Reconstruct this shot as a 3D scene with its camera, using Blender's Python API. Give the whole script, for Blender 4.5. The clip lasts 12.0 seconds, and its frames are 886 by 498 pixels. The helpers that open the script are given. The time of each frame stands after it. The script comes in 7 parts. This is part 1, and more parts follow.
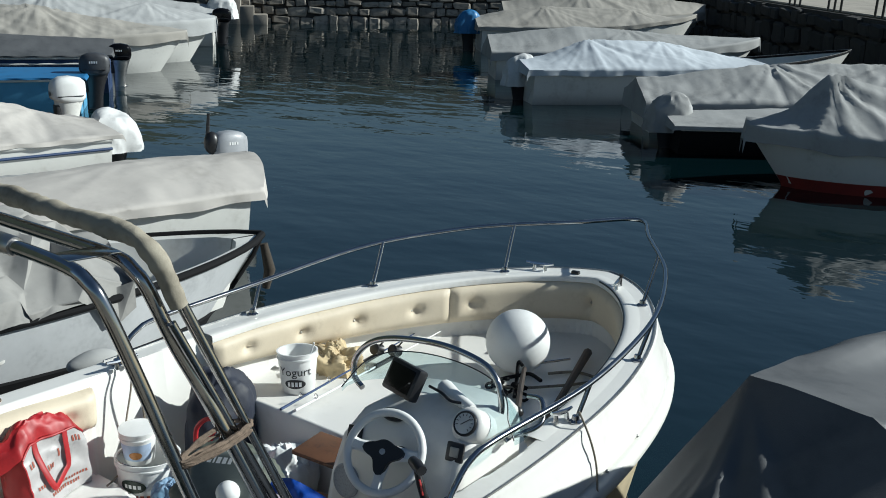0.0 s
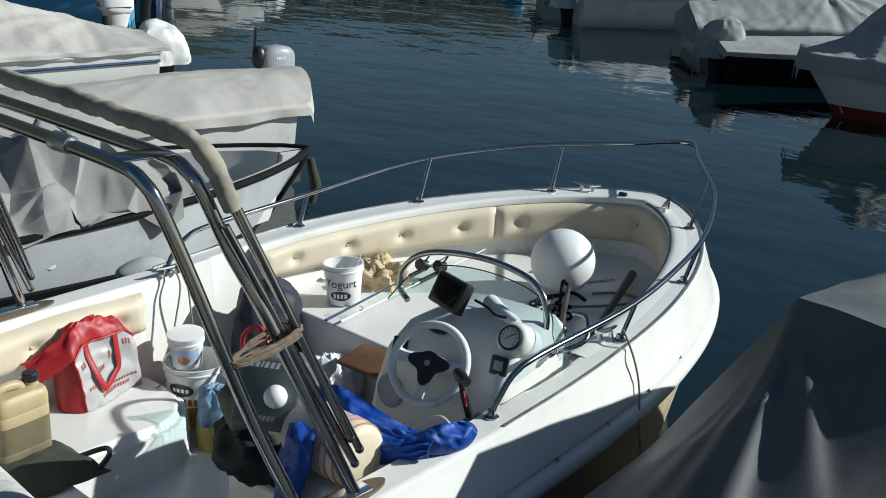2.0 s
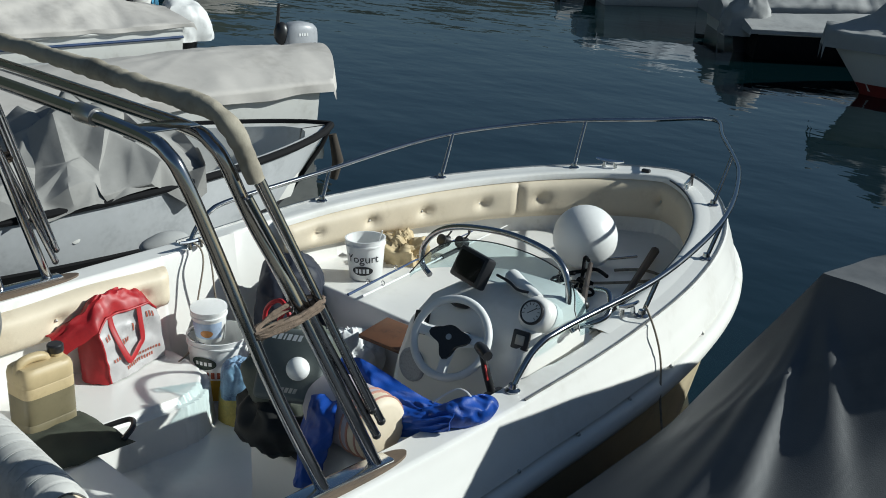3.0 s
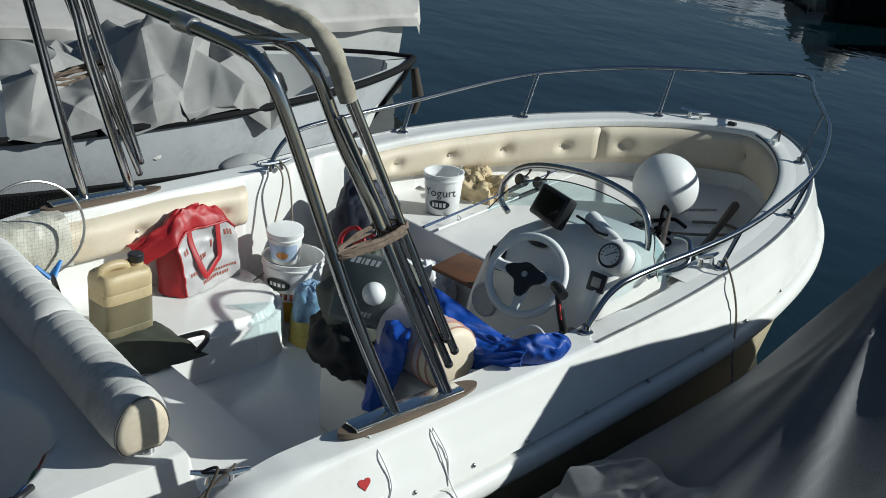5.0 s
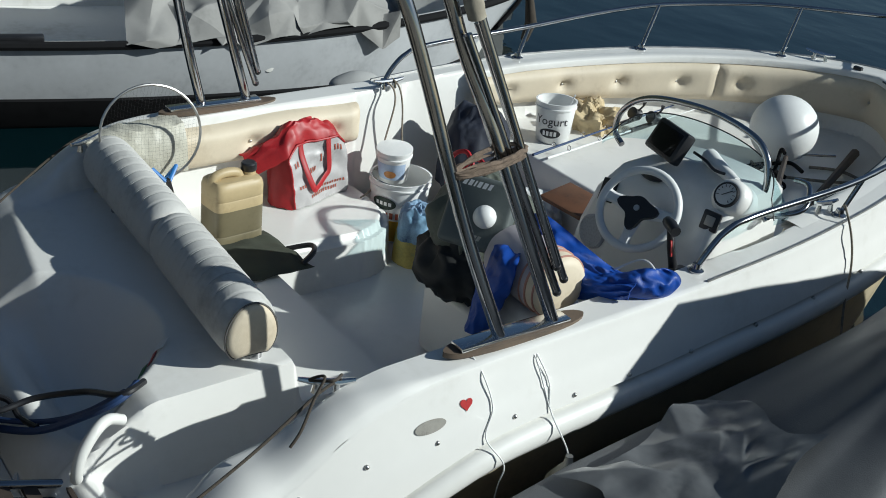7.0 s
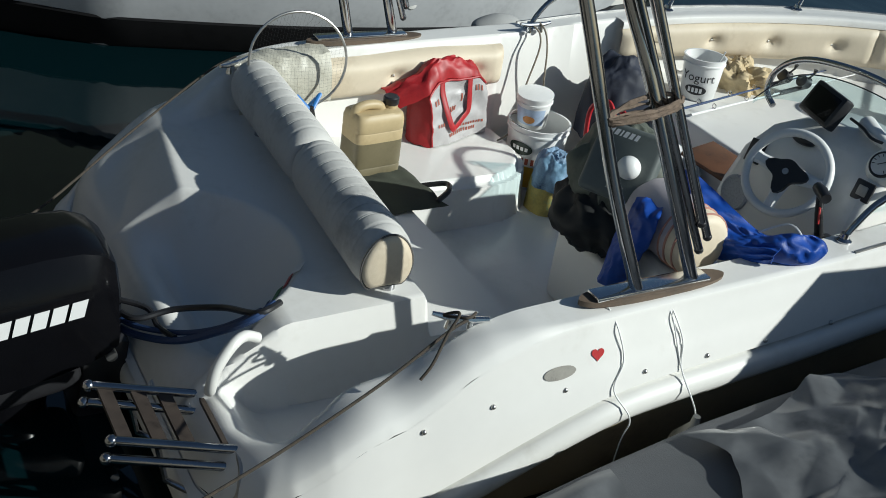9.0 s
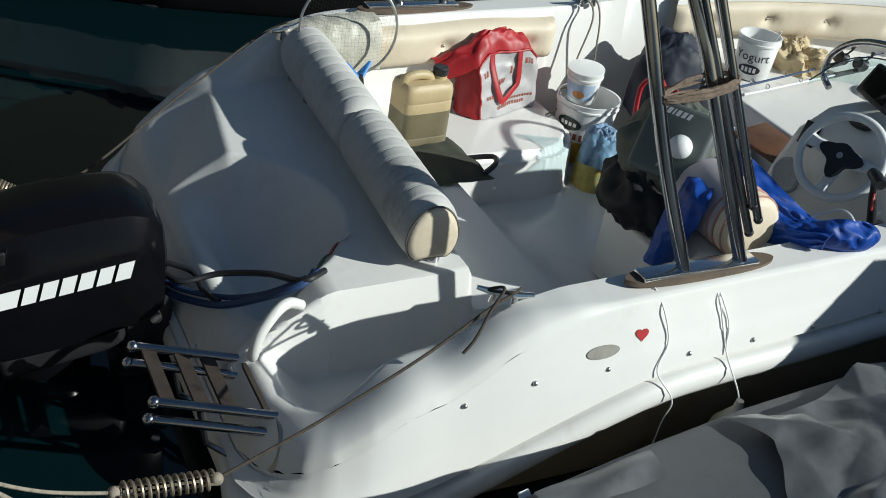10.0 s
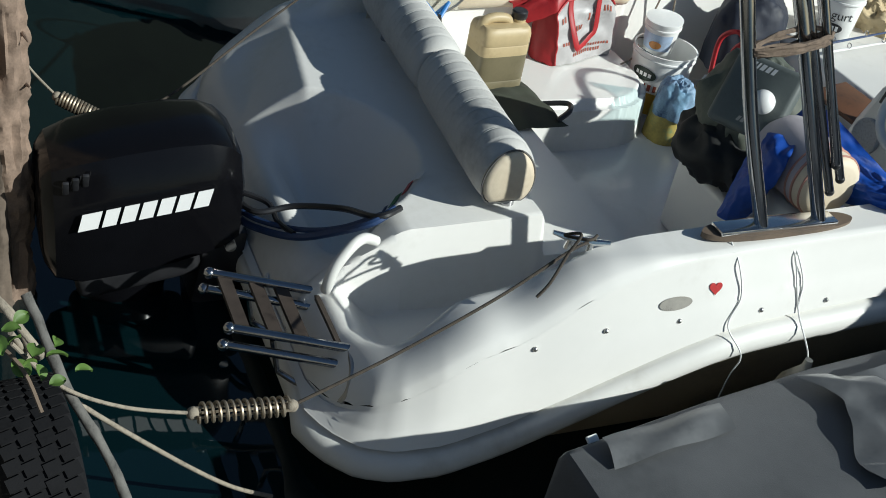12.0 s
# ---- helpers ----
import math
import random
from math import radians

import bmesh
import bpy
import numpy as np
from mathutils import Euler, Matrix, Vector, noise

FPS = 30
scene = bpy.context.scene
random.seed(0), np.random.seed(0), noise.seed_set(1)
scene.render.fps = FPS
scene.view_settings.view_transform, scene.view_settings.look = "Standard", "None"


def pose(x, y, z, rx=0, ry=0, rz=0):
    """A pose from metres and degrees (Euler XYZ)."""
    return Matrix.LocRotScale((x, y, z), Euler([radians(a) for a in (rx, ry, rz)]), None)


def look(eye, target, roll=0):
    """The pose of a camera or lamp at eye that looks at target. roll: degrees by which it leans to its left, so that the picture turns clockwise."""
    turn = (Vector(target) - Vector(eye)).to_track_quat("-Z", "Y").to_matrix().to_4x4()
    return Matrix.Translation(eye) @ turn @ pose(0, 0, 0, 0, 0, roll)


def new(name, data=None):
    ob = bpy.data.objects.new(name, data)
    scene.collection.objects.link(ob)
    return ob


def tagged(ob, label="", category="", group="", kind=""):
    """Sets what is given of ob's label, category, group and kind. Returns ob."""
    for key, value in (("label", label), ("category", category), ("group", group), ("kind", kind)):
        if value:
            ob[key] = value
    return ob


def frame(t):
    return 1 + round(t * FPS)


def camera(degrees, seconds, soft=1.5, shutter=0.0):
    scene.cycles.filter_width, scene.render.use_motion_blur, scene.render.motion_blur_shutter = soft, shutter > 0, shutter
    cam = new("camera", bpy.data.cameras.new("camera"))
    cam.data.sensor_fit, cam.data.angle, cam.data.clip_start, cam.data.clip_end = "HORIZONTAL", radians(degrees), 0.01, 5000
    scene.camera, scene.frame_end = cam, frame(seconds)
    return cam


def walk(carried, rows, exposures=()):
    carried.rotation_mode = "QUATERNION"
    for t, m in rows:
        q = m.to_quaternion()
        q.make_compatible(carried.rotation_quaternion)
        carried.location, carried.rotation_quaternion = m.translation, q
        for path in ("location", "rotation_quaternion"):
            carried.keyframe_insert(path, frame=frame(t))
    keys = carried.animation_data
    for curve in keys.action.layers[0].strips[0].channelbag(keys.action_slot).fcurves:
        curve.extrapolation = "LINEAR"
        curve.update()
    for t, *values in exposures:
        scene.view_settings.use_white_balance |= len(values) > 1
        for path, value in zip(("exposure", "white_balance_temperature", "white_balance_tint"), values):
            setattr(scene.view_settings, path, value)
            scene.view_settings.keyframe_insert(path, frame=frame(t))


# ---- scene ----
cam = camera(42.81, 12.0, 0.95)
walk(cam, [
    (0, look((3.426, -0.387, 2.813), (0.2976, 3.2965, 1.5300), 1.18)),
    (0.5, look((3.418, -0.398, 2.795), (0.2836, 3.2524, 1.4346), 2.11)),
    (1, look((3.421, -0.404, 2.781), (0.2665, 3.1937, 1.3299), 1.80)),
    (1.5, look((3.417, -0.413, 2.778), (0.2487, 3.1385, 1.2441), 2.11)),
    (2, look((3.409, -0.416, 2.774), (0.2196, 3.0824, 1.1648), 2.21)),
    (2.5, look((3.417, -0.417, 2.764), (0.2023, 3.0338, 1.1034), 1.97)),
    (3, look((3.413, -0.423, 2.756), (0.1780, 2.9901, 1.0567), 2.14)),
    (5, look((3.374, -0.467, 2.706), (0.0182, 2.6912, 0.7660), 4.96)),
    (5.5, look((3.372, -0.484, 2.696), (-0.0120, 2.5993, 0.6849), 4.96)),
    (6, look((3.363, -0.493, 2.689), (-0.0607, 2.4981, 0.6079), 5.06)),
    (6.5, look((3.345, -0.505, 2.679), (-0.0989, 2.4046, 0.5177), 6.11)),
    (7, look((3.321, -0.518, 2.669), (-0.1624, 2.2722, 0.4159), 6.87)),
    (9, look((3.268, -0.586, 2.620), (-0.3732, 1.7561, 0.1191), 8.80)),
    (9.5, look((3.247, -0.591, 2.618), (-0.4037, 1.6648, 0.0525), 9.44)),
    (10, look((3.241, -0.597, 2.612), (-0.4117, 1.5781, -0.0203), 9.77)),
    (10.5, look((3.241, -0.610, 2.603), (-0.3998, 1.5215, -0.0808), 10.33)),
    (11, look((3.238, -0.630, 2.599), (-0.3793, 1.4542, -0.1524), 10.99)),
    (11.5, look((3.227, -0.656, 2.602), (-0.3685, 1.3697, -0.2207), 11.80)),
    (12, look((3.226, -0.684, 2.593), (-0.3772, 1.2786, -0.2637), 11.54)),
], exposures=[(0, 0.22, 5900, 2), (3, 0.06, 5900, 2), (5, -0.02, 5850, 2), (7, -0.04, 5850, 2), (9, -0.02, 5950, 2), (12, 0.10, 5950, 2)])

# ---- world, sun, exposure ----
SUN_AZ, SUN_EL = 43.5, 29.3        # compass angle from +y towards +x, height
sun_way = Vector((math.sin(radians(SUN_AZ)) * math.cos(radians(SUN_EL)),
                  math.cos(radians(SUN_AZ)) * math.cos(radians(SUN_EL)), math.sin(radians(SUN_EL))))
world = bpy.data.worlds.new("sky")
scene.world = world
world.use_nodes = True
wn, wl = world.node_tree.nodes, world.node_tree.links
sky = wn.new("ShaderNodeTexSky")
sky.sky_type = "NISHITA"
sky.sun_disc = False
sky.air_density, sky.dust_density, sky.ozone_density = 1.0, 0.5, 1.6
sky.sun_elevation = radians(SUN_EL)
sky.sun_rotation = radians(SUN_AZ)
wn["Background"].inputs["Strength"].default_value = 0.045
wl.new(sky.outputs[0], wn["Background"].inputs[0])
sun_data = bpy.data.lights.new("sun", "SUN")
sun_data.energy, sun_data.angle, sun_data.color = 5.0, radians(0.55), (1.0, 0.955, 0.88)
sun = new("sun", sun_data)
sun.matrix_world = look(sun_way * 60, (0, 0, 0))
scene.view_settings.exposure = 0.0


# ---- materials ----
def material(name, base, rough=0.5, metal=0.0, vary=0.12, scale=6.0, bump=0.0, bump_scale=60.0, second=None, coat=0.0, spec=0.5, per=0.0):
    """Principled surface with colour varied at two scales and a fine relief. second: a colour for stains and wear; per: change from object to object."""
    m = bpy.data.materials.new(name)
    m.use_nodes = True
    n, l = m.node_tree.nodes, m.node_tree.links
    b = n["Principled BSDF"]
    b.inputs["Roughness"].default_value = rough
    b.inputs["Metallic"].default_value = metal
    b.inputs["Coat Weight"].default_value = coat
    b.inputs["Specular IOR Level"].default_value = spec
    co = n.new("ShaderNodeTexCoord")
    big, small = n.new("ShaderNodeTexNoise"), n.new("ShaderNodeTexNoise")
    big.inputs["Scale"].default_value, big.inputs["Detail"].default_value = scale, 4
    small.inputs["Scale"].default_value, small.inputs["Detail"].default_value = scale * 9, 3
    for tex in (big, small):
        l.new(co.outputs["Object"], tex.inputs["Vector"])
    add = n.new("ShaderNodeMath")
    add.operation = "MULTIPLY_ADD"
    l.new(small.outputs["Fac"], add.inputs[0])
    add.inputs[1].default_value = 0.35
    l.new(big.outputs["Fac"], add.inputs[2])
    ramp = n.new("ShaderNodeValToRGB")
    dark = second if second else tuple(c * (1 - 2.2 * vary) for c in base)
    light = tuple(min(1.0, c * (1 + vary)) for c in base)
    ramp.color_ramp.elements[0].position, ramp.color_ramp.elements[0].color = 0.38, (*dark, 1)
    ramp.color_ramp.elements[1].position, ramp.color_ramp.elements[1].color = 0.95, (*light, 1)
    mid = ramp.color_ramp.elements.new(0.62)
    mid.color = (*base, 1)
    l.new(add.outputs[0], ramp.inputs[0])
    col = ramp.outputs[0]
    if per:
        info, hsv = n.new("ShaderNodeObjectInfo"), n.new("ShaderNodeHueSaturation")
        mr = n.new("ShaderNodeMapRange")
        mr.inputs["To Min"].default_value, mr.inputs["To Max"].default_value = 1 - per, 1 + per
        l.new(info.outputs["Random"], mr.inputs["Value"])
        l.new(mr.outputs[0], hsv.inputs["Value"])
        l.new(col, hsv.inputs["Color"])
        col = hsv.outputs[0]
    l.new(col, b.inputs["Base Color"])
    if rough > 0.08:
        rr = n.new("ShaderNodeMapRange")
        rr.inputs["To Min"].default_value, rr.inputs["To Max"].default_value = rough * 0.8, min(1, rough * 1.25)
        l.new(add.outputs[0], rr.inputs["Value"])
        l.new(rr.outputs[0], b.inputs["Roughness"])
    if bump:
        tex, bp = n.new("ShaderNodeTexNoise"), n.new("ShaderNodeBump")
        tex.inputs["Scale"].default_value, tex.inputs["Detail"].default_value = bump_scale, 4
        l.new(co.outputs["Object"], tex.inputs["Vector"])
        bp.inputs["Strength"].default_value, bp.inputs["Distance"].default_value = bump, 0.003
        l.new(tex.outputs["Fac"], bp.inputs["Height"])
        l.new(bp.outputs[0], b.inputs["Normal"])
    return m


M = {
    "gel": material("white_gelcoat", (0.79, 0.775, 0.735), 0.28, vary=0.03, scale=3, second=(0.70, 0.68, 0.63), coat=0.2),
    "gel_old": material("aged_gelcoat", (0.72, 0.71, 0.67), 0.4, vary=0.06, scale=2.5, second=(0.55, 0.53, 0.47)),
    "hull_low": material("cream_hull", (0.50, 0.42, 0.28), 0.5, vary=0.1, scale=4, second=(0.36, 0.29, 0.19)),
    "vinyl": material("cream_vinyl", (0.66, 0.57, 0.43), 0.5, vary=0.07, scale=5, second=(0.55, 0.46, 0.33), bump=0.15, bump_scale=180),
    "bolster": material("grey_quilted_vinyl", (0.55, 0.54, 0.51), 0.6, vary=0.1, scale=5, second=(0.36, 0.35, 0.33), bump=0.2, bump_scale=150),
    "steel": material("stainless_steel", (0.42, 0.42, 0.43), 0.12, 1.0, vary=0.08, scale=12),
    "chrome": material("bright_chrome", (0.78, 0.78, 0.78), 0.16, 1.0, vary=0.06, scale=20),
    "steel_dull": material("dull_steel", (0.5, 0.49, 0.47), 0.35, 1.0, vary=0.15, scale=14),
    "black": material("black_plastic", (0.018, 0.018, 0.02), 0.35, vary=0.15, scale=20),
    "cowl": material("black_gloss_paint", (0.004, 0.004, 0.005), 0.14, vary=0.1, scale=8, spec=0.22),
    "rubber": material("black_rubber", (0.009, 0.009, 0.010), 0.85, vary=0.25, scale=14, bump=0.2, bump_scale=120, spec=0.2),
    "wood": material("weathered_teak", (0.115, 0.083, 0.058), 0.65, vary=0.3, scale=9, second=(0.085, 0.065, 0.048), bump=0.3, bump_scale=90),
    "white": material("white_plastic", (0.78, 0.78, 0.76), 0.35, vary=0.03, scale=8),
    "rope": material("old_rope", (0.26, 0.225, 0.175), 0.85, vary=0.25, scale=60, bump=0.5, bump_scale=300),
    "tarp_grey": material("grey_canvas", (0.33, 0.332, 0.325), 0.7, vary=0.14, scale=2.2, second=(0.23, 0.232, 0.226), bump=0.25, bump_scale=260),
    "tarp_light": material("pale_canvas", (0.42, 0.425, 0.42), 0.7, vary=0.1, scale=1.8, second=(0.33, 0.333, 0.325), bump=0.25, bump_scale=240),
    "tarp_cream": material("cream_canvas", (0.34, 0.32, 0.285), 0.75, vary=0.1, scale=1.6, second=(0.25, 0.234, 0.205), bump=0.25, bump_scale=240),
    "tarp_pale": material("pale_cream_canvas", (0.47, 0.442, 0.408), 0.7, vary=0.12, scale=1.6, second=(0.36, 0.335, 0.305), bump=0.25, bump_scale=240),
    "tarp_dark": material("dark_grey_canvas", (0.095, 0.098, 0.102), 0.55, vary=0.22, scale=2.4, second=(0.06, 0.063, 0.066), bump=0.25, bump_scale=260),
    "boat_white": material("white_boat_paint", (0.66, 0.655, 0.62), 0.4, vary=0.06, scale=2, second=(0.5, 0.49, 0.45)),
    "boat_blue": material("blue_boat_paint", (0.03, 0.16, 0.36), 0.4, vary=0.12, scale=3),
    "red_paint": material("red_bottom_paint", (0.19, 0.02, 0.015), 0.6, vary=0.2, scale=5),
    "navy": material("navy_paint", (0.02, 0.045, 0.12), 0.45, vary=0.15, scale=6),
    "concrete": material("worn_concrete", (0.34, 0.31, 0.265), 0.9, vary=0.2, scale=3, second=(0.17, 0.155, 0.13), bump=0.5, bump_scale=40),
    "rope_dark": material("dark_old_rope", (0.05, 0.04, 0.03), 0.85, vary=0.3, scale=60, bump=0.5, bump_scale=300),
    "lash": material("brown_hairy_rope", (0.165, 0.122, 0.09), 0.9, vary=0.3, scale=60, bump=0.6, bump_scale=260),
    "stone": material("harbour_stone", (0.26, 0.235, 0.20), 0.9, vary=0.3, scale=2.5, second=(0.11, 0.10, 0.085), bump=0.6, bump_scale=18, per=0.35),
    "mortar": material("dark_mortar", (0.055, 0.05, 0.045), 0.95, vary=0.2, scale=5),
}


# ---- mesh tools ----
class Shape:
    """Collects points and faces of one mesh."""

    def __init__(self):
        self.v, self.f = [], []

    def grid(self, rows, around=False, caps=False, ring=False):
        """A skin over rows of points. around: each row closes on itself; ring: the last row joins the first; caps: end faces."""
        o, n = len(self.v), len(rows[0])
        for r in rows:
            self.v.extend(tuple(p) for p in r)
        m = len(rows)
        for a in range(m if ring else m - 1):
            a2 = (a + 1) % m
            for b in range(n if around else n - 1):
                c = (b + 1) % n
                self.f.append((o + a * n + b, o + a * n + c, o + a2 * n + c, o + a2 * n + b))
        if caps:
            self.f.append(tuple(o + b for b in reversed(range(n))))
            self.f.append(tuple(o + (m - 1) * n + b for b in range(n)))
        return self

    def tube(self, path, r, n=10, caps=True, ring=False):
        """A round bar along a path; r: one radius or one for each point."""
        pts = [Vector(p) for p in path]
        rows, side = [], None
        for i, p in enumerate(pts):
            if ring:
                d = pts[(i + 1) % len(pts)] - pts[i - 1]
            else:
                d = pts[min(i + 1, len(pts) - 1)] - pts[max(i - 1, 0)]
            d.normalize()
            if side is None:
                side = d.orthogonal().normalized()
            side = (side - d * side.dot(d)).normalized()
            up = d.cross(side)
            q = r[i] if isinstance(r, (list, tuple)) else r
            rows.append([p + (side * math.cos(k * math.tau / n) + up * math.sin(k * math.tau / n)) * q for k in range(n)])
        return self.grid(rows, around=True, caps=caps and not ring, ring=ring)

    def turned(self, profile, m=Matrix(), n=24):
        """A turned body: profile of (radius, height), about z, placed by m."""
        rows = [[m @ Vector((r * math.cos(k * math.tau / n), r * math.sin(k * math.tau / n), z)) for k in range(n)] for r, z in profile]
        return self.grid(rows, around=True, caps=True)

    def block(self, size, m=Matrix(), bevel=0.0, seg=2):
        """A box of that size about m's origin, with rounded edges."""
        bm = bmesh.new()
        bmesh.ops.create_cube(bm, size=1.0)
        bmesh.ops.scale(bm, vec=size, verts=bm.verts)
        if bevel:
            bmesh.ops.bevel(bm, geom=bm.edges[:], offset=bevel, segments=seg, profile=0.5, affect="EDGES")
        o = len(self.v)
        bm.verts.ensure_lookup_table()
        bm.verts.index_update()
        self.v.extend(tuple(m @ v.co) for v in bm.verts)
        self.f.extend(tuple(o + v.index for v in f.verts) for f in bm.faces)
        bm.free()
        return self

    def plate(self, outline, thick, m=Matrix()):
        """A flat plate with that outline (x, y) and thickness along z."""
        k = len(outline)
        o = len(self.v)
        for z in (0, thick):
            self.v.extend(tuple(m @ Vector((x, y, z))) for x, y in outline)
        self.f.append(tuple(o + i for i in reversed(range(k))))
        self.f.append(tuple(o + k + i for i in range(k)))
        for i in range(k):
            j = (i + 1) % k
            self.f.append((o + i, o + j, o + k + j, o + k + i))
        return self

    def ball(self, c, r, n=16, squash=(1, 1, 1)):
        rows = []
        for i in range(n + 1):
            a = math.pi * (i / n) * 0.998 + 0.001
            rows.append([(c[0] + r * squash[0] * math.sin(a) * math.cos(b * math.tau / (2 * n)),
                          c[1] + r * squash[1] * math.sin(a) * math.sin(b * math.tau / (2 * n)),
                          c[2] + r * squash[2] * math.cos(a)) for b in range(2 * n)])
        return self.grid(rows, around=True, caps=True)

    def made(self, name, mat, parent=None, label="", smooth=40):
        me = bpy.data.meshes.new(name)
        me.from_pydata(self.v, [], self.f)
        bm = bmesh.new()
        bm.from_mesh(me)
        bmesh.ops.recalc_face_normals(bm, faces=bm.faces)
        bm.to_mesh(me)
        bm.free()
        if smooth:
            me.shade_smooth()
            me.set_sharp_from_angle(angle=radians(smooth))
        me.materials.append(M[mat] if isinstance(mat, str) else mat)
        ob = new(name, me)
        if parent:
            ob.parent = parent
            if label:
                ob["label"] = label
        return ob


def part(name, shape, mat, parent, label="", smooth=40):
    return shape.made(name, mat, parent, label, smooth)


def thing(name, label, category, group="", kind="", m=None):
    """An Empty that carries the parts of a thing."""
    ob = tagged(new(name), label, category, group, kind)
    if m is not None:
        ob.matrix_world = m
    return ob


def single(name, shape, mat, label, category, group="", kind="", smooth=40):
    return tagged(shape.made(name, mat, None, "", smooth), label, category, group, kind)


def smooth(a, b, v):
    t = np.clip((v - a) / (b - a), 0, 1)
    return t * t * (3 - 2 * t)


def curve(points, n=8):
    """Catmull-Rom through the points."""
    p = [Vector(q) for q in points]
    out = []
    for i in range(len(p) - 1):
        a, b, c, d = p[max(i - 1, 0)], p[i], p[i + 1], p[min(i + 2, len(p) - 1)]
        for k in range(n):
            t = k / n
            out.append(0.5 * ((2 * b) + (c - a) * t + (2 * a - 5 * b + 4 * c - d) * t * t + (3 * b - a - 3 * c + d) * t ** 3))
    return out + [p[-1]]


def wobble(p, s, seed=0.0):
    return noise.noise(Vector((p[0] * s + seed * 7.1, p[1] * s - seed * 3.3, p[2] * s + seed)))


# ---- water and harbour ----
def water_material():
    m = bpy.data.materials.new("harbour_water")
    m.use_nodes = True
    n, l = m.node_tree.nodes, m.node_tree.links
    b = n["Principled BSDF"]
    b.inputs["Base Color"].default_value = (0.0020, 0.0095, 0.0118, 1)
    b.inputs["Roughness"].default_value = 0.03
    b.inputs["IOR"].default_value = 1.55
    co = n.new("ShaderNodeTexCoord")
    mp = n.new("ShaderNodeMapping")
    mp.inputs["Rotation"].default_value = (0, 0, radians(42))
    mp.inputs["Scale"].default_value = (0.75, 1.35, 1)
    l.new(co.outputs["Object"], mp.inputs["Vector"])
    a, c = n.new("ShaderNodeTexNoise"), n.new("ShaderNodeTexNoise")
    a.inputs["Scale"].default_value, a.inputs["Detail"].default_value = 0.9, 2
    c.inputs["Scale"].default_value, c.inputs["Detail"].default_value = 3.2, 2
    l.new(mp.outputs[0], a.inputs["Vector"])
    l.new(mp.outputs[0], c.inputs["Vector"])
    mix = n.new("ShaderNodeMath")
    mix.operation = "MULTIPLY_ADD"
    mix.inputs[1].default_value = 0.22
    l.new(c.outputs["Fac"], mix.inputs[0])
    l.new(a.outputs["Fac"], mix.inputs[2])
    bp = n.new("ShaderNodeBump")
    bp.inputs["Strength"].default_value, bp.inputs["Distance"].default_value = 0.33, 0.05
    l.new(mix.outputs[0], bp.inputs["Height"])
    l.new(bp.outputs[0], b.inputs["Normal"])
    return m


s = Shape()
s.v, s.f = [(-900, -900, 0), (900, -900, 0), (900, 900, 0), (-900, 900, 0)], [(0, 1, 2, 3)]
water = single("water", s, water_material(), "dark blue-green calm harbour water with small ripples", "water", kind="structure", smooth=0)


def wall_stones(parent, a, b, z0, z1, course, face, seed, mat="stone", most=300):
    """Rough courses of stones on a wall's face from a to b (plan points), standing proud of the mortar. Alike stones share a mesh."""
    rnd = random.Random(seed)
    a, b = Vector((*a, 0)), Vector((*b, 0))
    d = (b - a)
    length = d.length
    d.normalize()
    out = Vector((face[0], face[1], 0)).normalized()
    shapes = []
    for k in range(7):
        bm = bmesh.new()
        bmesh.ops.create_cube(bm, size=1.0)
        bmesh.ops.bevel(bm, geom=bm.edges[:], offset=0.13, segments=1, affect="EDGES")
        for v in bm.verts:
            v.co += Vector((rnd.uniform(-1, 1), rnd.uniform(-1, 1), rnd.uniform(-1, 1))) * 0.07
        me = bpy.data.meshes.new("stone")
        bm.to_mesh(me)
        bm.free()
        me.materials.append(M[mat])
        shapes.append(me)
    z, made = z0, 0
    while z < z1 - 0.05:
        h = min(course * rnd.uniform(0.75, 1.3), z1 - z)
        x = -rnd.random() * course
        while x < length and made < most:
            w = course * rnd.uniform(0.9, 2.3)
            p = a + d * (x + w / 2) + out * rnd.uniform(-0.03, 0.03)
            hh = h * rnd.uniform(0.72, 1.08)
            ob = new("stone", rnd.choice(shapes))
            ob.matrix_world = (Matrix.Translation((p.x, p.y, z + h / 2 + rnd.uniform(-0.04, 0.04))) @ Matrix.Rotation(math.atan2(d.y, d.x), 4, "Z")
                               @ Matrix.Rotation(rnd.uniform(-0.10, 0.10), 4, "Y") @ Matrix.Diagonal((w * 0.93, 0.34, hh * 0.92, 1)))
            ob.parent = parent
            x += w
            made += 1
        z += h


def slab(name, a, b, z0, z1, back, mat, label, category, bevel=0.04):
    """A wall from plan point a to b, going back by the vector back."""
    s = Shape()
    o = [a, b, (b[0] + back[0], b[1] + back[1]), (a[0] + back[0], a[1] + back[1])]
    bm = bmesh.new()
    vs = [bm.verts.new((x, y, z)) for z in (z0, z1) for x, y in o]
    for f in ((3, 2, 1, 0), (4, 5, 6, 7), (0, 1, 5, 4), (1, 2, 6, 5), (2, 3, 7, 6), (3, 0, 4, 7)):
        bm.faces.new([vs[i] for i in f])
    if bevel:
        bmesh.ops.bevel(bm, geom=bm.edges[:], offset=bevel, segments=2, affect="EDGES")
    bm.verts.index_update()
    s.v = [tuple(v.co) for v in bm.verts]
    s.f = [tuple(v.index for v in f.verts) for f in bm.faces]
    bm.free()
    return single(name, s, mat, label, category, kind="structure", smooth=0)


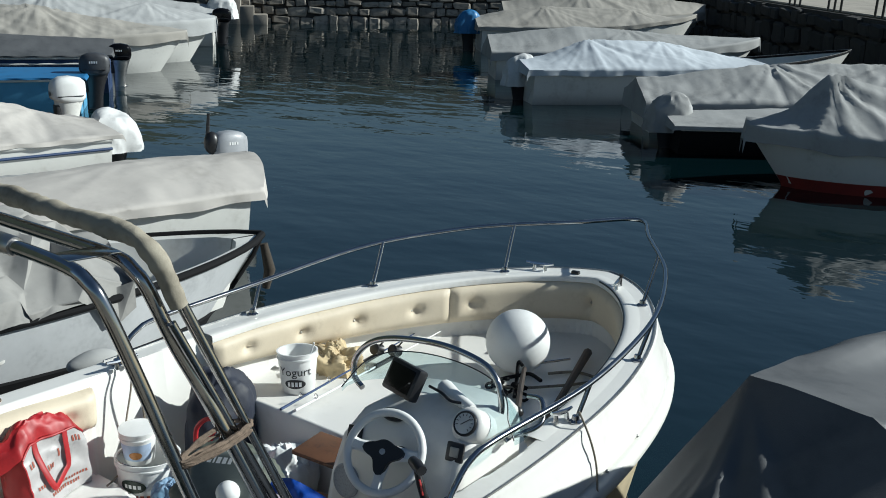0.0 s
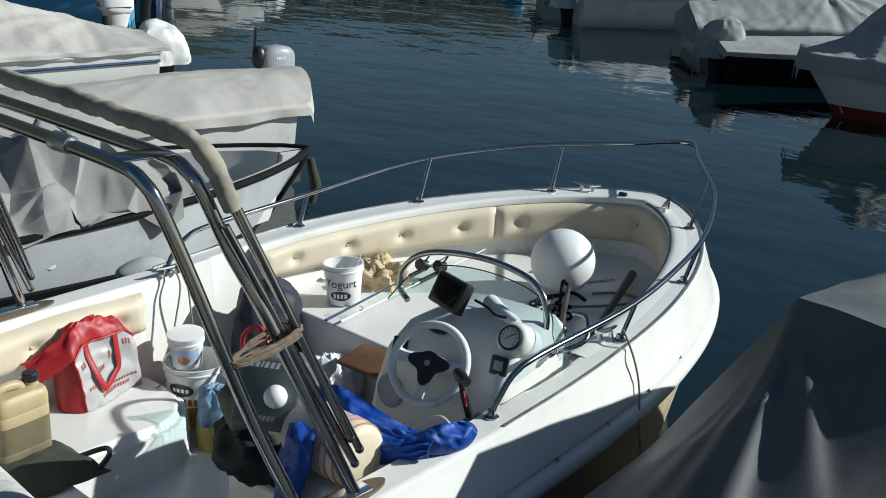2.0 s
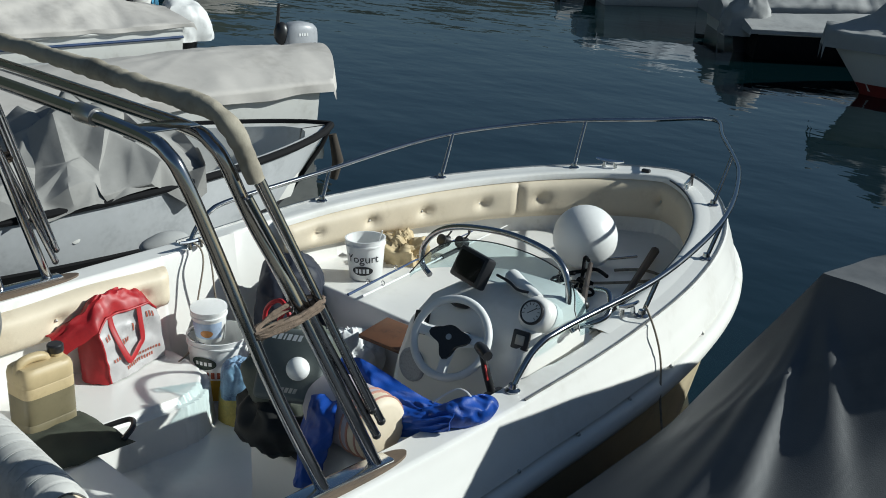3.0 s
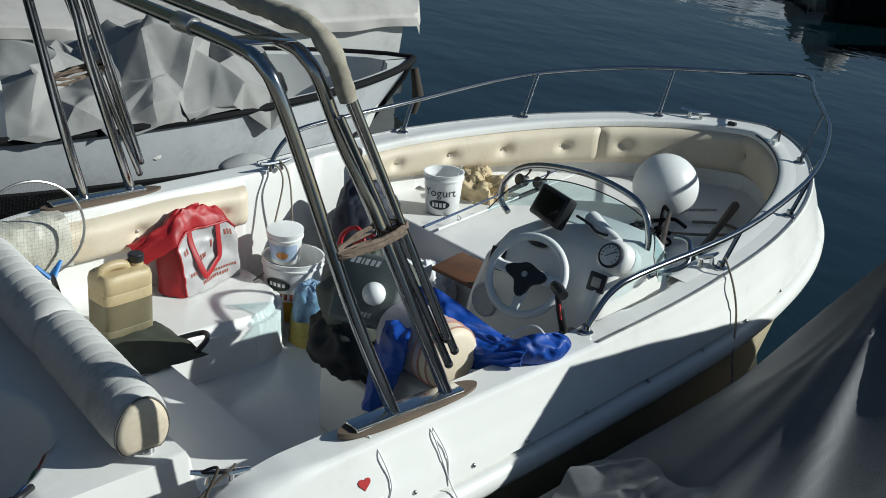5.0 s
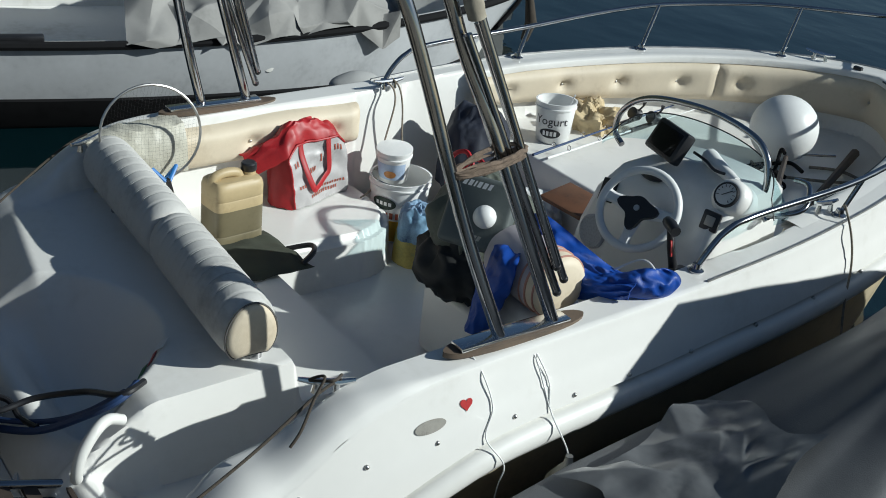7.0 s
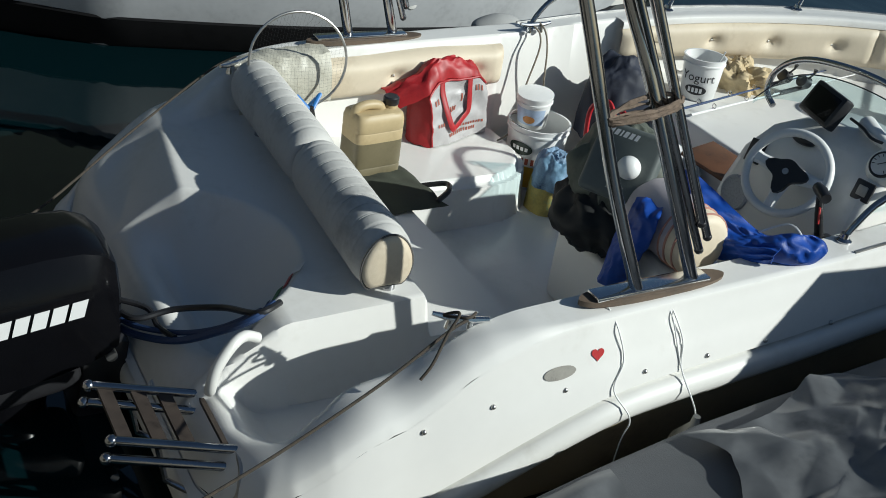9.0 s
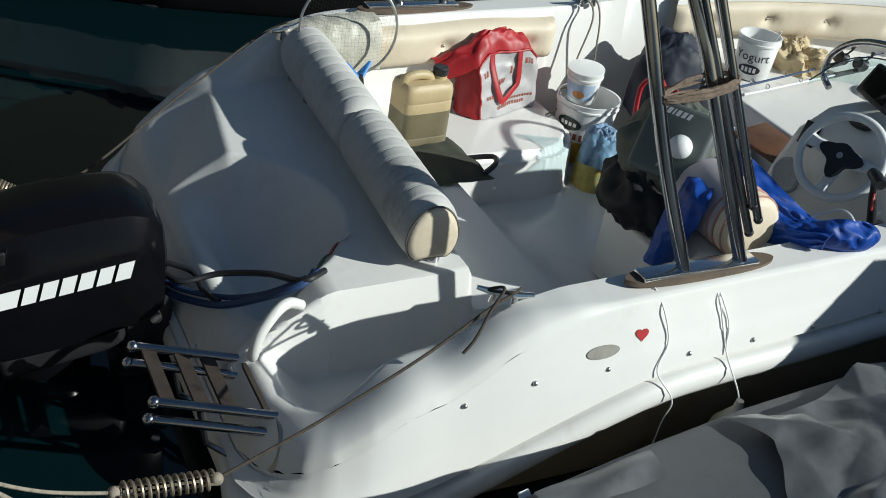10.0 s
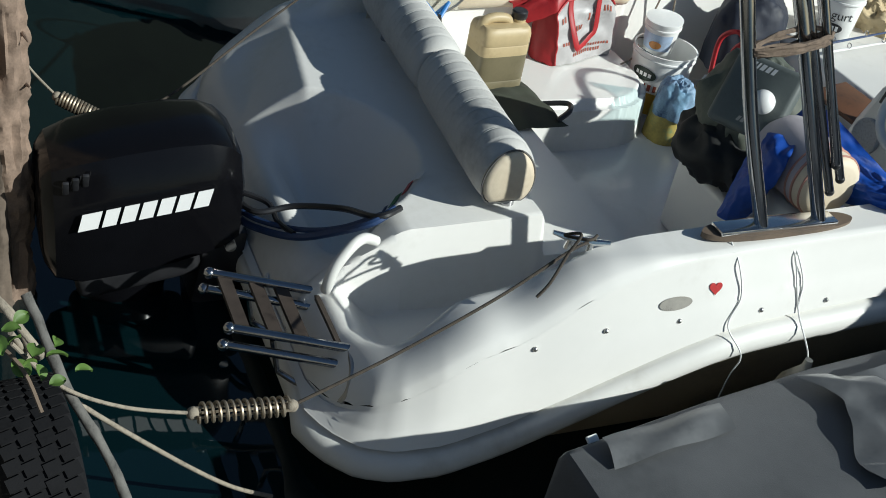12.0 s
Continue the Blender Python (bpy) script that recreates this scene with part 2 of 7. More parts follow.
M["quay_stone"] = material("dark_weathered_quay", (0.16, 0.145, 0.12), 0.95, vary=0.35, scale=2.4, second=(0.05, 0.047, 0.04), bump=0.8, bump_scale=30)
far_wall = slab("wall_far", (-52, 3), (-19, 40.4), -1.0, 2.3, (-3.0, 2.7), "mortar", "rough grey stone harbour wall above the dark water", "harbour wall")
side_wall = slab("wall_side", (-19.5, 40), (3, 15.5), -1.0, 1.5, (7, 6.5), "mortar", "dark weathered stone pier wall with a concrete top", "harbour wall")
slab("pavement", (-19.4, 40.2), (3.1, 15.6), 1.5, 1.56, (7, 6.5), "concrete", "sunlit grey concrete pier walkway", "pavement")
quay = slab("wall_quay", (-30, -0.72), (30, -0.72), -1.0, 1.05, (0, -8), "quay_stone", "worn concrete quay with weathered rough edge", "quay wall", 0.06)
# hillside out of view, added so that the water mirrors something dark
M["hill"] = material("unseen_hillside", (0.020, 0.027, 0.018), 0.95, vary=0.35, scale=0.12, second=(0.010, 0.013, 0.009))
hill = Shape()
rows = []
for j in range(10):
    row = []
    for i in range(84):
        a = radians(-25 + i * 2.0)
        r = 78 + j * 7
        x, y = -math.sin(a) * r, math.cos(a) * r
        z = -1 + (j ** 1.2) * (1.3 + 5.5 * float(smooth(50, 88, np.float64(-25 + i * 2.0)))) + (j > 0) * (4.0 * wobble((x, y, j), 0.06) + 1.6 * wobble((x, y, j), 0.31))
        row.append((x, y, z))
    rows.append(row)
hill.grid(rows)
single("backdrop", hill, "hill", "unseen dark hillside added behind the harbour for the water's reflections", "hillside", kind="structure", smooth=60)


# ---- the open motorboat: hull and deck ----
STERN, BOW = 0.26, 5.18


def half_width(y):
    """Half the beam at the gunwale's outer edge."""
    y = np.asarray(y, float)
    t = np.clip((y - 2.6) / (BOW - 2.6), 0, 1)
    fore = 1.13 * (1 - t ** 2.2) ** (1 / 1.6)
    aft = np.interp(y, [0.26, 0.28, 0.315, 0.37, 0.44, 0.55, 0.72, 0.95, 1.4, 2.0, 2.6], [0.80, 0.9, 0.99, 1.06, 1.10, 1.125, 1.135, 1.14, 1.145, 1.14, 1.13])
    return np.where(y > 2.6, fore, aft)


SHEER_Y = np.linspace(0.0, 5.4, 1081)
SHEER_Z = np.interp(SHEER_Y, [0.12, 0.26, 0.31, 0.36, 0.40, 0.46, 0.54, 0.62, 0.67, 0.71, 0.76, 0.81, 0.87, 0.94, 1.02, 1.15, 1.5, 2.4, 3.3, 4.1, 4.8, 5.2], [0.26, 0.285, 0.345, 0.390, 0.415, 0.450, 0.512, 0.572, 0.600, 0.612, 0.628, 0.658, 0.705, 0.752, 0.786, 0.812, 0.83, 0.855, 0.92, 0.95, 0.97, 0.98])
bell = np.exp(-(np.arange(-18, 19) / 6.0) ** 2)
SHEER_Z = np.convolve(np.pad(SHEER_Z, 18, mode="edge"), bell / bell.sum(), mode="valid")


def gunwale_z(y):
    """Height of the gunwale, smoothed along the boat."""
    return np.interp(y, SHEER_Y, SHEER_Z)


def edge_drop(y):
    """How far the rounded outer edge of the wings drops below the gunwale."""
    return 0.007 + 0.068 * (1 - smooth(0.85, 1.35, np.asarray(y, float)))


def rub_z(y):
    return np.interp(y, [0.1, 0.4, 0.58, 0.75, 0.92, 1.1, 1.27, 1.40, 1.52, 1.70, 1.92, 2.17, 2.6, 3.0, 3.8, 4.5, 5.2], [0.125, 0.155, 0.19, 0.245, 0.312, 0.385, 0.452, 0.495, 0.52, 0.535, 0.548, 0.562, 0.60, 0.63, 0.665, 0.68, 0.69])


OUT_Y = np.concatenate([np.linspace(STERN, 0.55, 14), np.linspace(0.6, 3.2, 50), 2.6 + (BOW - 2.6) * np.sin(np.linspace(0.235, math.pi / 2, 40))])
OUT_X = half_width(OUT_Y)
OUT_X[-1] = 0.0
HALF = np.stack([OUT_X, OUT_Y], 1)                      # starboard half, from stern to bow
LOOP = np.concatenate([HALF, (HALF * [-1, 1])[::-1][1:]])  # round the bow to the port stern corner


def edge_distance(x, y):
    """Distance from the gunwale's outer edge, inwards."""
    a = np.concatenate([LOOP, LOOP[:1]])
    best = np.full(x.shape, 9.0)
    for p, q in zip(a[:-1], a[1:]):
        d = q - p
        k = max(d @ d, 1e-12)
        t = np.clip(((x - p[0]) * d[0] + (y - p[1]) * d[1]) / k, 0, 1)
        best = np.minimum(best, np.hypot(x - p[0] - t * d[0], y - p[1] - t * d[1]))
    return best


def inner_line(y0, y1, inset, side, n=40):
    """Points on the line that runs inset from the gunwale's edge, from y0 to y1 of the outline on one side, with inward normals."""
    keep = [(x, y) for x, y in HALF if y0 <= y <= y1]
    pts = np.array(keep)
    d = np.gradient(pts, axis=0)
    d /= np.linalg.norm(d, axis=1)[:, None]
    nrm = np.stack([-d[:, 1], d[:, 0]], 1)
    p = pts + nrm * inset
    out = [(Vector((side * a, b, 0)), Vector((side * u, v, 0))) for (a, b), (u, v) in zip(p, nrm)]
    return out


def deck_height(x, y):
    sd = edge_distance(x, y)
    zg = gunwale_z(y)
    floor = 0.20 + 0 * x
    walk = smooth(1.50, 1.56, y)                                 # walkway aft, lower cockpit ahead
    base = 0.28 * (1 - walk) + floor * walk
    plat = smooth(2.985, 3.015, y)
    base = base * (1 - plat) + 0.62 * plat
    # benches
    bench_a = smooth(1.10, 1.12, y) * (1 - smooth(1.50, 1.535, y)) * (1 - smooth(0.58, 0.61, x))
    rx, ry = np.maximum(x + 0.72, 0), np.maximum(y - 1.98, 0)
    bench_p = (1 - smooth(0.27, 0.305, np.hypot(rx, ry))) * (1 - smooth(2.24, 2.28, y)) * smooth(1.1, 1.12, y)
    step_p = (1 - smooth(0.31, 0.33, np.hypot(rx, ry))) * smooth(1.1, 1.12, y)
    base = np.maximum(base, 0.42 * bench_a)
    base = np.maximum(base, 0.385 * step_p)
    base = np.maximum(base, 0.42 * bench_p)
    # transom pod with the engine well scooped out of it
    pod_z = np.interp(y, [0.2, 0.26, 0.42, 0.585, 0.60, 0.63, 1.2], [0.28, 0.34, 0.465, 0.572, 0.58, 0.588, 0.61])
    aft = y - np.interp(x, [-0.9, -0.32, 0, 1], [0.05, -0.04, 0, 0])
    steep = np.interp(aft, [0.1, 0.2, 0.26, 0.42, 0.57, 0.585, 0.60, 1.2], [0.14, 0.23, 0.285, 0.43, 0.563, 0.575, 0.583, 0.61])
    pod_z = steep + (pod_z - steep) * smooth(-0.15, 0.0, x)
    pod = (1 - smooth(1.10, 1.15, y)) * (1 - smooth(0.585, 0.615, x)) * smooth(0.24, 0.30, y)
    r = np.hypot(np.where(x < 0.08, (x - 0.08) / 0.53, (x - 0.08) / 0.47), np.maximum(y - 0.25, 0) / 0.58)
    bowl = 0.22 + (pod_z - 0.22) * np.clip((r - 0.52) / 0.48, 0, 1) ** 1.25
    pod_h = np.where(x < 0.62, np.minimum(pod_z, bowl), 0)
    base = np.where(pod > 0.001, base * (1 - pod) + pod_h * pod, base)
    # gunwale, wider and softer on the wings aft
    soft = 0.05 - 0.02 * smooth(2.4, 2.8, y) + 0.07 * (1 - smooth(0.55, 1.0, y))
    gw = 0.135 - 0.02 * smooth(2.4, 2.8, y) + 0.015 * smooth(4.3, 5.0, y) + np.interp(y, [0.26, 0.34, 0.42, 0.64, 0.74, 0.9], [-0.08, -0.06, -0.02, 0.045, 0.04, 0.0])
    g = 1 - smooth(gw, gw + soft, sd)
    z = base + np.maximum(zg - base, 0) * g
    rr = 0.010 + 0.10 * (1 - smooth(0.85, 1.35, y))
    return np.where(sd < rr, z - edge_drop(y) * (1 - np.sqrt(np.clip(1 - (1 - sd / rr) ** 2, 0, 1))), z)


boat = thing("motorboat", "open white fibreglass motorboat with cream cushions, moored stern to the quay", "boat")

ys = np.concatenate([np.linspace(STERN, 3.4, 300, endpoint=False), np.linspace(3.4, 4.7, 90, endpoint=False), 2.6 + (BOW - 2.6) * np.sin(np.linspace(math.asin(2.1 / 2.58), math.pi / 2, 50))])
us = np.linspace(-1, 1, 211)
wy = half_width(ys)
wy[-1] = 0.002
gx = wy[:, None] * us[None, :]
gy = np.repeat(ys[:, None], len(us), 1)
gz = deck_height(gx, gy)
s = Shape()
s.grid([[(gx[i, j], gy[i, j], gz[i, j]) for j in range(len(us))] for i in range(len(ys))])
part("deck", s, "gel", boat, "white moulded deck with gunwales, benches and bow platform", smooth=60)

# hull side: flared topsides, groove, rounded rub strake, then the hull below
loop = np.concatenate([LOOP, LOOP[:1] * 0 + [[-0.4, STERN]], [[0.0, STERN]], [[0.4, STERN]]])
d = np.roll(loop, -1, 0) - np.roll(loop, 1, 0)
d /= np.linalg.norm(d, axis=1)[:, None]
nrm = np.stack([d[:, 1], -d[:, 0]], 1)
cut = [(np.abs(loop[:, 1] - STERN) < 0.005)][0]


def ring(off, zf):
    return [(p[0] + n[0] * off, p[1] + n[1] * off * (0.5 if c else 1), float(zf(p[1]))) for p, n, c in zip(loop, nrm, cut)]


def edge_z(y):
    return gunwale_z(y) - edge_drop(y)


side = [(0.0, lambda y: edge_z(y) + 0.0005), (0.0025, lambda y: edge_z(y) - 0.005), (0.004, lambda y: edge_z(y) - 0.013), (0.012, lambda y: edge_z(y) - 0.2 * (edge_z(y) - rub_z(y) - 0.066)),
        (0.032, lambda y: edge_z(y) - 0.45 * (edge_z(y) - rub_z(y) - 0.066)), (0.040, lambda y: edge_z(y) - 0.60 * (edge_z(y) - rub_z(y) - 0.066)), (0.044, lambda y: edge_z(y) - 0.63 * (edge_z(y) - rub_z(y) - 0.066)),
        (0.060, lambda y: edge_z(y) - 0.93 * (edge_z(y) - rub_z(y) - 0.066)), (0.066, lambda y: rub_z(y) + 0.066), (0.060, lambda y: rub_z(y) + 0.060), (0.046, lambda y: rub_z(y) + 0.057)]


def side_off(y, z):
    """How far the topside stands out from the gunwale's edge at a height."""
    ez, rz = float(edge_z(y)), float(rub_z(y)) + 0.066
    return float(np.interp((ez - z) / (ez - rz), [0, 0.2, 0.45, 0.60, 0.93, 1.0], [0.004, 0.012, 0.032, 0.040, 0.060, 0.066]))


s = Shape()
s.grid([ring(o, f) for o, f in side], around=True)
part("topside", s, "gel", boat, "white flared topside", smooth=50)
strake = [(0.040, 0.056), (0.048, 0.050), (0.066, 0.050), (0.080, 0.044), (0.094, 0.034), (0.104, 0.012), (0.104, -0.012), (0.092, -0.034), (0.066, -0.046), (0.03, -0.05)]
s = Shape()
s.grid([ring(o, lambda y, k=k: rub_z(y) + k) for o, k in strake], around=True)
part("rub_strake", s, "gel_old", boat, "scuffed off-white rounded rub strake", smooth=50)
# grey trim strip along the outer edge of the side deck
for sd in (1, -1):
    trim = [(sd * (x - 0.013), y, float(gunwale_z(y)) + 0.002) for x, y in HALF if y > 2.42]
    part("edge_trim", Shape().tube(trim, 0.006, 6), "steel_dull", boat, "thin grey trim along the deck edge")
s = Shape()
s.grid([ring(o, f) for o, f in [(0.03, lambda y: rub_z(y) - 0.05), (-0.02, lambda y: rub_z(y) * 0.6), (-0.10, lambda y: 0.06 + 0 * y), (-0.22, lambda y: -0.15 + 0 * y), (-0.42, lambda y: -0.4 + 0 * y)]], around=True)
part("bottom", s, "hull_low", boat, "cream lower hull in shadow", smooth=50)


# ---- cushions on the coaming ----
def cushion(line, low, high, buttons, thick=0.055, label="", wave=0.0):
    """A padded panel along a line of (place, inward normal), with buttons that pull the padding in."""
    s, n = Shape(), len(line)
    lens = [0.0]
    for (a, _), (b, _) in zip(line[:-1], line[1:]):
        lens.append(lens[-1] + (b - a).length)
    total = lens[-1]
    fine, marks = [], 14
    m = max(12, int(total / 0.03))
    spots = []
    for i in range(m + 1):
        t = total * i / m
        k = min(max(np.searchsorted(lens, t) - 1, 0), n - 2)
        f = (t - lens[k]) / max(lens[k + 1] - lens[k], 1e-6)
        p = line[k][0].lerp(line[k + 1][0], f)
        q = line[k][1].lerp(line[k + 1][1], f).normalized()
        fine.append((p, q, t))
    rows = []
    for p, q, t in fine:
        row = []
        zl, zh = low(p.y), high(p.y) + wave * math.sin(t * 9.0)
        ends = max(0.0, min(t, total - t))
        for j in range(marks + 1):
            v = j / marks
            h = thick * (1 - abs(2 * v - 1) ** 5) * min(1.0, (0.25 + ends / 0.016) ** 0.5)
            z = zl + (zh - zl) * v
            for b in buttons:
                dd = math.hypot(t - b * total, z - 0.5 * (zl + zh))
                h -= 0.032 * math.exp(-(dd / 0.028) ** 2) + 0.008 * math.exp(-(dd / 0.07) ** 2)
            h += 0.003 * wobble((p.x, p.y, z), 9)
            row.append(p + q * max(h, 0.003) + Vector((0, 0, z)))
        row.append(p + Vector((0, 0, zh)) - q * 0.02)
        row.insert(0, p + Vector((0, 0, zl)) - q * 0.02)
        rows.append(row)
    s.grid(rows)
    ob = part("cushion", s, "vinyl", boat, label, smooth=70)
    for b in buttons:
        t = b * total
        k = int(b * (len(fine) - 1))
        p, q, _ = fine[k]
        c = p + q * (thick - 0.03) + Vector((0, 0, 0.5 * (low(p.y) + high(p.y))))
        part("button", Shape().ball(c, 0.008, 5), "steel_dull", ob)
    return ob


def top_z(y):
    return float(gunwale_z(y)) - 0.03


whole = inner_line(2.98, 5.175, 0.162, -1) + inner_line(3.10, 5.175, 0.162, 1)[::-1]
cut_a = min(range(len(whole)), key=lambda i: abs(whole[i][0].y - 4.42) + (whole[i][0].x > 0) * 9)
cut_b = min(range(len(whole)), key=lambda i: abs(whole[i][0].y - 4.42) + (whole[i][0].x < 0) * 9)
for i0, i1, buts in ((0, cut_a, (0.14, 0.37, 0.60, 0.85)), (cut_a, cut_b, (0.08, 0.5, 0.92)), (cut_b, len(whole) - 1, (0.12, 0.4, 0.65, 0.9))):
    cushion(whole[i0:i1 + 1], lambda y: 0.71, top_z, buts, thick=0.045, label="cream buttoned vinyl coaming cushion")
# smooth moulded lip along the inner edge of the deck
lip = []
for p, q in inner_line(2.97, 5.175, 0.165, -1) + inner_line(3.06, 5.175, 0.165, 1)[::-1]:
    zg = float(gunwale_z(p.y))
    lip.append([p + q * o_ + Vector((0, 0, zg + h)) for o_, h in ((-0.085, 0.000), (-0.05, 0.004), (-0.02, 0.005), (0.004, 0.003), (0.010, -0.004), (0.010, -0.032), (-0.03, -0.035))])
part("coaming_lip", Shape().grid(lip), "gel", boat, smooth=45)
half_lip = lip[len(lip) // 2 + 4:]
part("edge_piping", Shape().tube([r_[4] for r_ in half_lip], 0.0045, 6), "black", boat, "thin dark edge piping")
cushion(inner_line(1.0, 2.33, 0.165, -1), lambda y: 0.575 + 0.02 * y, lambda y: top_z(y) - 0.005, (0.22, 0.55, 0.88), label="worn cream vinyl cushion with buttons", wave=0.006)


# ---- rails, cleats and small deck fittings ----
RAIL = [(1.04, 2.48, 0.862), (1.043, 2.52, 0.93), (1.045, 2.60, 1.00), (1.05, 2.75, 1.035), (1.05, 3.35, 1.075), (0.99, 3.85, 1.14), (0.89, 4.20, 1.185),
        (0.68, 4.62, 1.22), (0.49, 4.88, 1.235), (0.24, 5.19, 1.24), (0.10, 5.40, 1.245), (0.03, 5.47, 1.245)]
rail_path = curve(RAIL + [(-x, y, z) for x, y, z in RAIL[::-1]], 6)
rail = part("bow_rail", Shape().tube(rail_path, 0.0125, 12), "steel", boat, "polished stainless steel bow rail")
for bx, by, tx, ty, tz in ((1.03, 3.31, 1.048, 3.38, 1.078), (0.87, 4.06, 0.895, 4.17, 1.18), (0.47, 4.77, 0.49, 4.88, 1.234)):
    for sd in (1, -1):
        z0 = float(gunwale_z(by))
        st = part("stanchion", Shape().tube([(sd * bx, by, z0), (sd * tx, ty, tz)], 0.0105, 10), "steel", rail)
for bx, by in ((1.04, 2.48), (1.03, 3.31), (0.87, 4.06), (0.47, 4.77)):
    for sd in (1, -1):
        part("rail_foot", Shape().turned([(0.03, 0), (0.03, 0.006), (0.018, 0.014), (0.015, 0.03)], Matrix.Translation((sd * bx, by, float(gunwale_z(by)) - 0.002)), 16), "steel", boat)


def cleat(x, y, z, turn, length=0.17, tilt=0):
    m = pose(x, y, z, tilt, 0, turn)
    s = Shape()
    s.tube([m @ Vector((-length / 2, 0, 0.045)), m @ Vector((-length / 4, 0, 0.038)), m @ Vector((length / 4, 0, 0.038)), m @ Vector((length / 2, 0, 0.045))], [0.007, 0.011, 0.011, 0.007], 8)
    for k in (-0.03, 0.03):
        s.tube([m @ Vector((k, 0, 0.036)), m @ Vector((k * 1.1, 0, 0.0))], [0.008, 0.013], 8)
    part("cleat", s, "chrome", boat, "chrome horn cleat")


cleat(0.985, 0.98, 0.762, 62)
cleat(-0.985, 0.98, 0.762, 118)
cleat(-0.98, 2.47, 0.862, 90)
cleat(0.985, 3.27, 0.925, 80, 0.12)
cleat(-0.33, 4.93, 0.975, 20)
cleat(0.21, 4.93, 0.975, -70)
s = Shape()
s.tube([(0.20, 4.98, 0.965), (0.19, 5.0, 1.02), (0.19, 5.0, 1.04)], [0.008, 0.008, 0.015], 8)
part("bow_light", s, "black", boat, "small dark bow light")
part("fairlead", Shape().block((0.05, 0.03, 0.03), pose(-0.12, 5.0, 0.982, 0, 0, 10), 0.006), "black", boat)
for y, z in ((0.81, 0.545), (1.02, 0.60), (1.26, 0.615), (1.55, 0.625), (1.80, 0.63), (2.05, 0.635), (2.35, 0.645), (2.7, 0.66), (3.05, 0.68), (3.4, 0.70), (3.75, 0.725)):
    for sd in (1, -1):
        part("bolt", Shape().ball((sd * (float(half_width(y)) + side_off(y, z)), y, z), 0.009, 5), "steel_dull", boat)
# emblem and heart sticker on the topside
M["red"] = material("red_sticker", (0.42, 0.03, 0.03), 0.4, vary=0.05)
M["badge"] = material("worn_silver_badge", (0.38, 0.36, 0.32), 0.45, 0.4, vary=0.2, scale=30)


def on_side(y, z, along, up, lift=0.003):
    """A place on the starboard topside."""
    return Vector((float(half_width(y + along)) + side_off(y + along, z + up) + lift, y + along, z + up))


s = Shape()
pts = [on_side(1.235, 0.675, 0.055 * math.cos(a), 0.022 * math.sin(a) + 0.004 * math.cos(a)) for a in np.linspace(0, math.tau, 28, endpoint=False)]
s.v, s.f = [tuple(p) for p in pts], [tuple(range(28))]
part("badge", s, "badge", boat, "oval silver maker's badge", smooth=0)
s = Shape()
pts = []
for a in np.linspace(0, math.tau, 32, endpoint=False):
    hx, hz = 16 * math.sin(a) ** 3, 13 * math.cos(a) - 5 * math.cos(2 * a) - 2 * math.cos(3 * a) - math.cos(4 * a)
    pts.append(on_side(1.365, 0.715, hx * 0.0014, hz * 0.0014))
s.v, s.f = [tuple(p) for p in pts], [tuple(range(32))]
part("heart_sticker", s, "red", boat, "small red heart sticker", smooth=0)
# aft grab handle on the pod, drain caps
s = Shape().tube(curve([(0.595, 0.51, 0.565), (0.615, 0.46, 0.595), (0.645, 0.41, 0.59), (0.668, 0.357, 0.535), (0.665, 0.34, 0.46), (0.61, 0.36, 0.41)], 8), 0.018, 14)
part("grab_handle", s, "gel_old", boat, "white moulded grab handle on the transom")
for x, y, r in ((0.34, 0.30, 0.055), (0.24, 0.42, 0.045)):
    part("inspection_cap", Shape().turned([(r, 0), (r, 0.012), (r * 0.8, 0.018), (r * 0.75, 0.010)], Matrix.Translation((x, y, 0.235)), 24), "white", boat)

# teak pads under the arch feet
for sd in (1, -1):
    s = Shape()
    n = 30
    pts = [(0.047 * math.cos(a) * (1 if abs(math.sin(a)) < 0.9 else 0.9), 0.285 * math.copysign(abs(math.sin(a)) ** 0.6, math.sin(a))) for a in np.linspace(0, math.tau, n, endpoint=False)]
    s.plate(pts, 0.018, pose(sd * 1.07, 1.62, 0.832, 0, 0, 0))
    part("pad", s, "wood", boat, "weathered teak pad on the gunwale", smooth=30)
    part("foot_plate", Shape().block((0.062, 0.44, 0.014), pose(sd * 1.075, 1.60, 0.858), 0.004), "chrome", boat)

# ---- stainless arch with folded sunshade frame ----
arch = thing("radar_arch", "stainless steel tube arch with a folded sunshade frame lashed to it", "boat arch")


def hoop(pts, r):
    full = [Vector(p) for p in pts] + [Vector((-p[0], p[1], p[2])) for p in pts[::-1]]
    return Shape().tube(curve(full, 8), r, 14)


part("rear_hoop", hoop([(1.08, 1.54, 0.86), (0.99, 1.42, 1.22), (0.905, 1.30, 1.64), (0.855, 1.235, 1.86), (0.815, 1.215, 1.925), (0.73, 1.205, 1.955), (0.4, 1.20, 1.965)], 0.0215), "steel", arch)
part("front_hoop", hoop([(1.08, 1.76, 0.86), (0.94, 1.53, 1.48), (0.868, 1.45, 1.70), (0.835, 1.39, 1.87), (0.80, 1.37, 1.925), (0.72, 1.363, 1.952), (0.4, 1.36, 1.957)], 0.0215), "steel", arch)
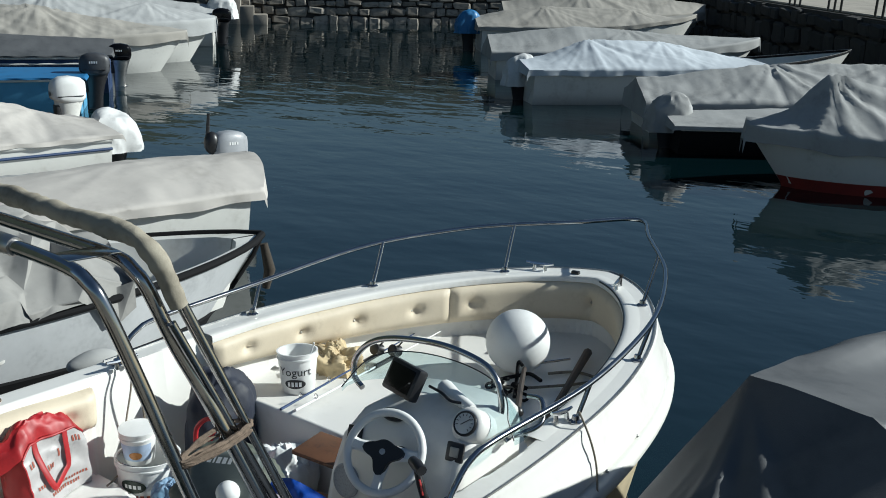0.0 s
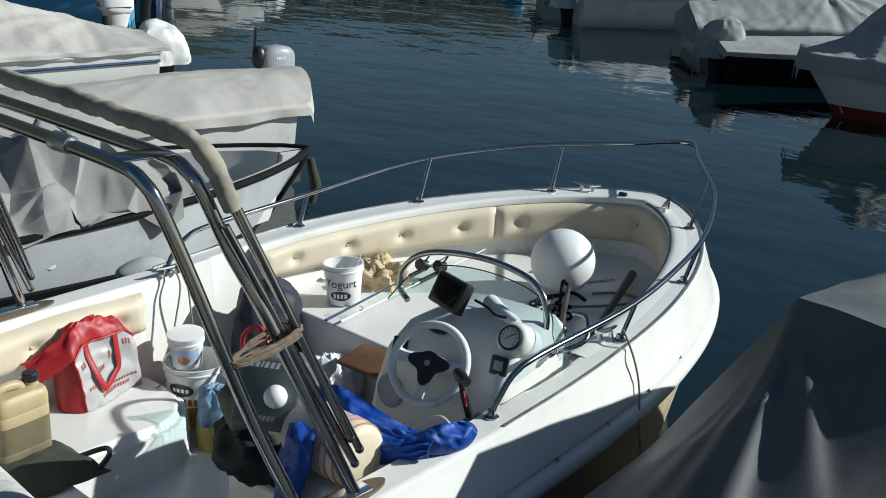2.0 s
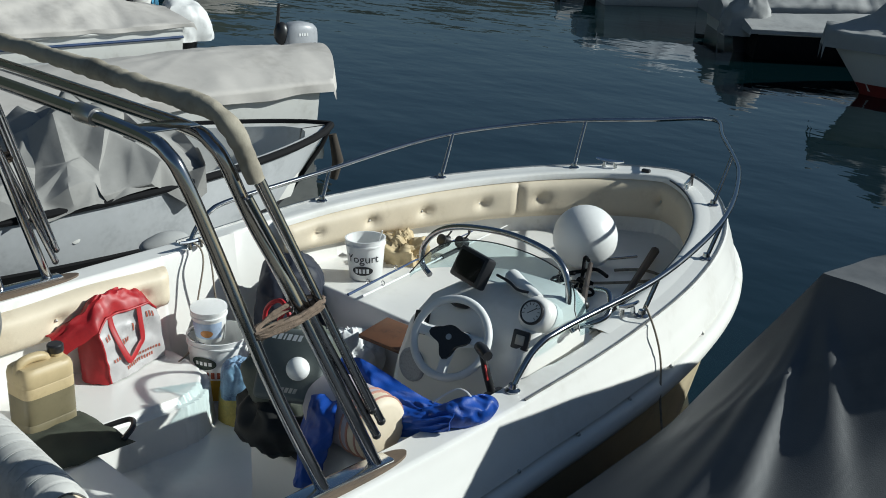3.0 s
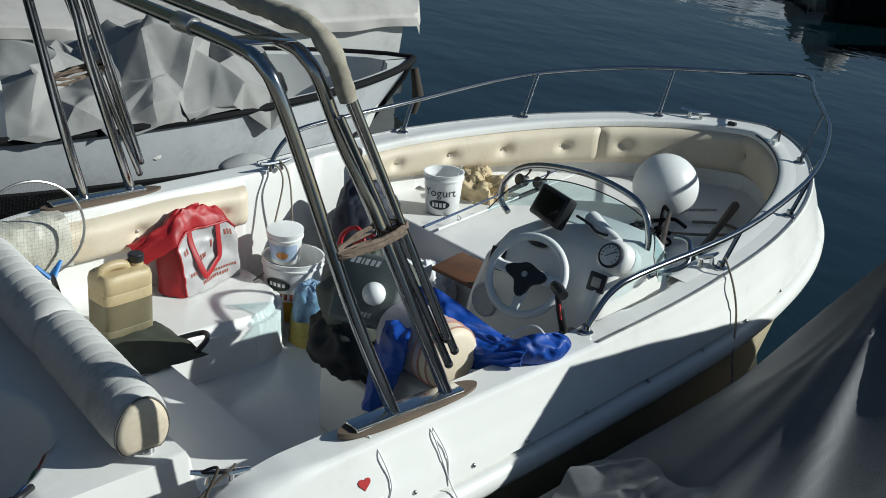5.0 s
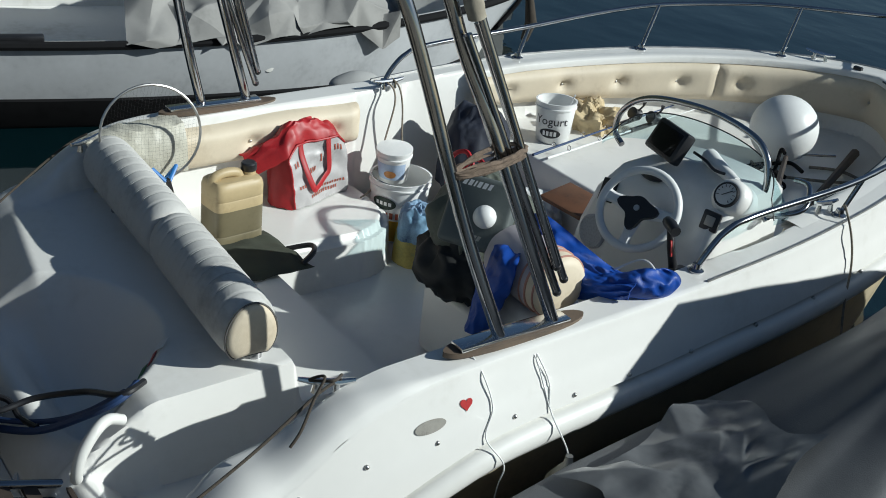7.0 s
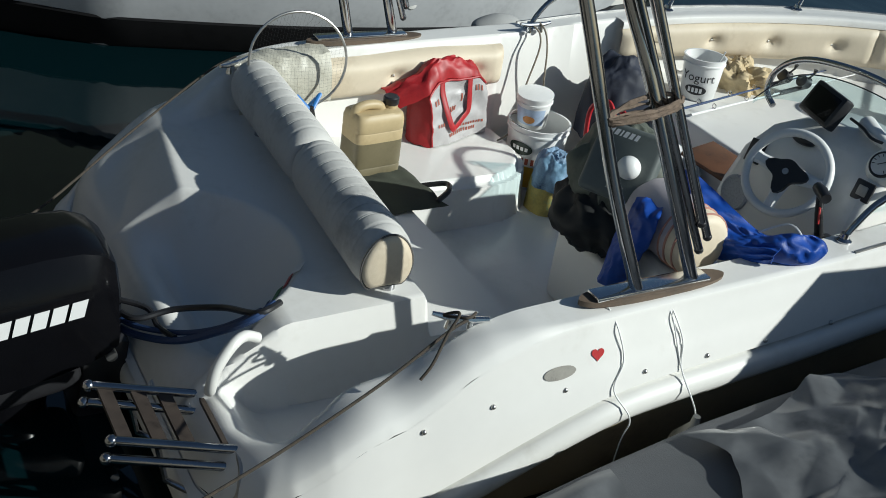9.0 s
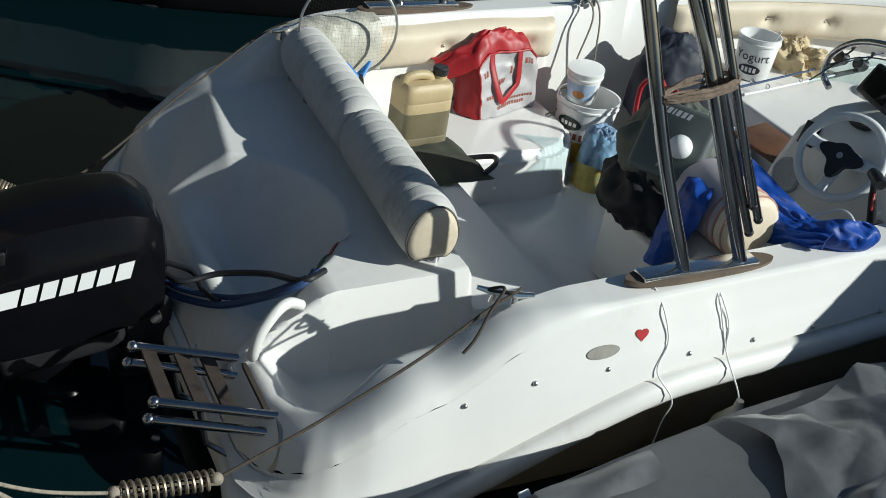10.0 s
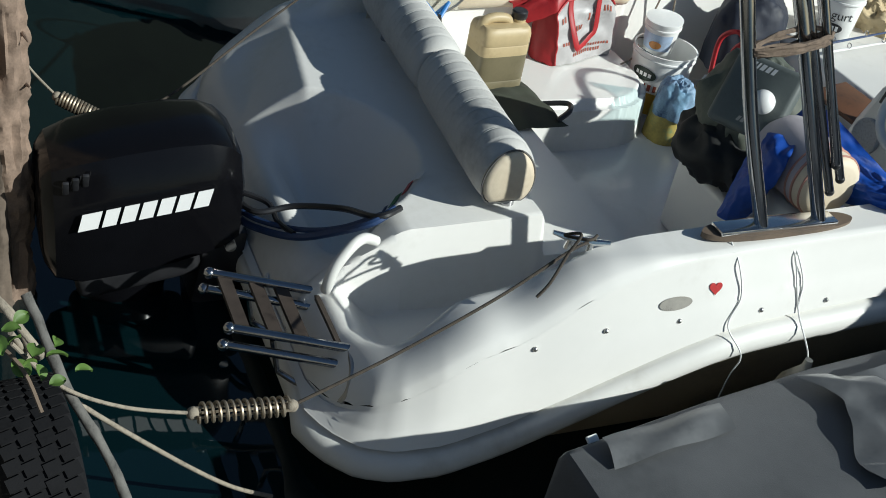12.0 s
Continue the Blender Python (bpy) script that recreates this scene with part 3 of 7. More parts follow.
for k, (dx, dy, top) in enumerate(((0.035, 0.055, 1.86), (0.012, 0.085, 1.80), (0.05, 0.02, 1.78))):
    for sd in (1, -1):
        p0 = Vector((sd * (1.06 - 0.2 * dx), 1.74 + 0.5 * dy + 0.02 * k, 1.04 - 0.05 * k))
        p1 = Vector((sd * (0.845 + dx), 1.40 + dy, top))
        part("sunshade_bow", Shape().tube([p0, p0.lerp(p1, 0.5), p1], 0.014, 10), "steel", arch)
        part("end_fitting", Shape().ball(p0, 0.015, 8), "black", arch)
part("bridge_plate", Shape().block((0.10, 0.17, 0.006), pose(0.70, 1.285, 1.972, -2), 0.002), "steel", arch)
part("bridge_plate", Shape().block((0.10, 0.17, 0.006), pose(-0.70, 1.285, 1.972, -2), 0.002), "steel", arch)
# rolled canvas on top
rows = []
roll_path = curve([(0.905, 1.44, 1.83), (0.885, 1.41, 1.93), (0.84, 1.385, 2.0), (0.74, 1.375, 2.025), (0.4, 1.37, 2.035), (0.0, 1.37, 2.04), (-0.4, 1.37, 2.035), (-0.74, 1.375, 2.025), (-0.84, 1.385, 2.0), (-0.885, 1.41, 1.93), (-0.905, 1.44, 1.83)], 24)
s = Shape().tube(roll_path, [0.030 + 0.005 * wobble(p, 9) - 0.006 * abs(wobble(p, 23, 2)) for p in roll_path], 28)
s.v = [tuple(Vector(p) + Vector((0, 0.5, 1)) * (0.007 * wobble(p, 9, 3) + 0.005 * (0.4 - 1.5 * abs(wobble((p[0], p[1] * 0.5, p[2]), 19, 7))))) for p in s.v]
M["roll"] = material("beige_canvas", (0.36, 0.325, 0.255), 0.8, vary=0.18, scale=4, second=(0.19, 0.165, 0.125), bump=0.3, bump_scale=220)
part("rolled_canopy", s, "roll", arch, "faded beige rolled sunshade canvas", smooth=70)
part("tube_joint", Shape().turned([(0.027, -0.05), (0.03, -0.045), (0.03, 0.045), (0.027, 0.05)], Matrix.Translation((0.42, 1.20, 1.965)) @ Matrix.Rotation(radians(90), 4, "Y"), 20), "steel_dull", arch, "clamp joint on the rear tube")
# rope lashings
for sd, zo in ((1, 0.0), (-1, 0.05)):
    s = Shape()
    for k in range(4):
        a = Vector((sd * 0.972, 1.375, 1.372 + zo + 0.009 * k))
        b = Vector((sd * 0.975, 1.63, 1.418 + zo + 0.009 * k))
        loop_ = []
        for t in np.linspace(0, math.tau, 30, endpoint=False):
            c = 0.5 - 0.5 * math.cos(t)
            loop_.append(a.lerp(b, c) + Vector((sd * 0.026 * math.sin(t), 0, 0.007 * math.sin(2 * t + 1.7 * k) - 0.02 * math.sin(t) * (k - 1.5) * 0.3)))
        s.tube(loop_, [0.0065 + 0.0015 * math.sin(23 * i + k) for i in range(30)], 6, ring=True)
    s.v = [tuple(Vector(p) + Vector((wobble(p, 90), wobble(p, 90, 2), wobble(p, 90, 4))) * 0.006) for p in s.v]
    part("lashing", s, "lash", arch, "brown hairy rope lashing round the tubes")

# ---- steering console ----
console = thing("steering_console", "white moulded steering console with instruments standing on the cockpit floor", "boat console")
prof = [(0.265, 0.20), (0.265, 0.50), (0.295, 0.72), (0.335, 0.88), (0.385, 0.985), (0.46, 1.04), (0.58, 1.06), (0.75, 1.07), (0.89, 1.07), (0.935, 1.045), (0.95, 0.97), (0.945, 0.6), (0.94, 0.20)]


def face_y(z):
    return float(np.interp(z, [0.2, 0.6, 0.86, 0.95, 1.0, 1.05, 1.1], [2.56, 2.585, 2.62, 2.66, 2.72, 2.80, 2.90]))


rows = []
for inset, back in ((0.045, 0.0), (0.018, 0.004), (0.004, 0.018), (0.0, 0.045), (0.0, 0.2)):
    row = []
    for x, z in prof:
        cx, cz = 0.625, 0.62
        k = 1 - inset / 0.42
        xx, zz = cx + (x - cx) * k, (cz + (z - cz) * k if z > 0.21 else 0.20)
        row.append((xx, face_y(zz) + back if back < 0.1 else max(3.03, face_y(zz) + 0.1), zz))
    rows.append(row)
s = Shape().grid(rows)
o = len(s.v)
inner = []
for t in np.linspace(0, 1, 9):
    row = []
    for x, z in [(p[0], p[2]) for p in rows[0]]:
        xx = 0.625 + (x - 0.625) * (1 - t)
        zz = 0.62 + (z - 0.62) * (1 - t)
        row.append((xx, face_y(zz), zz))
    inner.append(row)
s.grid(inner)
s.grid([rows[-1], [(0.625, 3.04, 0.6)] * len(prof)])
part("body", s, "gel", console, "white gelcoat console body", smooth=45)


def on_face(x, z, lift=0.0):
    y = face_y(z)
    slope = (face_y(z + 0.02) - face_y(z - 0.02)) / 0.04
    nrm_ = Vector((0, -1, slope)).normalized()
    return Matrix.Translation(Vector((x, y, z)) + nrm_ * lift) @ nrm_.to_track_quat("Z", "Y").to_matrix().to_4x4()


# wheel
WHEEL = Matrix.Translation((0.675, 2.535, 0.93)) @ Vector((0.22, -0.8, 0.55)).to_track_quat("Z", "Y").to_matrix().to_4x4() @ Matrix.Rotation(radians(18), 4, "Z")
wheel = part("steering_wheel", Shape().tube([WHEEL @ Vector((0.157 * math.cos(a), 0.157 * math.sin(a), 0.012)) for a in np.linspace(0, math.tau, 48, endpoint=False)], 0.0165, 12, ring=True), "white", console, "white three-spoke steering wheel with a black hub")
for a in (-13, 157, 252):
    u = Vector((math.cos(radians(a)), math.sin(radians(a)), 0))
    v = Vector((-u.y, u.x, 0))
    rows = []
    for r, w in ((0.045, 0.032), (0.08, 0.026), (0.115, 0.022), (0.158, 0.028)):
        rows.append([WHEEL @ (u * r + v * q * w + Vector((0, 0, 0.004 + h))) for q, h in ((-1, 0), (-0.6, 0.012), (0.6, 0.012), (1, 0), (0.6, -0.008), (-0.6, -0.008))])
    part("spoke", Shape().grid(rows, around=True, caps=True), "white", wheel)
hub_pts = []
for a in np.linspace(0, math.tau, 36, endpoint=False):
    r = 0.048 + 0.042 * max(math.exp(-(math.remainder(a - radians(q), math.tau) / 0.42) ** 2) for q in (-13, 157, 252))
    hub_pts.append((r * math.cos(a), r * math.sin(a)))
part("hub", Shape().plate(hub_pts, 0.022, WHEEL @ Matrix.Translation((0, 0, 0.008))), "black", wheel, "black plastic wheel hub", smooth=30)
part("hub_badge", Shape().turned([(0.012, 0), (0.012, 0.004)], WHEEL @ Matrix.Translation((0, 0, 0.03)), 16), "steel_dull", wheel)
part("wheel_shaft", Shape().tube([(0.675, 2.535, 0.93), (0.66, 2.66, 0.88)], 0.03, 14), "black", wheel)

M["dial"] = material("dial_face", (0.62, 0.62, 0.60), 0.3, vary=0.04, scale=20)
gm = Matrix.Translation((0.905, 2.74, 1.055)) @ Vector((0.12, -1, 0.62)).to_track_quat("Z", "Y").to_matrix().to_4x4()
part("gauge_pod", Shape().turned([(0.075, -0.12), (0.072, -0.02), (0.06, 0.0), (0.05, 0.004)], gm, 28), "gel", console)
gauge = part("gauge", Shape().turned([(0.050, 0.0), (0.050, 0.012), (0.046, 0.016), (0.040, 0.014)], gm, 28), "black", console, "round white dial with a black rim")
part("dial", Shape().turned([(0.041, 0.0145), (0.02, 0.0150)], gm, 28), "dial", gauge)
for a in range(0, 270, 27):
    q = radians(a - 45)
    part("tick", Shape().block((0.010, 0.0025, 0.001), gm @ pose(0.033 * math.cos(q), 0.033 * math.sin(q), 0.0165, 0, 0, a - 45)), "black", gauge)
part("needle", Shape().block((0.045, 0.003, 0.001), gm @ pose(0.004, 0.006, 0.018, 0, 0, 40)), "black", gauge)
part("switch_panel", Shape().block((0.075, 0.095, 0.012), on_face(0.415, 0.885, 0.006) @ pose(0, 0, 0, 0, 0, 8), 0.004), "black", console, "black switch panel")
lm = Matrix.Translation((0.91, 2.672, 0.962)) @ Vector((0.2, -1, 0.35)).to_track_quat("Z", "Y").to_matrix().to_4x4()
part("lever_plate", Shape().block((0.075, 0.075, 0.016), lm, 0.006), "black", console, "square black instrument with a pale screen")
part("lever_screen", Shape().block((0.038, 0.038, 0.004), lm @ Matrix.Translation((0, 0, 0.010)), 0.003), "badge", console)
M["grille"] = material("grey_speaker_mesh", (0.42, 0.43, 0.45), 0.7, vary=0.15, scale=120)
spk = on_face(0.40, 0.70, 0.004)
speaker = part("speaker", Shape().turned([(0.072, -0.004), (0.072, 0.006), (0.064, 0.011), (0.058, 0.007), (0.02, 0.009)], spk, 30), "grille", console, "round pale speaker grille")
# throttle
th = part("throttle", Shape().block((0.05, 0.10, 0.15), pose(0.94, 2.50, 0.74, 0, 0, 0), 0.012), "black", console, "black side-mount throttle with a T handle")
part("lever", Shape().tube([(0.925, 2.50, 0.80), (0.915, 2.47, 0.90), (0.91, 2.45, 0.98)], [0.017, 0.015, 0.013], 10), "black", th)
part("grip", Shape().tube([(0.875, 2.47, 0.985), (0.91, 2.45, 0.99), (0.955, 2.43, 0.985)], [0.02, 0.023, 0.02], 10), "black", th)
part("lever_stripe", Shape().block((0.006, 0.006, 0.07), pose(0.928, 2.458, 0.90, 15)), "red", th)
# chart plotter
pl = pose(0.53, 2.80, 1.118, 62, 0, -14)
plotter = part("chart_plotter", Shape().block((0.205, 0.135, 0.05), pl, 0.012), "black", console, "black chart plotter on a bracket")
part("display", Shape().block((0.165, 0.10, 0.004), pl @ Matrix.Translation((0, 0, 0.0255)), 0.002), "cowl", plotter)
part("bracket", Shape().tube([(0.54, 2.83, 1.03), (0.54, 2.83, 1.12)], 0.03, 12), "black", plotter)
part("compass_pod", Shape().ball((0.56, 2.70, 1.005), 0.05, 8, (1.2, 0.7, 0.5)), "black", console)
# windscreen
M["glass"] = bpy.data.materials.new("tinted_acrylic")
M["glass"].use_nodes = True
gn, gl = M["glass"].node_tree.nodes, M["glass"].node_tree.links
gn.remove(gn["Principled BSDF"])
clear, gloss, both = gn.new("ShaderNodeBsdfTransparent"), gn.new("ShaderNodeBsdfGlossy"), gn.new("ShaderNodeMixShader")
clear.inputs["Color"].default_value = (0.85, 0.925, 0.935, 1)
gloss.inputs["Roughness"].default_value = 0.03
both.inputs[0].default_value = 0.05
gl.new(clear.outputs[0], both.inputs[1])
gl.new(gloss.outputs[0], both.inputs[2])
gl.new(both.outputs[0], gn["Material Output"].inputs["Surface"])


def screen_pt(u, v):
    a = radians(-110 + 206 * u)
    rim = math.sin(math.pi * min(max(u, 0.0), 1.0)) ** 0.35
    x = 0.62 + (0.45 - 0.13 * v * rim) * math.sin(a)
    y = 2.86 + (0.27 - 0.13 * v * rim) * math.cos(a)
    return Vector((x, y, 0.985 + (0.020 + 0.165 * rim) * v))


rows = [[screen_pt(u, v) for u in np.linspace(0, 1, 49)] for v in np.linspace(0, 1, 7)]
s = Shape().grid(rows + [[p + Vector((0, 0.005, 0)) for p in r] for r in rows[::-1]], ring=True)
ws = part("windscreen", s, M["glass"], console, "curved green-tinted acrylic windscreen", smooth=50)
part("screen_edge", Shape().tube([screen_pt(u, 1) for u in np.linspace(0, 1, 49)], 0.0028, 8), "black", ws)
hr = curve([(0.17, 2.92, 0.95), (0.10, 2.94, 0.985), (0.105, 2.95, 1.07), (0.20, 2.95, 1.16), (0.36, 2.95, 1.215), (0.60, 2.95, 1.245), (0.80, 2.95, 1.225), (0.885, 2.95, 1.17), (0.92, 2.94, 1.08), (0.925, 2.93, 0.99), (0.97, 2.93, 0.94)], 8)
part("hand_rail", Shape().tube(hr, 0.0135, 12), "steel", console, "stainless hand rail over the windscreen")
part("side_rail", Shape().tube(curve([(0.95, 2.93, 0.95), (1.03, 2.95, 0.99), (1.06, 3.02, 1.02), (1.0, 3.10, 1.07), (0.92, 3.12, 1.06)], 8), 0.011, 10), "steel", console)
s = Shape().tube([(0.66, 2.90, 1.09), (0.74, 2.86, 1.09), (0.87, 2.82, 1.08)], [0.035, 0.03, 0.02], 10)
part("cloth_roll", s, "white", console, "rolled pale cloth behind the screen")
s = Shape().tube(curve([(0.62, 2.85, 1.10), (0.70, 2.83, 1.10), (0.78, 2.80, 1.095), (0.84, 2.84, 1.09)], 6), 0.006, 6)
part("cable", s, "black", console)

# ---- helm seat, boards and box by the console ----
seat = thing("helm_seat", "round cream vinyl helm seat behind the folded sunshade tubes", "boat seat")
M["piping"] = material("pink_piping", (0.42, 0.22, 0.17), 0.6, vary=0.1)
M["seat_shell"] = material("faded_lilac_vinyl", (0.46, 0.42, 0.44), 0.55, vary=0.1, scale=6)


def seat_ring(x, r, n=36):
    return [(x, 1.925 + r * math.cos(a), 0.862 + r * math.sin(a)) for a in np.linspace(0, math.tau, n, endpoint=False)]


part("cushion", Shape().grid([seat_ring(x, r) for x, r in ((0.62, 0.07), (0.63, 0.10), (0.66, 0.117), (0.84, 0.118), (0.875, 0.118))], around=True, caps=True), "seat_shell", seat, "faded lilac grey vinyl roll", smooth=50)
part("end_panel", Shape().grid([seat_ring(x, r) for x, r in ((0.875, 0.116), (0.915, 0.116), (0.935, 0.106), (0.945, 0.085), (0.948, 0.03))], around=True, caps=True), "vinyl", seat, "cream vinyl end panel", smooth=50)
for x in (0.85, 0.88):
    part("piping", Shape().tube(seat_ring(x, 0.118), 0.0045, 6, ring=True), "piping", seat)
part("piping", Shape().tube(seat_ring(0.918, 0.115), 0.004, 6, ring=True), "piping", seat)
part("seat_bench", Shape().block((0.74, 0.30, 0.32), pose(0.54, 2.07, 0.36), 0.03, 3), "gel", seat, "white moulded bench")
part("seat_box", Shape().block((0.26, 0.26, 0.54), pose(0.79, 1.98, 0.47), 0.035, 3), "gel", seat, "white moulded seat box")
M["board"] = material("red_brown_varnished_wood", (0.13, 0.058, 0.028), 0.5, vary=0.25, scale=9)
single("wooden_board", Shape().block((0.50, 0.22, 0.02), pose(0.12, 2.90, 0.60, 3, 4, 10), 0.004), "board", "brown varnished wooden board leaning by the console", "board")
M["box"] = material("printed_carton", (0.33, 0.17, 0.09), 0.7, vary=0.3, scale=22, second=(0.17, 0.08, 0.04))
bx = thing("cardboard_box", "open brown printed cardboard box on the cockpit floor", "box")
part("body", Shape().block((0.24, 0.20, 0.26), pose(0.16, 2.70, 0.33, 0, 0, 12), 0.006), "box", bx)
part("flap", Shape().block((0.22, 0.12, 0.008), pose(0.14, 2.62, 0.475, 25, 0, 12), 0.002), "box", bx)

M["print_white"] = material("white_print", (0.78, 0.78, 0.77), 0.4, vary=0.02)
M["seam"] = material("pale_seam_thread", (0.42, 0.42, 0.41), 0.7, vary=0.05)
M["tread_grey"] = material("dark_grey_piping", (0.10, 0.095, 0.09), 0.6, vary=0.1)
# ---- bolster backrest on the transom pod ----
bol = thing("bolster_backrest", "long grey quilted vinyl bolster across the aft deck", "boat cushion")


def bolster(a, b, label=""):
    rows = []
    a, b = Vector(a), Vector(b)
    d_ = (b - a).normalized()
    side_ = Vector((-d_.y, d_.x, 0))
    for t in np.linspace(0, 1, 110):
        w = 1 - 0.22 * abs(2 * t - 1) ** 16
        q = 1 - 0.03 * (0.5 + 0.5 * math.cos(t * math.tau * 11)) ** 16
        rows.append([a.lerp(b, t) + side_ * (0.106 * w * (q if math.sin(k) > 0 else 1) * math.cos(k)) + Vector((0, 0, 0.119 * w * (q if math.sin(k) > 0 else 1) * math.sin(k))) for k in np.linspace(0, math.tau, 36, endpoint=False)])
    ob = part("roll", Shape().grid(rows, around=True, caps=True), "bolster", bol, label, smooth=60)
    for j in range(2, 10):
        t = j / 11
        arc = [a.lerp(b, t) + side_ * (0.1045 * math.cos(k)) + Vector((0, 0, 0.1175 * math.sin(k))) for k in np.linspace(0.35, 2.3, 14)]
        part("stitching", Shape().tube(arc, 0.0013, 4), "seam", ob)
    return ob


bolster((-0.93, 1.04, 0.735), (-0.17, 1.005, 0.732))
bolster((-0.16, 1.005, 0.732), (0.545, 0.962, 0.728))
def end_ring(x, k, n=40):
    """The D shape of the roll's end: an arch over a flat foot."""
    out = []
    for a in np.linspace(0, math.tau, n, endpoint=False):
        c, s_ = math.cos(a), math.sin(a)
        out.append((x - 0.01, 0.962 + 0.098 * k * c * (1 - 0.12 * s_), 0.728 + k * max(0.114 * s_, -0.098 - 0.010 * s_)))
    return out


part("end_cap", Shape().grid([end_ring(x, k) for x, k in ((0.545, 0.92), (0.557, 0.92), (0.566, 0.88), (0.572, 0.72), (0.574, 0.3))], around=True, caps=True), "vinyl", bol, "cream rounded end panel", smooth=50)
part("piping", Shape().tube(end_ring(0.557, 0.95), 0.0035, 6, ring=True), "tread_grey", bol)
for x in (-0.7, -0.16, 0.5):
    part("bracket", Shape().tube([(x, 1.0, 0.60), (x, 1.0, 0.64)], 0.025, 12), "steel", bol)


M["leaf_green"] = material("green_sticker", (0.05, 0.18, 0.06), 0.5, vary=0.1)


# ---- outboard motor of the near boat ----
def bar_row(name, parent, m, widths, height, gap, thick, mat, slant=0.25):
    """A row of slanted marks."""
    x = 0.0
    for w in widths:
        o = [(x, 0), (x + w, 0), (x + w + slant * height, height), (x + slant * height, height)]
        part(name, Shape().plate(o, thick, m), mat, parent, smooth=0)
        x += w + gap


outboard = thing("outboard_motor", "large glossy black outboard motor on the transom of the white motorboat", "outboard motor")
rows = []
for y, w, z0, z1 in ((-0.44, 0.10, 0.28, 0.53), (-0.43, 0.14, 0.235, 0.57), (-0.40, 0.175, 0.19, 0.605), (-0.32, 0.198, 0.175, 0.635), (-0.18, 0.207, 0.195, 0.665), (-0.02, 0.207, 0.225, 0.685), (0.09, 0.20, 0.25, 0.685), (0.155, 0.19, 0.27, 0.665), (0.195, 0.175, 0.29, 0.625), (0.21, 0.14, 0.32, 0.585)):
    k = z0 + 0.72 * (z1 - z0)
    half = [(0.0, z0), (w * 0.8, z0), (w * 0.95, z0 + 0.025), (w, z0 + 0.08), (w, k - 0.015), (w * 0.975, k + 0.005), (w * 0.84, z1 - 0.05), (w * 0.74, z1 - 0.012), (w * 0.55, z1), (0.0, z1 + 0.006)]
    ringp = [(x, y, z) for x, z in half] + [(-x, y, z) for x, z in half[-2:0:-1]]
    rows.append(ringp)
cw = part("cowl", Shape().grid(rows, around=True, caps=True), "cowl", outboard, "glossy black cowl", smooth=28)
letters = Matrix.Translation((0.2095, -0.335, 0.415)) @ Matrix(((0, 0, 1, 0), (0.988, -0.0, 0, 0), (0.155, 1, 0, 0), (0, 0, 0, 1)))
bar_row("logo_mark", cw, letters, (0.062, 0.045, 0.047, 0.045, 0.047, 0.047, 0.05), 0.062, 0.012, 0.002, "print_white")
for k in range(3):
    part("air_slot", Shape().block((0.012, 0.02, 0.06), pose(0.183, -0.365 + 0.03 * k, 0.565 + 0.012 * k, 0, 22, 0), 0.004), "black", cw)
part("lower_pan", Shape().block((0.30, 0.42, 0.12), pose(0, -0.13, 0.17, 10), 0.035, 3), "black", outboard)
rows = [[(w * math.cos(a), -0.16 + l * math.sin(a), z) for a in np.linspace(0, math.tau, 16, endpoint=False)] for z, w, l in ((0.16, 0.10, 0.17), (0.0, 0.075, 0.14), (-0.3, 0.06, 0.13), (-0.5, 0.05, 0.12))]
part("midsection", Shape().grid(rows, around=True, caps=True), "cowl", outboard)
part("clamp_bracket", Shape().block((0.24, 0.16, 0.34), pose(0, 0.15, 0.13, -8), 0.03, 2), "black", outboard)
part("tilt_tube", Shape().tube([(-0.17, 0.17, 0.27), (0.17, 0.17, 0.27)], 0.02, 10), "steel_dull", outboard)
for r, mat_, pts in ((0.013, "navy", [(0.05, 0.20, 0.33), (0.16, 0.24, 0.345), (0.35, 0.33, 0.425), (0.48, 0.435, 0.53), (0.54, 0.52, 0.60), (0.50, 0.60, 0.615)]),
                     (0.011, "black", [(0.06, 0.20, 0.40), (0.17, 0.25, 0.41), (0.19, 0.375, 0.435), (0.33, 0.49, 0.51), (0.53, 0.53, 0.61), (0.50, 0.62, 0.615)]),
                     (0.010, "navy", [(0.05, 0.20, 0.36), (0.17, 0.26, 0.375), (0.32, 0.36, 0.43), (0.45, 0.45, 0.52), (0.52, 0.55, 0.61)]),
                     (0.010, "black", [(0.04, 0.20, 0.42), (0.12, 0.30, 0.41), (0.22, 0.31, 0.40), (0.34, 0.33, 0.43)])):
    part("control_hose", Shape().tube(curve(pts, 8), r, 8), mat_, outboard, "dark blue control hose" if mat_ == "navy" else "black control cable")


def on_deck(x, y, lift=0.003):
    """A frame on the moulded deck: z along its normal, y up its slope."""
    e = 0.01
    h = lambda a, b: float(deck_height(np.array([a]), np.array([b]))[0])
    n_ = Vector((h(x - e, y) - h(x + e, y), h(x, y - e) - h(x, y + e), 2 * e)).normalized()
    u_ = (Vector((0, 0, 1)) - n_ * n_.z).normalized()
    r_ = u_.cross(n_)
    return Matrix.Translation(Vector((x, y, h(x, y))) + n_ * lift) @ Matrix((r_, u_, n_)).transposed().to_4x4()


for x_, y_, mat_, w_, h_ in ((0.295, 0.765, "print_white", 0.045, 0.05), (0.29, 0.735, "red", 0.055, 0.035), (0.275, 0.705, "leaf_green", 0.055, 0.045), (0.255, 0.675, "navy", 0.05, 0.02)):
    part("sticker", Shape().block((w_, h_, 0.0015), on_deck(x_, y_) @ pose(0, 0, 0, 0, 0, -25)), mat_, boat, "small coloured sticker", smooth=0)

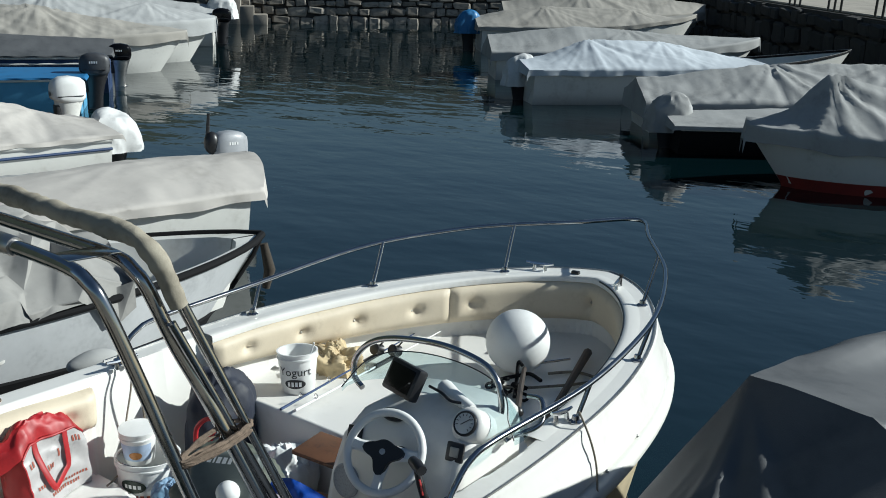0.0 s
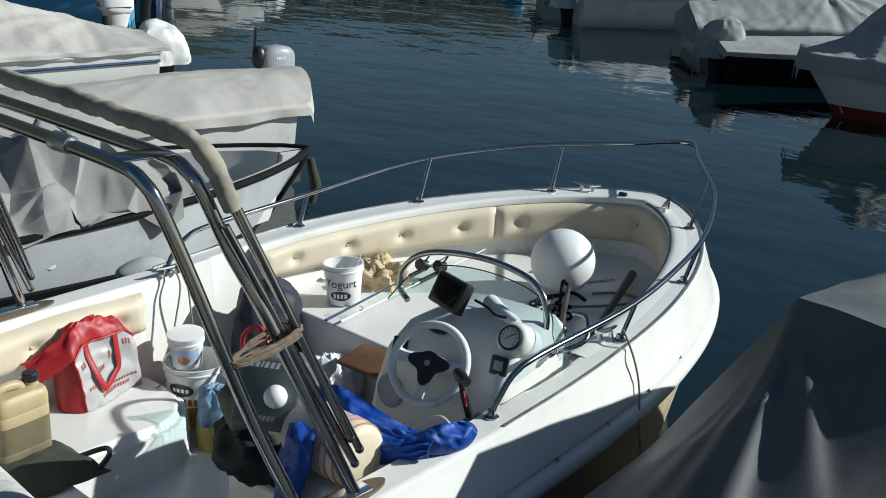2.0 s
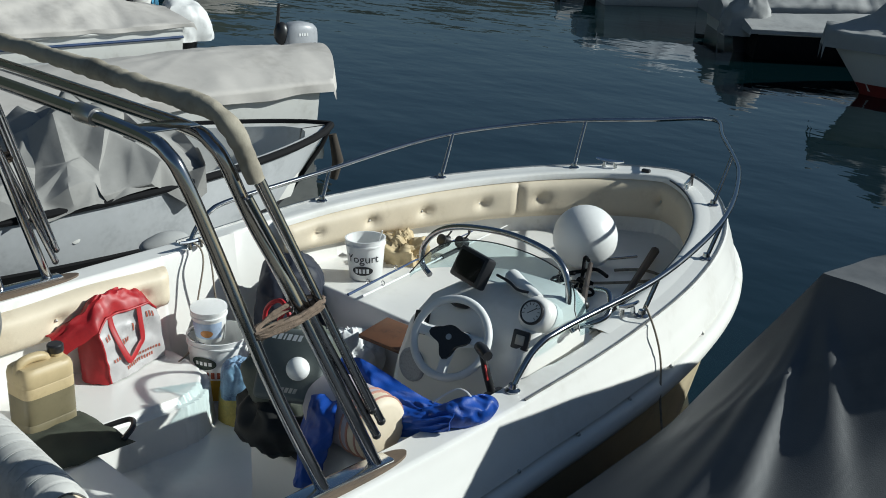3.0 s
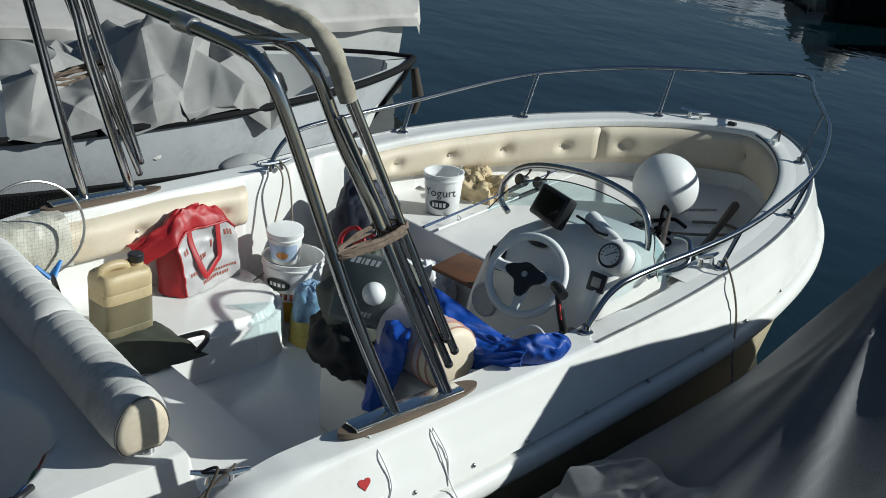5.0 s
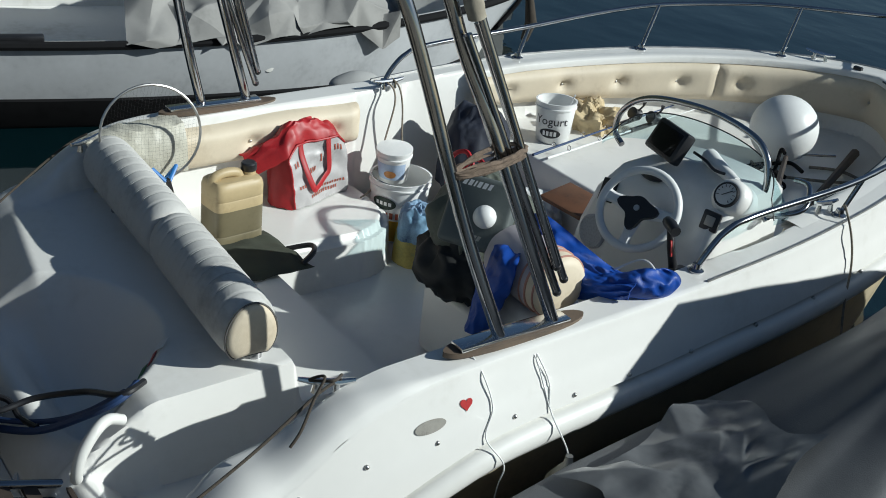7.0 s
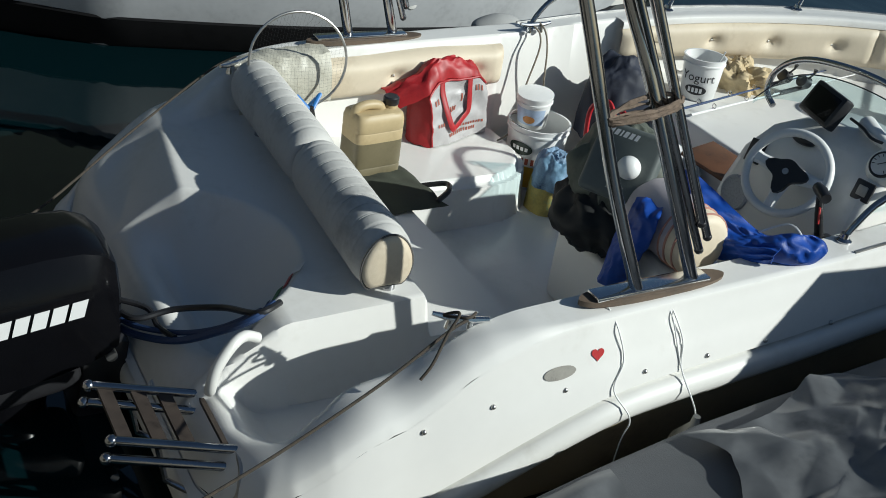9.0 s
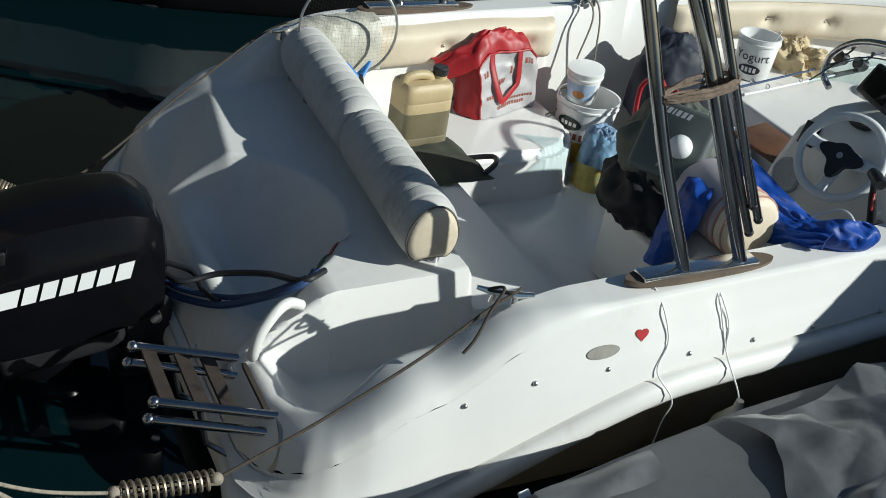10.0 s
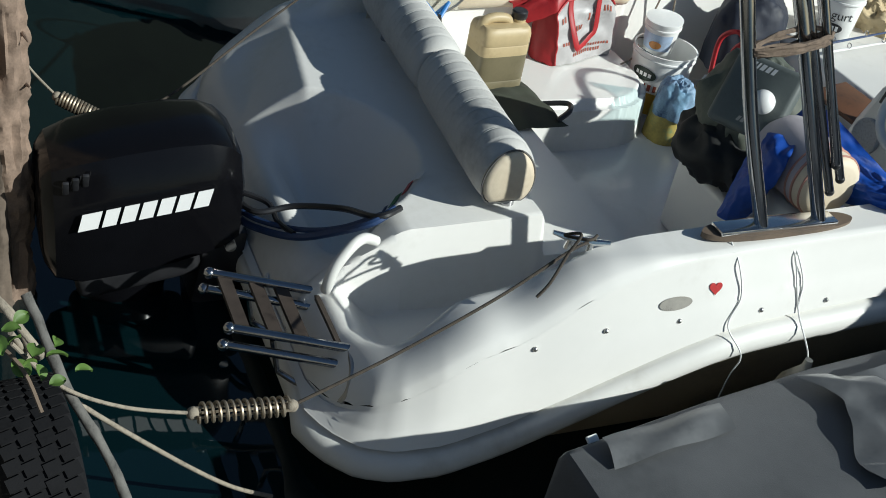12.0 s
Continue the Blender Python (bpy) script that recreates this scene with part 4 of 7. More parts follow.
# ---- boarding ladder ----
ladder = thing("boarding_ladder", "folded stainless boarding ladder with brown plastic treads at the stern", "ladder")
u = Vector((0.137, 0.314, -0.012)).normalized()
for base, z in ((Vector((0.443, 0.035, 0.385)), 0.0), (Vector((0.715, 0.035, 0.385)), 0.0)):
    for dz, dx in ((0.0, 0.0), (-0.045, 0.02)):
        a = base + Vector((dx, -0.02 if dz else 0, dz))
        part("rail", Shape().tube([a, a + u * (0.40 if not dz else 0.37)], 0.0145, 12), "steel", ladder)
M["tread"] = material("brown_plastic_tread", (0.045, 0.034, 0.027), 0.55, vary=0.25, scale=25)
for t in (0.04, 0.14, 0.22, 0.345):
    a = Vector((0.443, 0.035, 0.385)) + u * t
    b = Vector((0.715, 0.035, 0.385)) + u * t
    s = Shape()
    w = u * 0.022
    rows = [[p - w, p + w, p + w + Vector((0, 0, -0.018)), p - w + Vector((0, 0, -0.018))] for p in (a, a.lerp(b, 0.5), b)]
    part("tread", s.grid(rows, around=True, caps=True), "tread", ladder, smooth=30)
for x0, y0, x1, y1 in ((0.50, 0.14, 0.60, 0.30), (0.74, 0.16, 0.84, 0.30)):
    part("stay", Shape().tube([(x0, y0, 0.34), (x0 + 0.01, y0 + 0.02, 0.22), (x1, y1, 0.16)], 0.010, 8), "steel", ladder)
part("hinge_arm", Shape().tube(curve([(0.86, 0.36, 0.37), (0.93, 0.35, 0.36), (0.97, 0.33, 0.31), (0.97, 0.31, 0.27)], 6), 0.011, 8), "steel_dull", ladder)
for p in ((0.443, 0.03, 0.385), (0.463, 0.01, 0.34), (0.715, 0.03, 0.385), (0.735, 0.01, 0.34)):
    part("pivot", Shape().ball(p, 0.02, 8), "steel", ladder)

# ---- mooring line with spring, quay tyre ----
def rope(name, pts, r, label, mat="rope"):
    path = curve(pts, 10)
    s = Shape().tube(path, r, 8)
    return single(name, s, mat, label, "rope", group="mooring ropes", smooth=60)


def mooring_spring(pts_in, pts_out, a, b, label):
    t_ = thing("mooring_line", label, "mooring rope", group="mooring ropes")
    a, b = Vector(a), Vector(b)
    part("rope", Shape().tube(curve(pts_in + [tuple(a)], 10), 0.0048, 8), "rope_dark", t_, "thin dark twisted rope")
    part("rope", Shape().tube(curve([tuple(b)] + pts_out, 10), 0.0048, 8), "rope", t_)
    d_ = (b - a).normalized()
    sx = d_.orthogonal().normalized()
    sy = d_.cross(sx)
    M_ = "spring_steel"
    coil = [a.lerp(b, t) + (sx * math.cos(t * math.tau * 14) + sy * math.sin(t * math.tau * 14)) * 0.024 for t in np.linspace(0.04, 0.96, 300)]
    part("coil", Shape().tube(coil, 0.0045, 6), M_, t_, "rusty steel mooring spring")
    for k in (0, 2.1, 4.2):
        off = (sx * math.cos(k) + sy * math.sin(k)) * 0.014
        part("pull_rod", Shape().tube([a.lerp(b, 0.02) + off, a.lerp(b, 0.98) + off], 0.004, 6), M_, t_)
    for p in (a, b):
        part("thimble", Shape().ball(p, 0.018, 6), "rope", t_)
    return t_


M["spring_steel"] = material("rusty_spring_steel", (0.34, 0.29, 0.22), 0.45, 0.8, vary=0.3, scale=40, second=(0.16, 0.09, 0.05))
mooring_spring([(1.0, 1.0, 0.80), (1.02, 0.92, 0.785), (1.085, 0.68, 0.70), (1.165, 0.35, 0.61)], [(1.24, -0.36, 0.64), (1.27, -0.50, 0.76), (1.30, -0.60, 0.93)], (1.235, 0.06, 0.555), (1.225, -0.19, 0.57), "old mooring line with a steel spring to the quay")
mooring_spring([(-1.02, 1.0, 0.815), (-1.03, 0.88, 0.75), (-0.80, 0.50, 0.62), (-0.40, 0.04, 0.53)], [(-0.36, -0.40, 0.68), (-0.40, -0.47, 0.78), (-0.42, -0.58, 0.92)], (-0.24, -0.20, 0.56), (-0.31, -0.33, 0.61), "second mooring line with a spring on the port side")
rope("rope", [(1.30, -0.60, 0.96), (1.24, -0.50, 0.72), (1.16, -0.25, 0.38), (1.10, -0.05, 0.14), (1.05, 0.10, 0.0)], 0.0065, "frayed rope running down from the quay into the water")
rope("rope", [(1.25, -0.64, 1.06), (1.33, -0.60, 1.03), (1.36, -0.55, 0.95), (1.30, -0.56, 0.90), (1.26, -0.60, 0.99), (1.34, -0.66, 1.07), (1.5, -0.9, 1.06)], 0.0085, "knotted pale rope on the quay edge")
rope("rope", [(1.0, 1.02, 0.82), (1.035, 0.97, 0.835), (0.97, 0.93, 0.81), (1.02, 0.95, 0.845), (1.05, 0.90, 0.80), (1.09, 0.84, 0.74), (1.10, 0.80, 0.70)], 0.0048, "dark rope wound round the chrome cleat", mat="rope_dark")


M["grey_wood"] = material("weathered_grey_wood", (0.10, 0.096, 0.088), 0.9, vary=0.6, scale=30, second=(0.025, 0.022, 0.02), bump=0.6, bump_scale=60)


s = Shape()
pole = [Vector((1.10, -0.56, 0.90)).lerp(Vector((1.50, -0.33, 0.40)), t) + Vector((0.008 * math.sin(7 * t), 0.006 * math.sin(11 * t + 1), 0)) for t in np.linspace(0, 1, 24)]
s.tube(pole, [0.012 + 0.003 * wobble(p, 14, 3) for p in pole], 12)
s.v = [tuple(Vector(p) + Vector((0.5, 0.6, 0.5)) * 0.006 * wobble((p[0] * 4, p[1] * 4, p[2]), 9, 2)) for p in s.v]
single("wooden_pole", s, "grey_wood", "weathered grey split wooden pole leaning on the quay", "pole", smooth=50)


def tyre(m, r=0.31, w=0.10):
    t_ = thing("tyre_fender", "old black car tyre hung on the quay as a fender", "tyre", m=m)
    prof_ = [(r - 0.11, -w * 0.75), (r - 0.06, -w), (r - 0.02, -w * 0.95), (r, -w * 0.72), (r, w * 0.72), (r - 0.02, w * 0.95), (r - 0.06, w), (r - 0.11, w * 0.75), (r - 0.10, 0)]
    n = 56
    rows_ = [[(q * math.cos(k * math.tau / n), q * math.sin(k * math.tau / n), h) for q, h in prof_] for k in range(n)]
    part("carcass", Shape().grid(rows_, around=True, ring=True), "rubber", t_, smooth=35)
    for k in range(56):
        a = k * math.tau / 56
        for j, h in enumerate((-0.052, -0.018, 0.018, 0.052)):
            part("tread_block", Shape().block((0.005, 0.027, 0.031), Matrix.Rotation(a + 0.03 * j, 4, "Z") @ Matrix.Translation((r + 0.003, 0, h)) @ pose(0, 0, 0, 14, 0, 0)), "rubber", t_, smooth=0)
    return t_


tyre(pose(1.55, -0.585, 0.66, 90, 0, 4), 0.29, 0.08)
# timber post against the quay
M["bark"] = material("dark_weathered_bark", (0.11, 0.085, 0.065), 0.9, vary=0.4, scale=7, second=(0.05, 0.038, 0.03), bump=1.0, bump_scale=45)
post = thing("mooring_post", "weathered gnarled tree trunk with peeling bark beside the quay", "tree trunk")
M["bare_wood"] = material("pale_peeled_wood", (0.19, 0.135, 0.10), 0.85, vary=0.5, scale=16, second=(0.10, 0.07, 0.05), bump=0.7, bump_scale=70)
for nm, (x0, y0), r0, mt, sd_, lab in (("trunk", (-0.06, -0.52), 0.060, "bare_wood", 3, "pale peeling trunk"), ("stem", (-0.17, -0.55), 0.038, "bark", 8, "dark rough stem"), ("stem", (-0.30, -0.56), 0.050, "bare_wood", 12, "pale rough stem"), ("stem", (0.02, -0.56), 0.030, "bark", 15, "dark rough stem")):
    path = [Vector((x0 + 0.05 * wobble((sd_, 0, z), 1.9), y0 + 0.03 * wobble((5, sd_, z), 2.6), z)) for z in np.linspace(-0.4, 1.75, 150)]
    s = Shape().tube(path, [r0 * (1 + 0.30 * wobble((1, sd_, z.z), 5)) for z in path], 44)
    out = []
    for i, p in enumerate(s.v):
        p = Vector(p)
        axis_ = path[min(i // 44, 149)]
        ridge_ = 1 - 2.4 * abs(wobble((p.x * 3.5, p.y * 3.5, p.z * 0.35), 9, sd_))
        out.append(tuple(p + Vector((p.x - axis_.x, p.y - axis_.y, 0)).normalized() * r0 * (0.26 * ridge_ + 0.18 * wobble(p, 24, 5) + 0.10 * (1 - 2 * abs(wobble((p.x, p.y, p.z * 0.5), 46, 7))))))
    s.v = out
    part(nm, s, mt, post, lab, smooth=35)
for k, (z, dx, dz) in enumerate(((1.42, 0.16, -0.10), (1.22, 0.11, 0.02), (0.98, 0.10, 0.01), (1.55, 0.10, 0.14), (0.80, 0.08, 0.03))):
    part("snag", Shape().tube([(-0.06, -0.47, z), (-0.06 + 0.5 * dx, -0.45, z + 0.4 * dz + 0.01), (-0.06 + dx, -0.44, z + dz)], [0.010, 0.007, 0.003], 7), "bare_wood", post, "broken dry twig")
s = Shape()
for k in range(7):
    s.tube(curve([(-0.16 - 0.05 * k, -0.55 + 0.02 * k, 0.2), (-0.14 - 0.06 * k, -0.52, 0.7), (-0.20 - 0.05 * k, -0.56, 1.2), (-0.1 - 0.07 * k, -0.6, 1.7)], 8), 0.010 + 0.006 * (k % 3), 7)
single("dry_vine", s, "bark", "dry woody stems climbing the quay wall", "vine", kind="stuff")
M["leaf"] = material("green_leaf", (0.09, 0.16, 0.03), 0.5, vary=0.25, scale=20, per=0.2)
plant = thing("quay_plant", "small green creeper growing from the quay edge", "plant")
rnd = random.Random(5)
part("stem", Shape().tube(curve([(1.45, -0.75, 1.04), (1.50, -0.66, 1.12), (1.56, -0.60, 1.10), (1.62, -0.57, 1.03)], 6), 0.004, 6), "wood", plant)
for k in range(22):
    c = Vector((1.44 + 0.010 * k + rnd.uniform(-0.03, 0.03), -0.70 + 0.009 * k + rnd.uniform(-0.04, 0.04), 1.13 + rnd.uniform(-0.06, 0.06)))
    m = Matrix.Translation(c) @ Euler((rnd.uniform(-0.7, 0.7), rnd.uniform(-0.7, 0.7), rnd.uniform(0, 6))).to_matrix().to_4x4()
    L_ = rnd.uniform(0.022, 0.042)
    rows = [[m @ Vector((L_ * (t - 0.5), s_ * 0.42 * L_ * math.sin(math.pi * min(t * 0.94 + 0.05, 1)) ** 0.8, 0.006 * abs(s_) - 0.02 * (t - 0.5) ** 2)) for s_ in (-1, -0.5, 0, 0.5, 1)] for t in np.linspace(0, 1, 8)]
    part("leaf", Shape().grid(rows), "leaf", plant, smooth=60)

# ---- white buoy, anchor, boat hook on the bow platform ----
single("ball_buoy", Shape().ball((0.05, 4.22, 0.80), 0.172, 24), "white", "round white ball buoy lying on the bow platform", "buoy", smooth=80)
anchor = thing("anchor", "small folding anchor with chain lying by the buoy", "anchor")
part("shank", Shape().tube([(0.18, 4.11, 0.71), (0.40, 3.78, 0.76), (0.62, 3.46, 0.80)], [0.012, 0.014, 0.014], 8), "tread", anchor)
for k in range(4):
    a = k * math.tau / 4 + 0.4
    part("fluke", Shape().tube(curve([(0.20, 4.02, 0.70), (0.20 + 0.07 * math.cos(a), 4.02 + 0.05 * math.sin(a), 0.70 + 0.06 * math.sin(a)), (0.26 + 0.12 * math.cos(a), 3.95 + 0.10 * math.sin(a), 0.71 + 0.05 * math.sin(a))], 5), [0.010] * 11, 8), "rubber", anchor)
part("stock_end", Shape().ball((0.63, 3.45, 0.803), 0.026, 8), "black", anchor)
part("cross_bar", Shape().tube([(0.16, 4.12, 0.72), (0.24, 4.44, 0.69)], 0.007, 8), "steel", anchor)
rnd = random.Random(3)
for k in range(10):
    c = Vector((0.10 + 0.035 * k % 0.22, 3.98 - 0.03 * (k % 4), 0.645 + 0.02 * (k % 3)))
    part("chain_link", Shape().tube([c + Vector((0.03 * math.cos(a + k), 0.018 * math.sin(a), 0.012 * math.sin(a + 2 * k))) for a in np.linspace(0, math.tau, 12, endpoint=False)], 0.008, 6, ring=True), "rubber", anchor)
rope("anchor_rope", [(0.05, 4.02, 0.65), (0.2, 3.94, 0.66), (0.36, 4.2, 0.64), (0.44, 4.4, 0.635), (0.30, 4.42, 0.635), (0.2, 4.3, 0.635)], 0.008, "pale anchor rope looped on the bow platform")
s = Shape().tube([(0.21, 4.66, 0.66), (0.42, 4.18, 0.68), (0.65, 3.66, 0.71)], [0.026, 0.020, 0.016], 8)
single("oar", s, "wood", "dark wooden oar lying on the bow platform", "oar")
M["maroon"] = material("maroon_cloth", (0.10, 0.02, 0.02), 0.8, vary=0.3, scale=20)


def heap(name, c, size, seed, mat, label, category, rough=9.0, amp=0.35, turn=0, n=34, power=0.55, sharp=0.5):
    """A crumpled lump of cloth resting on its base."""
    rows_ = []
    for i in range(n + 1):
        t = i / n
        row_ = []
        for k in range(2 * n):
            a = k * math.pi / n
            r_ = math.sin(t * math.pi / 2)
            h_ = math.cos(t * math.pi / 2) ** power
            p = Vector((r_ * math.cos(a), r_ * math.sin(a), h_))
            f = wobble(p, rough * 0.3, seed) + 0.55 * (1 - 2 * abs(wobble(p, rough * 0.62, seed + 5))) * sharp + 0.3 * (1 - 2 * abs(wobble(p, rough * 1.4, seed + 9))) * sharp
            p *= 1 + amp * (f - 0.25)
            row_.append(Vector((p.x * size[0] / 2, p.y * size[1] / 2, max(p.z, 0) * size[2])))
        rows_.append(row_)
    m_ = pose(*c, 0, 0, turn)
    s_ = Shape().grid([[m_ @ p for p in r] for r in rows_], around=True)
    s_.f.append(tuple(range(n * 2 * n, n * 2 * n + 2 * n)))
    if name is None:
        return s_
    return single(name, s_, mat, label, category, smooth=50)


heap("cloth", (0.72, 3.86, 0.62), (0.2, 0.26, 0.10), 4, "maroon", "crumpled dark maroon cloth on the bow platform", "cloth")

# ---- yogurt bucket, gloves, rods ----
def bucket(name, c, r0, r1, h, label, cat="bucket", lid=False, tilt=(0, 0), wall="white"):
    b_ = thing(name, label, cat, m=pose(*c, tilt[0], tilt[1], 0))
    pr = [(r0 * 0.9, 0.0), (r0, 0.006), (r1, h - 0.035), (r1 + 0.006, h - 0.033), (r1 + 0.006, h - 0.026), (r1 + 0.002, h - 0.024), (r1 + 0.004, h - 0.006), (r1 + 0.006, h), (r1 - 0.003, h), (r1 - 0.004, h - 0.03), (r0 - 0.004, 0.012)]
    part("body", Shape().turned(pr, n=36), wall, b_, smooth=50)
    return b_


def wrapped(parent, name, r_of_z, z0, z1, a0, a1, mat, lift=0.0015, n=16, oval=False):
    """A label bent round a bucket, from angle a0 to a1."""
    s_ = Shape()
    if oval:
        zc, hz, ac, ha = 0.5 * (z0 + z1), 0.5 * (z1 - z0), 0.5 * (a0 + a1), 0.5 * (a1 - a0)
        rows_ = []
        for q in np.linspace(0.02, 1, 5):
            row_ = []
            for k in range(28):
                t = k * math.tau / 28
                z, a = zc + hz * q * math.sin(t), radians(ac + ha * q * math.cos(t))
                row_.append(((r_of_z(z) + lift) * math.cos(a), (r_of_z(z) + lift) * math.sin(a), z))
            rows_.append(row_)
        s_.grid(rows_, around=True)
        s_.f.append(tuple(range(28)))
    else:
        s_.grid([[((r_of_z(z) + lift) * math.cos(radians(a)), (r_of_z(z) + lift) * math.sin(radians(a)), z) for a in np.linspace(a0, a1, n)] for z in (z0, z1)])
    return part(name, s_, mat, parent, smooth=80)


def bent_text(parent, text, size, z, a_mid, r_of_z, mat, lift=0.002, name="lettering"):
    """Words in the built-in font, turned into a mesh and bent round a bucket."""
    cu = bpy.data.curves.new(name, "FONT")
    cu.body, cu.size, cu.align_x, cu.resolution_u = text, size, "CENTER", 3
    tmp = new(name, cu)
    me = bpy.data.meshes.new_from_object(tmp.evaluated_get(bpy.context.evaluated_depsgraph_get()))
    bpy.data.objects.remove(tmp)
    for v in me.vertices:
        zz = z + v.co.y
        r_ = r_of_z(zz)
        a = radians(a_mid) + v.co.x / r_
        v.co = ((r_ + lift) * math.cos(a), (r_ + lift) * math.sin(a), zz)
    me.materials.append(M[mat])
    ob = new(name, me)
    ob.parent = parent
    return ob


yb = bucket("yogurt_bucket", (-0.62, 3.26, 0.62), 0.084, 0.100, 0.215, "white plastic yogurt bucket with black print on the bow platform", tilt=(0, -2))
ry = lambda z: 0.084 + 0.016 * z / 0.18
bent_text(yb, "Yogurt", 0.062, 0.105, -52, ry, "black")
wrapped(yb, "logo", ry, 0.035, 0.085, -88, -18, "black", oval=True)
for k in range(4):
    wrapped(yb, "logo_mark", ry, 0.048, 0.072, -76 + 12 * k, -68 + 12 * k, "print_white", lift=0.0035, n=4)
part("stick", Shape().tube([(0.05, 0.02, 0.15), (0.085, 0.04, 0.26)], 0.004, 6), "white", yb)
M["glove"] = material("yellow_leather", (0.50, 0.40, 0.24), 0.85, vary=0.2, scale=14, second=(0.33, 0.25, 0.15), bump=0.3)
heap("work_glove", (-0.70, 3.60, 0.62), (0.30, 0.26, 0.13), 11, "glove", "crumpled yellow leather work glove", "glove", rough=8, amp=0.42)
for k, (a, b, mat_, lab) in enumerate((((-0.44, 2.98, 0.65), (-0.72, 4.32, 0.66), "navy", "dark blue fishing rod with a reel on the bow platform"), ((-0.38, 3.02, 0.65), (-0.62, 4.38, 0.66), "white", "pale fishing rod beside the blue one"))):
    rod = thing("fishing_rod", lab, "fishing rod", group="fishing rods")
    a, b = Vector(a), Vector(b)
    part("blank", Shape().tube([a, a.lerp(b, 0.25), b], [0.007, 0.0055, 0.003], 8), mat_, rod)
    part("grip", Shape().tube([a.lerp(b, 0.50), a.lerp(b, 0.66)], 0.013, 8), "black", rod)
    c = a.lerp(b, 0.62) + Vector((0.02, 0, 0.045))
    reel = part("reel", Shape().turned([(0.02, -0.03), (0.032, -0.026), (0.026, 0), (0.032, 0.026), (0.02, 0.03)], Matrix.Translation(c) @ Matrix.Rotation(1.2, 4, "X"), 16), "black", rod)
    part("reel_handle", Shape().tube([c, c + Vector((0.03, 0.02, 0.05)), c + Vector((0.035, 0.02, 0.075))], [0.005, 0.005, 0.012], 6), "black", reel)
    for t in (0.12, 0.3, 0.45):
        p = a.lerp(b, t)
        part("guide", Shape().tube([p + Vector((0.012 * math.cos(q), 0, 0.016 + 0.012 * math.sin(q))) for q in np.linspace(0, math.tau, 12, endpoint=False)], 0.002, 5, ring=True), "steel", rod)

# ---- cockpit: paint buckets, jerrycan, shopping bag, net ----
M["paint_yellow"] = material("yellow_label", (0.60, 0.36, 0.04), 0.5, vary=0.15, scale=16)
M["label_dark"] = material("dark_green_label", (0.02, 0.035, 0.025), 0.5, vary=0.1)
M["brick_red"] = material("brick_red_print", (0.30, 0.07, 0.04), 0.5, vary=0.1)
M["label_blue"] = material("pale_blue_label", (0.42, 0.52, 0.68), 0.5, vary=0.12, scale=20)
M["label_orange"] = material("orange_print", (0.50, 0.22, 0.06), 0.5, vary=0.3, scale=40)
pb = bucket("paint_bucket", (-0.735, 2.42, 0.20), 0.125, 0.146, 0.315, "large white paint bucket with a yellow label on the cockpit floor")
rp = lambda z: 0.125 + 0.021 * z / 0.28
wrapped(pb, "label", rp, 0.015, 0.125, -120, 15, "paint_yellow")
wrapped(pb, "label_emblem", rp, 0.18, 0.245, -92, -40, "label_dark", lift=0.003, oval=True)
for k, w in enumerate((8, 5, 8, 8, 7, 6)):
    wrapped(pb, "print_mark", rp, 0.135, 0.168, -100 + 12 * k, -100 + 12 * k + w, "brick_red", n=4)
for k in range(4):
    wrapped(pb, "emblem_mark", rp, 0.203, 0.222, -82 + 9 * k, -76 + 9 * k, "print_white", lift=0.0045, n=4)
wrapped(pb, "label_picture", rp, 0.02, 0.07, -100, -60, "label_orange", lift=0.003, oval=True)
part("handle", Shape().tube(curve([(-0.148, 0.0, 0.29), (-0.10, -0.10, 0.31), (0.0, -0.148, 0.32), (0.10, -0.10, 0.31), (0.148, 0.0, 0.29)], 6), 0.003, 6), "steel", pb)
sb = bucket("small_bucket", (-0.80, 2.42, 0.465), 0.068, 0.082, 0.165, "small white bucket with a pale blue label inside the paint bucket", tilt=(4, 3))
rs = lambda z: 0.068 + 0.014 * z / 0.13
wrapped(sb, "label", rs, 0.03, 0.115, -110, 10, "label_blue")
wrapped(sb, "label_picture", rs, 0.04, 0.08, -70, -25, "label_orange", lift=0.003, oval=True)
part("lid", Shape().turned([(0.086, 0.155), (0.088, 0.16), (0.088, 0.17), (0.07, 0.172)], n=32), "white", sb)

M["clear_wrap"] = material("yellowed_plastic_film", (0.50, 0.48, 0.40), 0.3, vary=0.25, scale=14, second=(0.30, 0.28, 0.22))
M["can"] = material("translucent_can", (0.46, 0.36, 0.20), 0.45, vary=0.1, scale=8, second=(0.36, 0.27, 0.14))
M["can_fuel"] = material("can_with_liquid", (0.17, 0.145, 0.085), 0.4, vary=0.12, scale=8)
jc = thing("jerrycan", "translucent yellow plastic jerrycan half full of dark liquid", "jerrycan", m=pose(-0.60, 1.46, 0.425, 0, 0, 6))


def can_ring(z, kx, ky):
    a, b = 0.080 * kx, 0.118 * ky
    return [(math.copysign(abs(math.cos(t)) ** 0.35, math.cos(t)) * a, math.copysign(abs(math.sin(t)) ** 0.35, math.sin(t)) * b, z) for t in np.linspace(0, math.tau, 40, endpoint=False)]


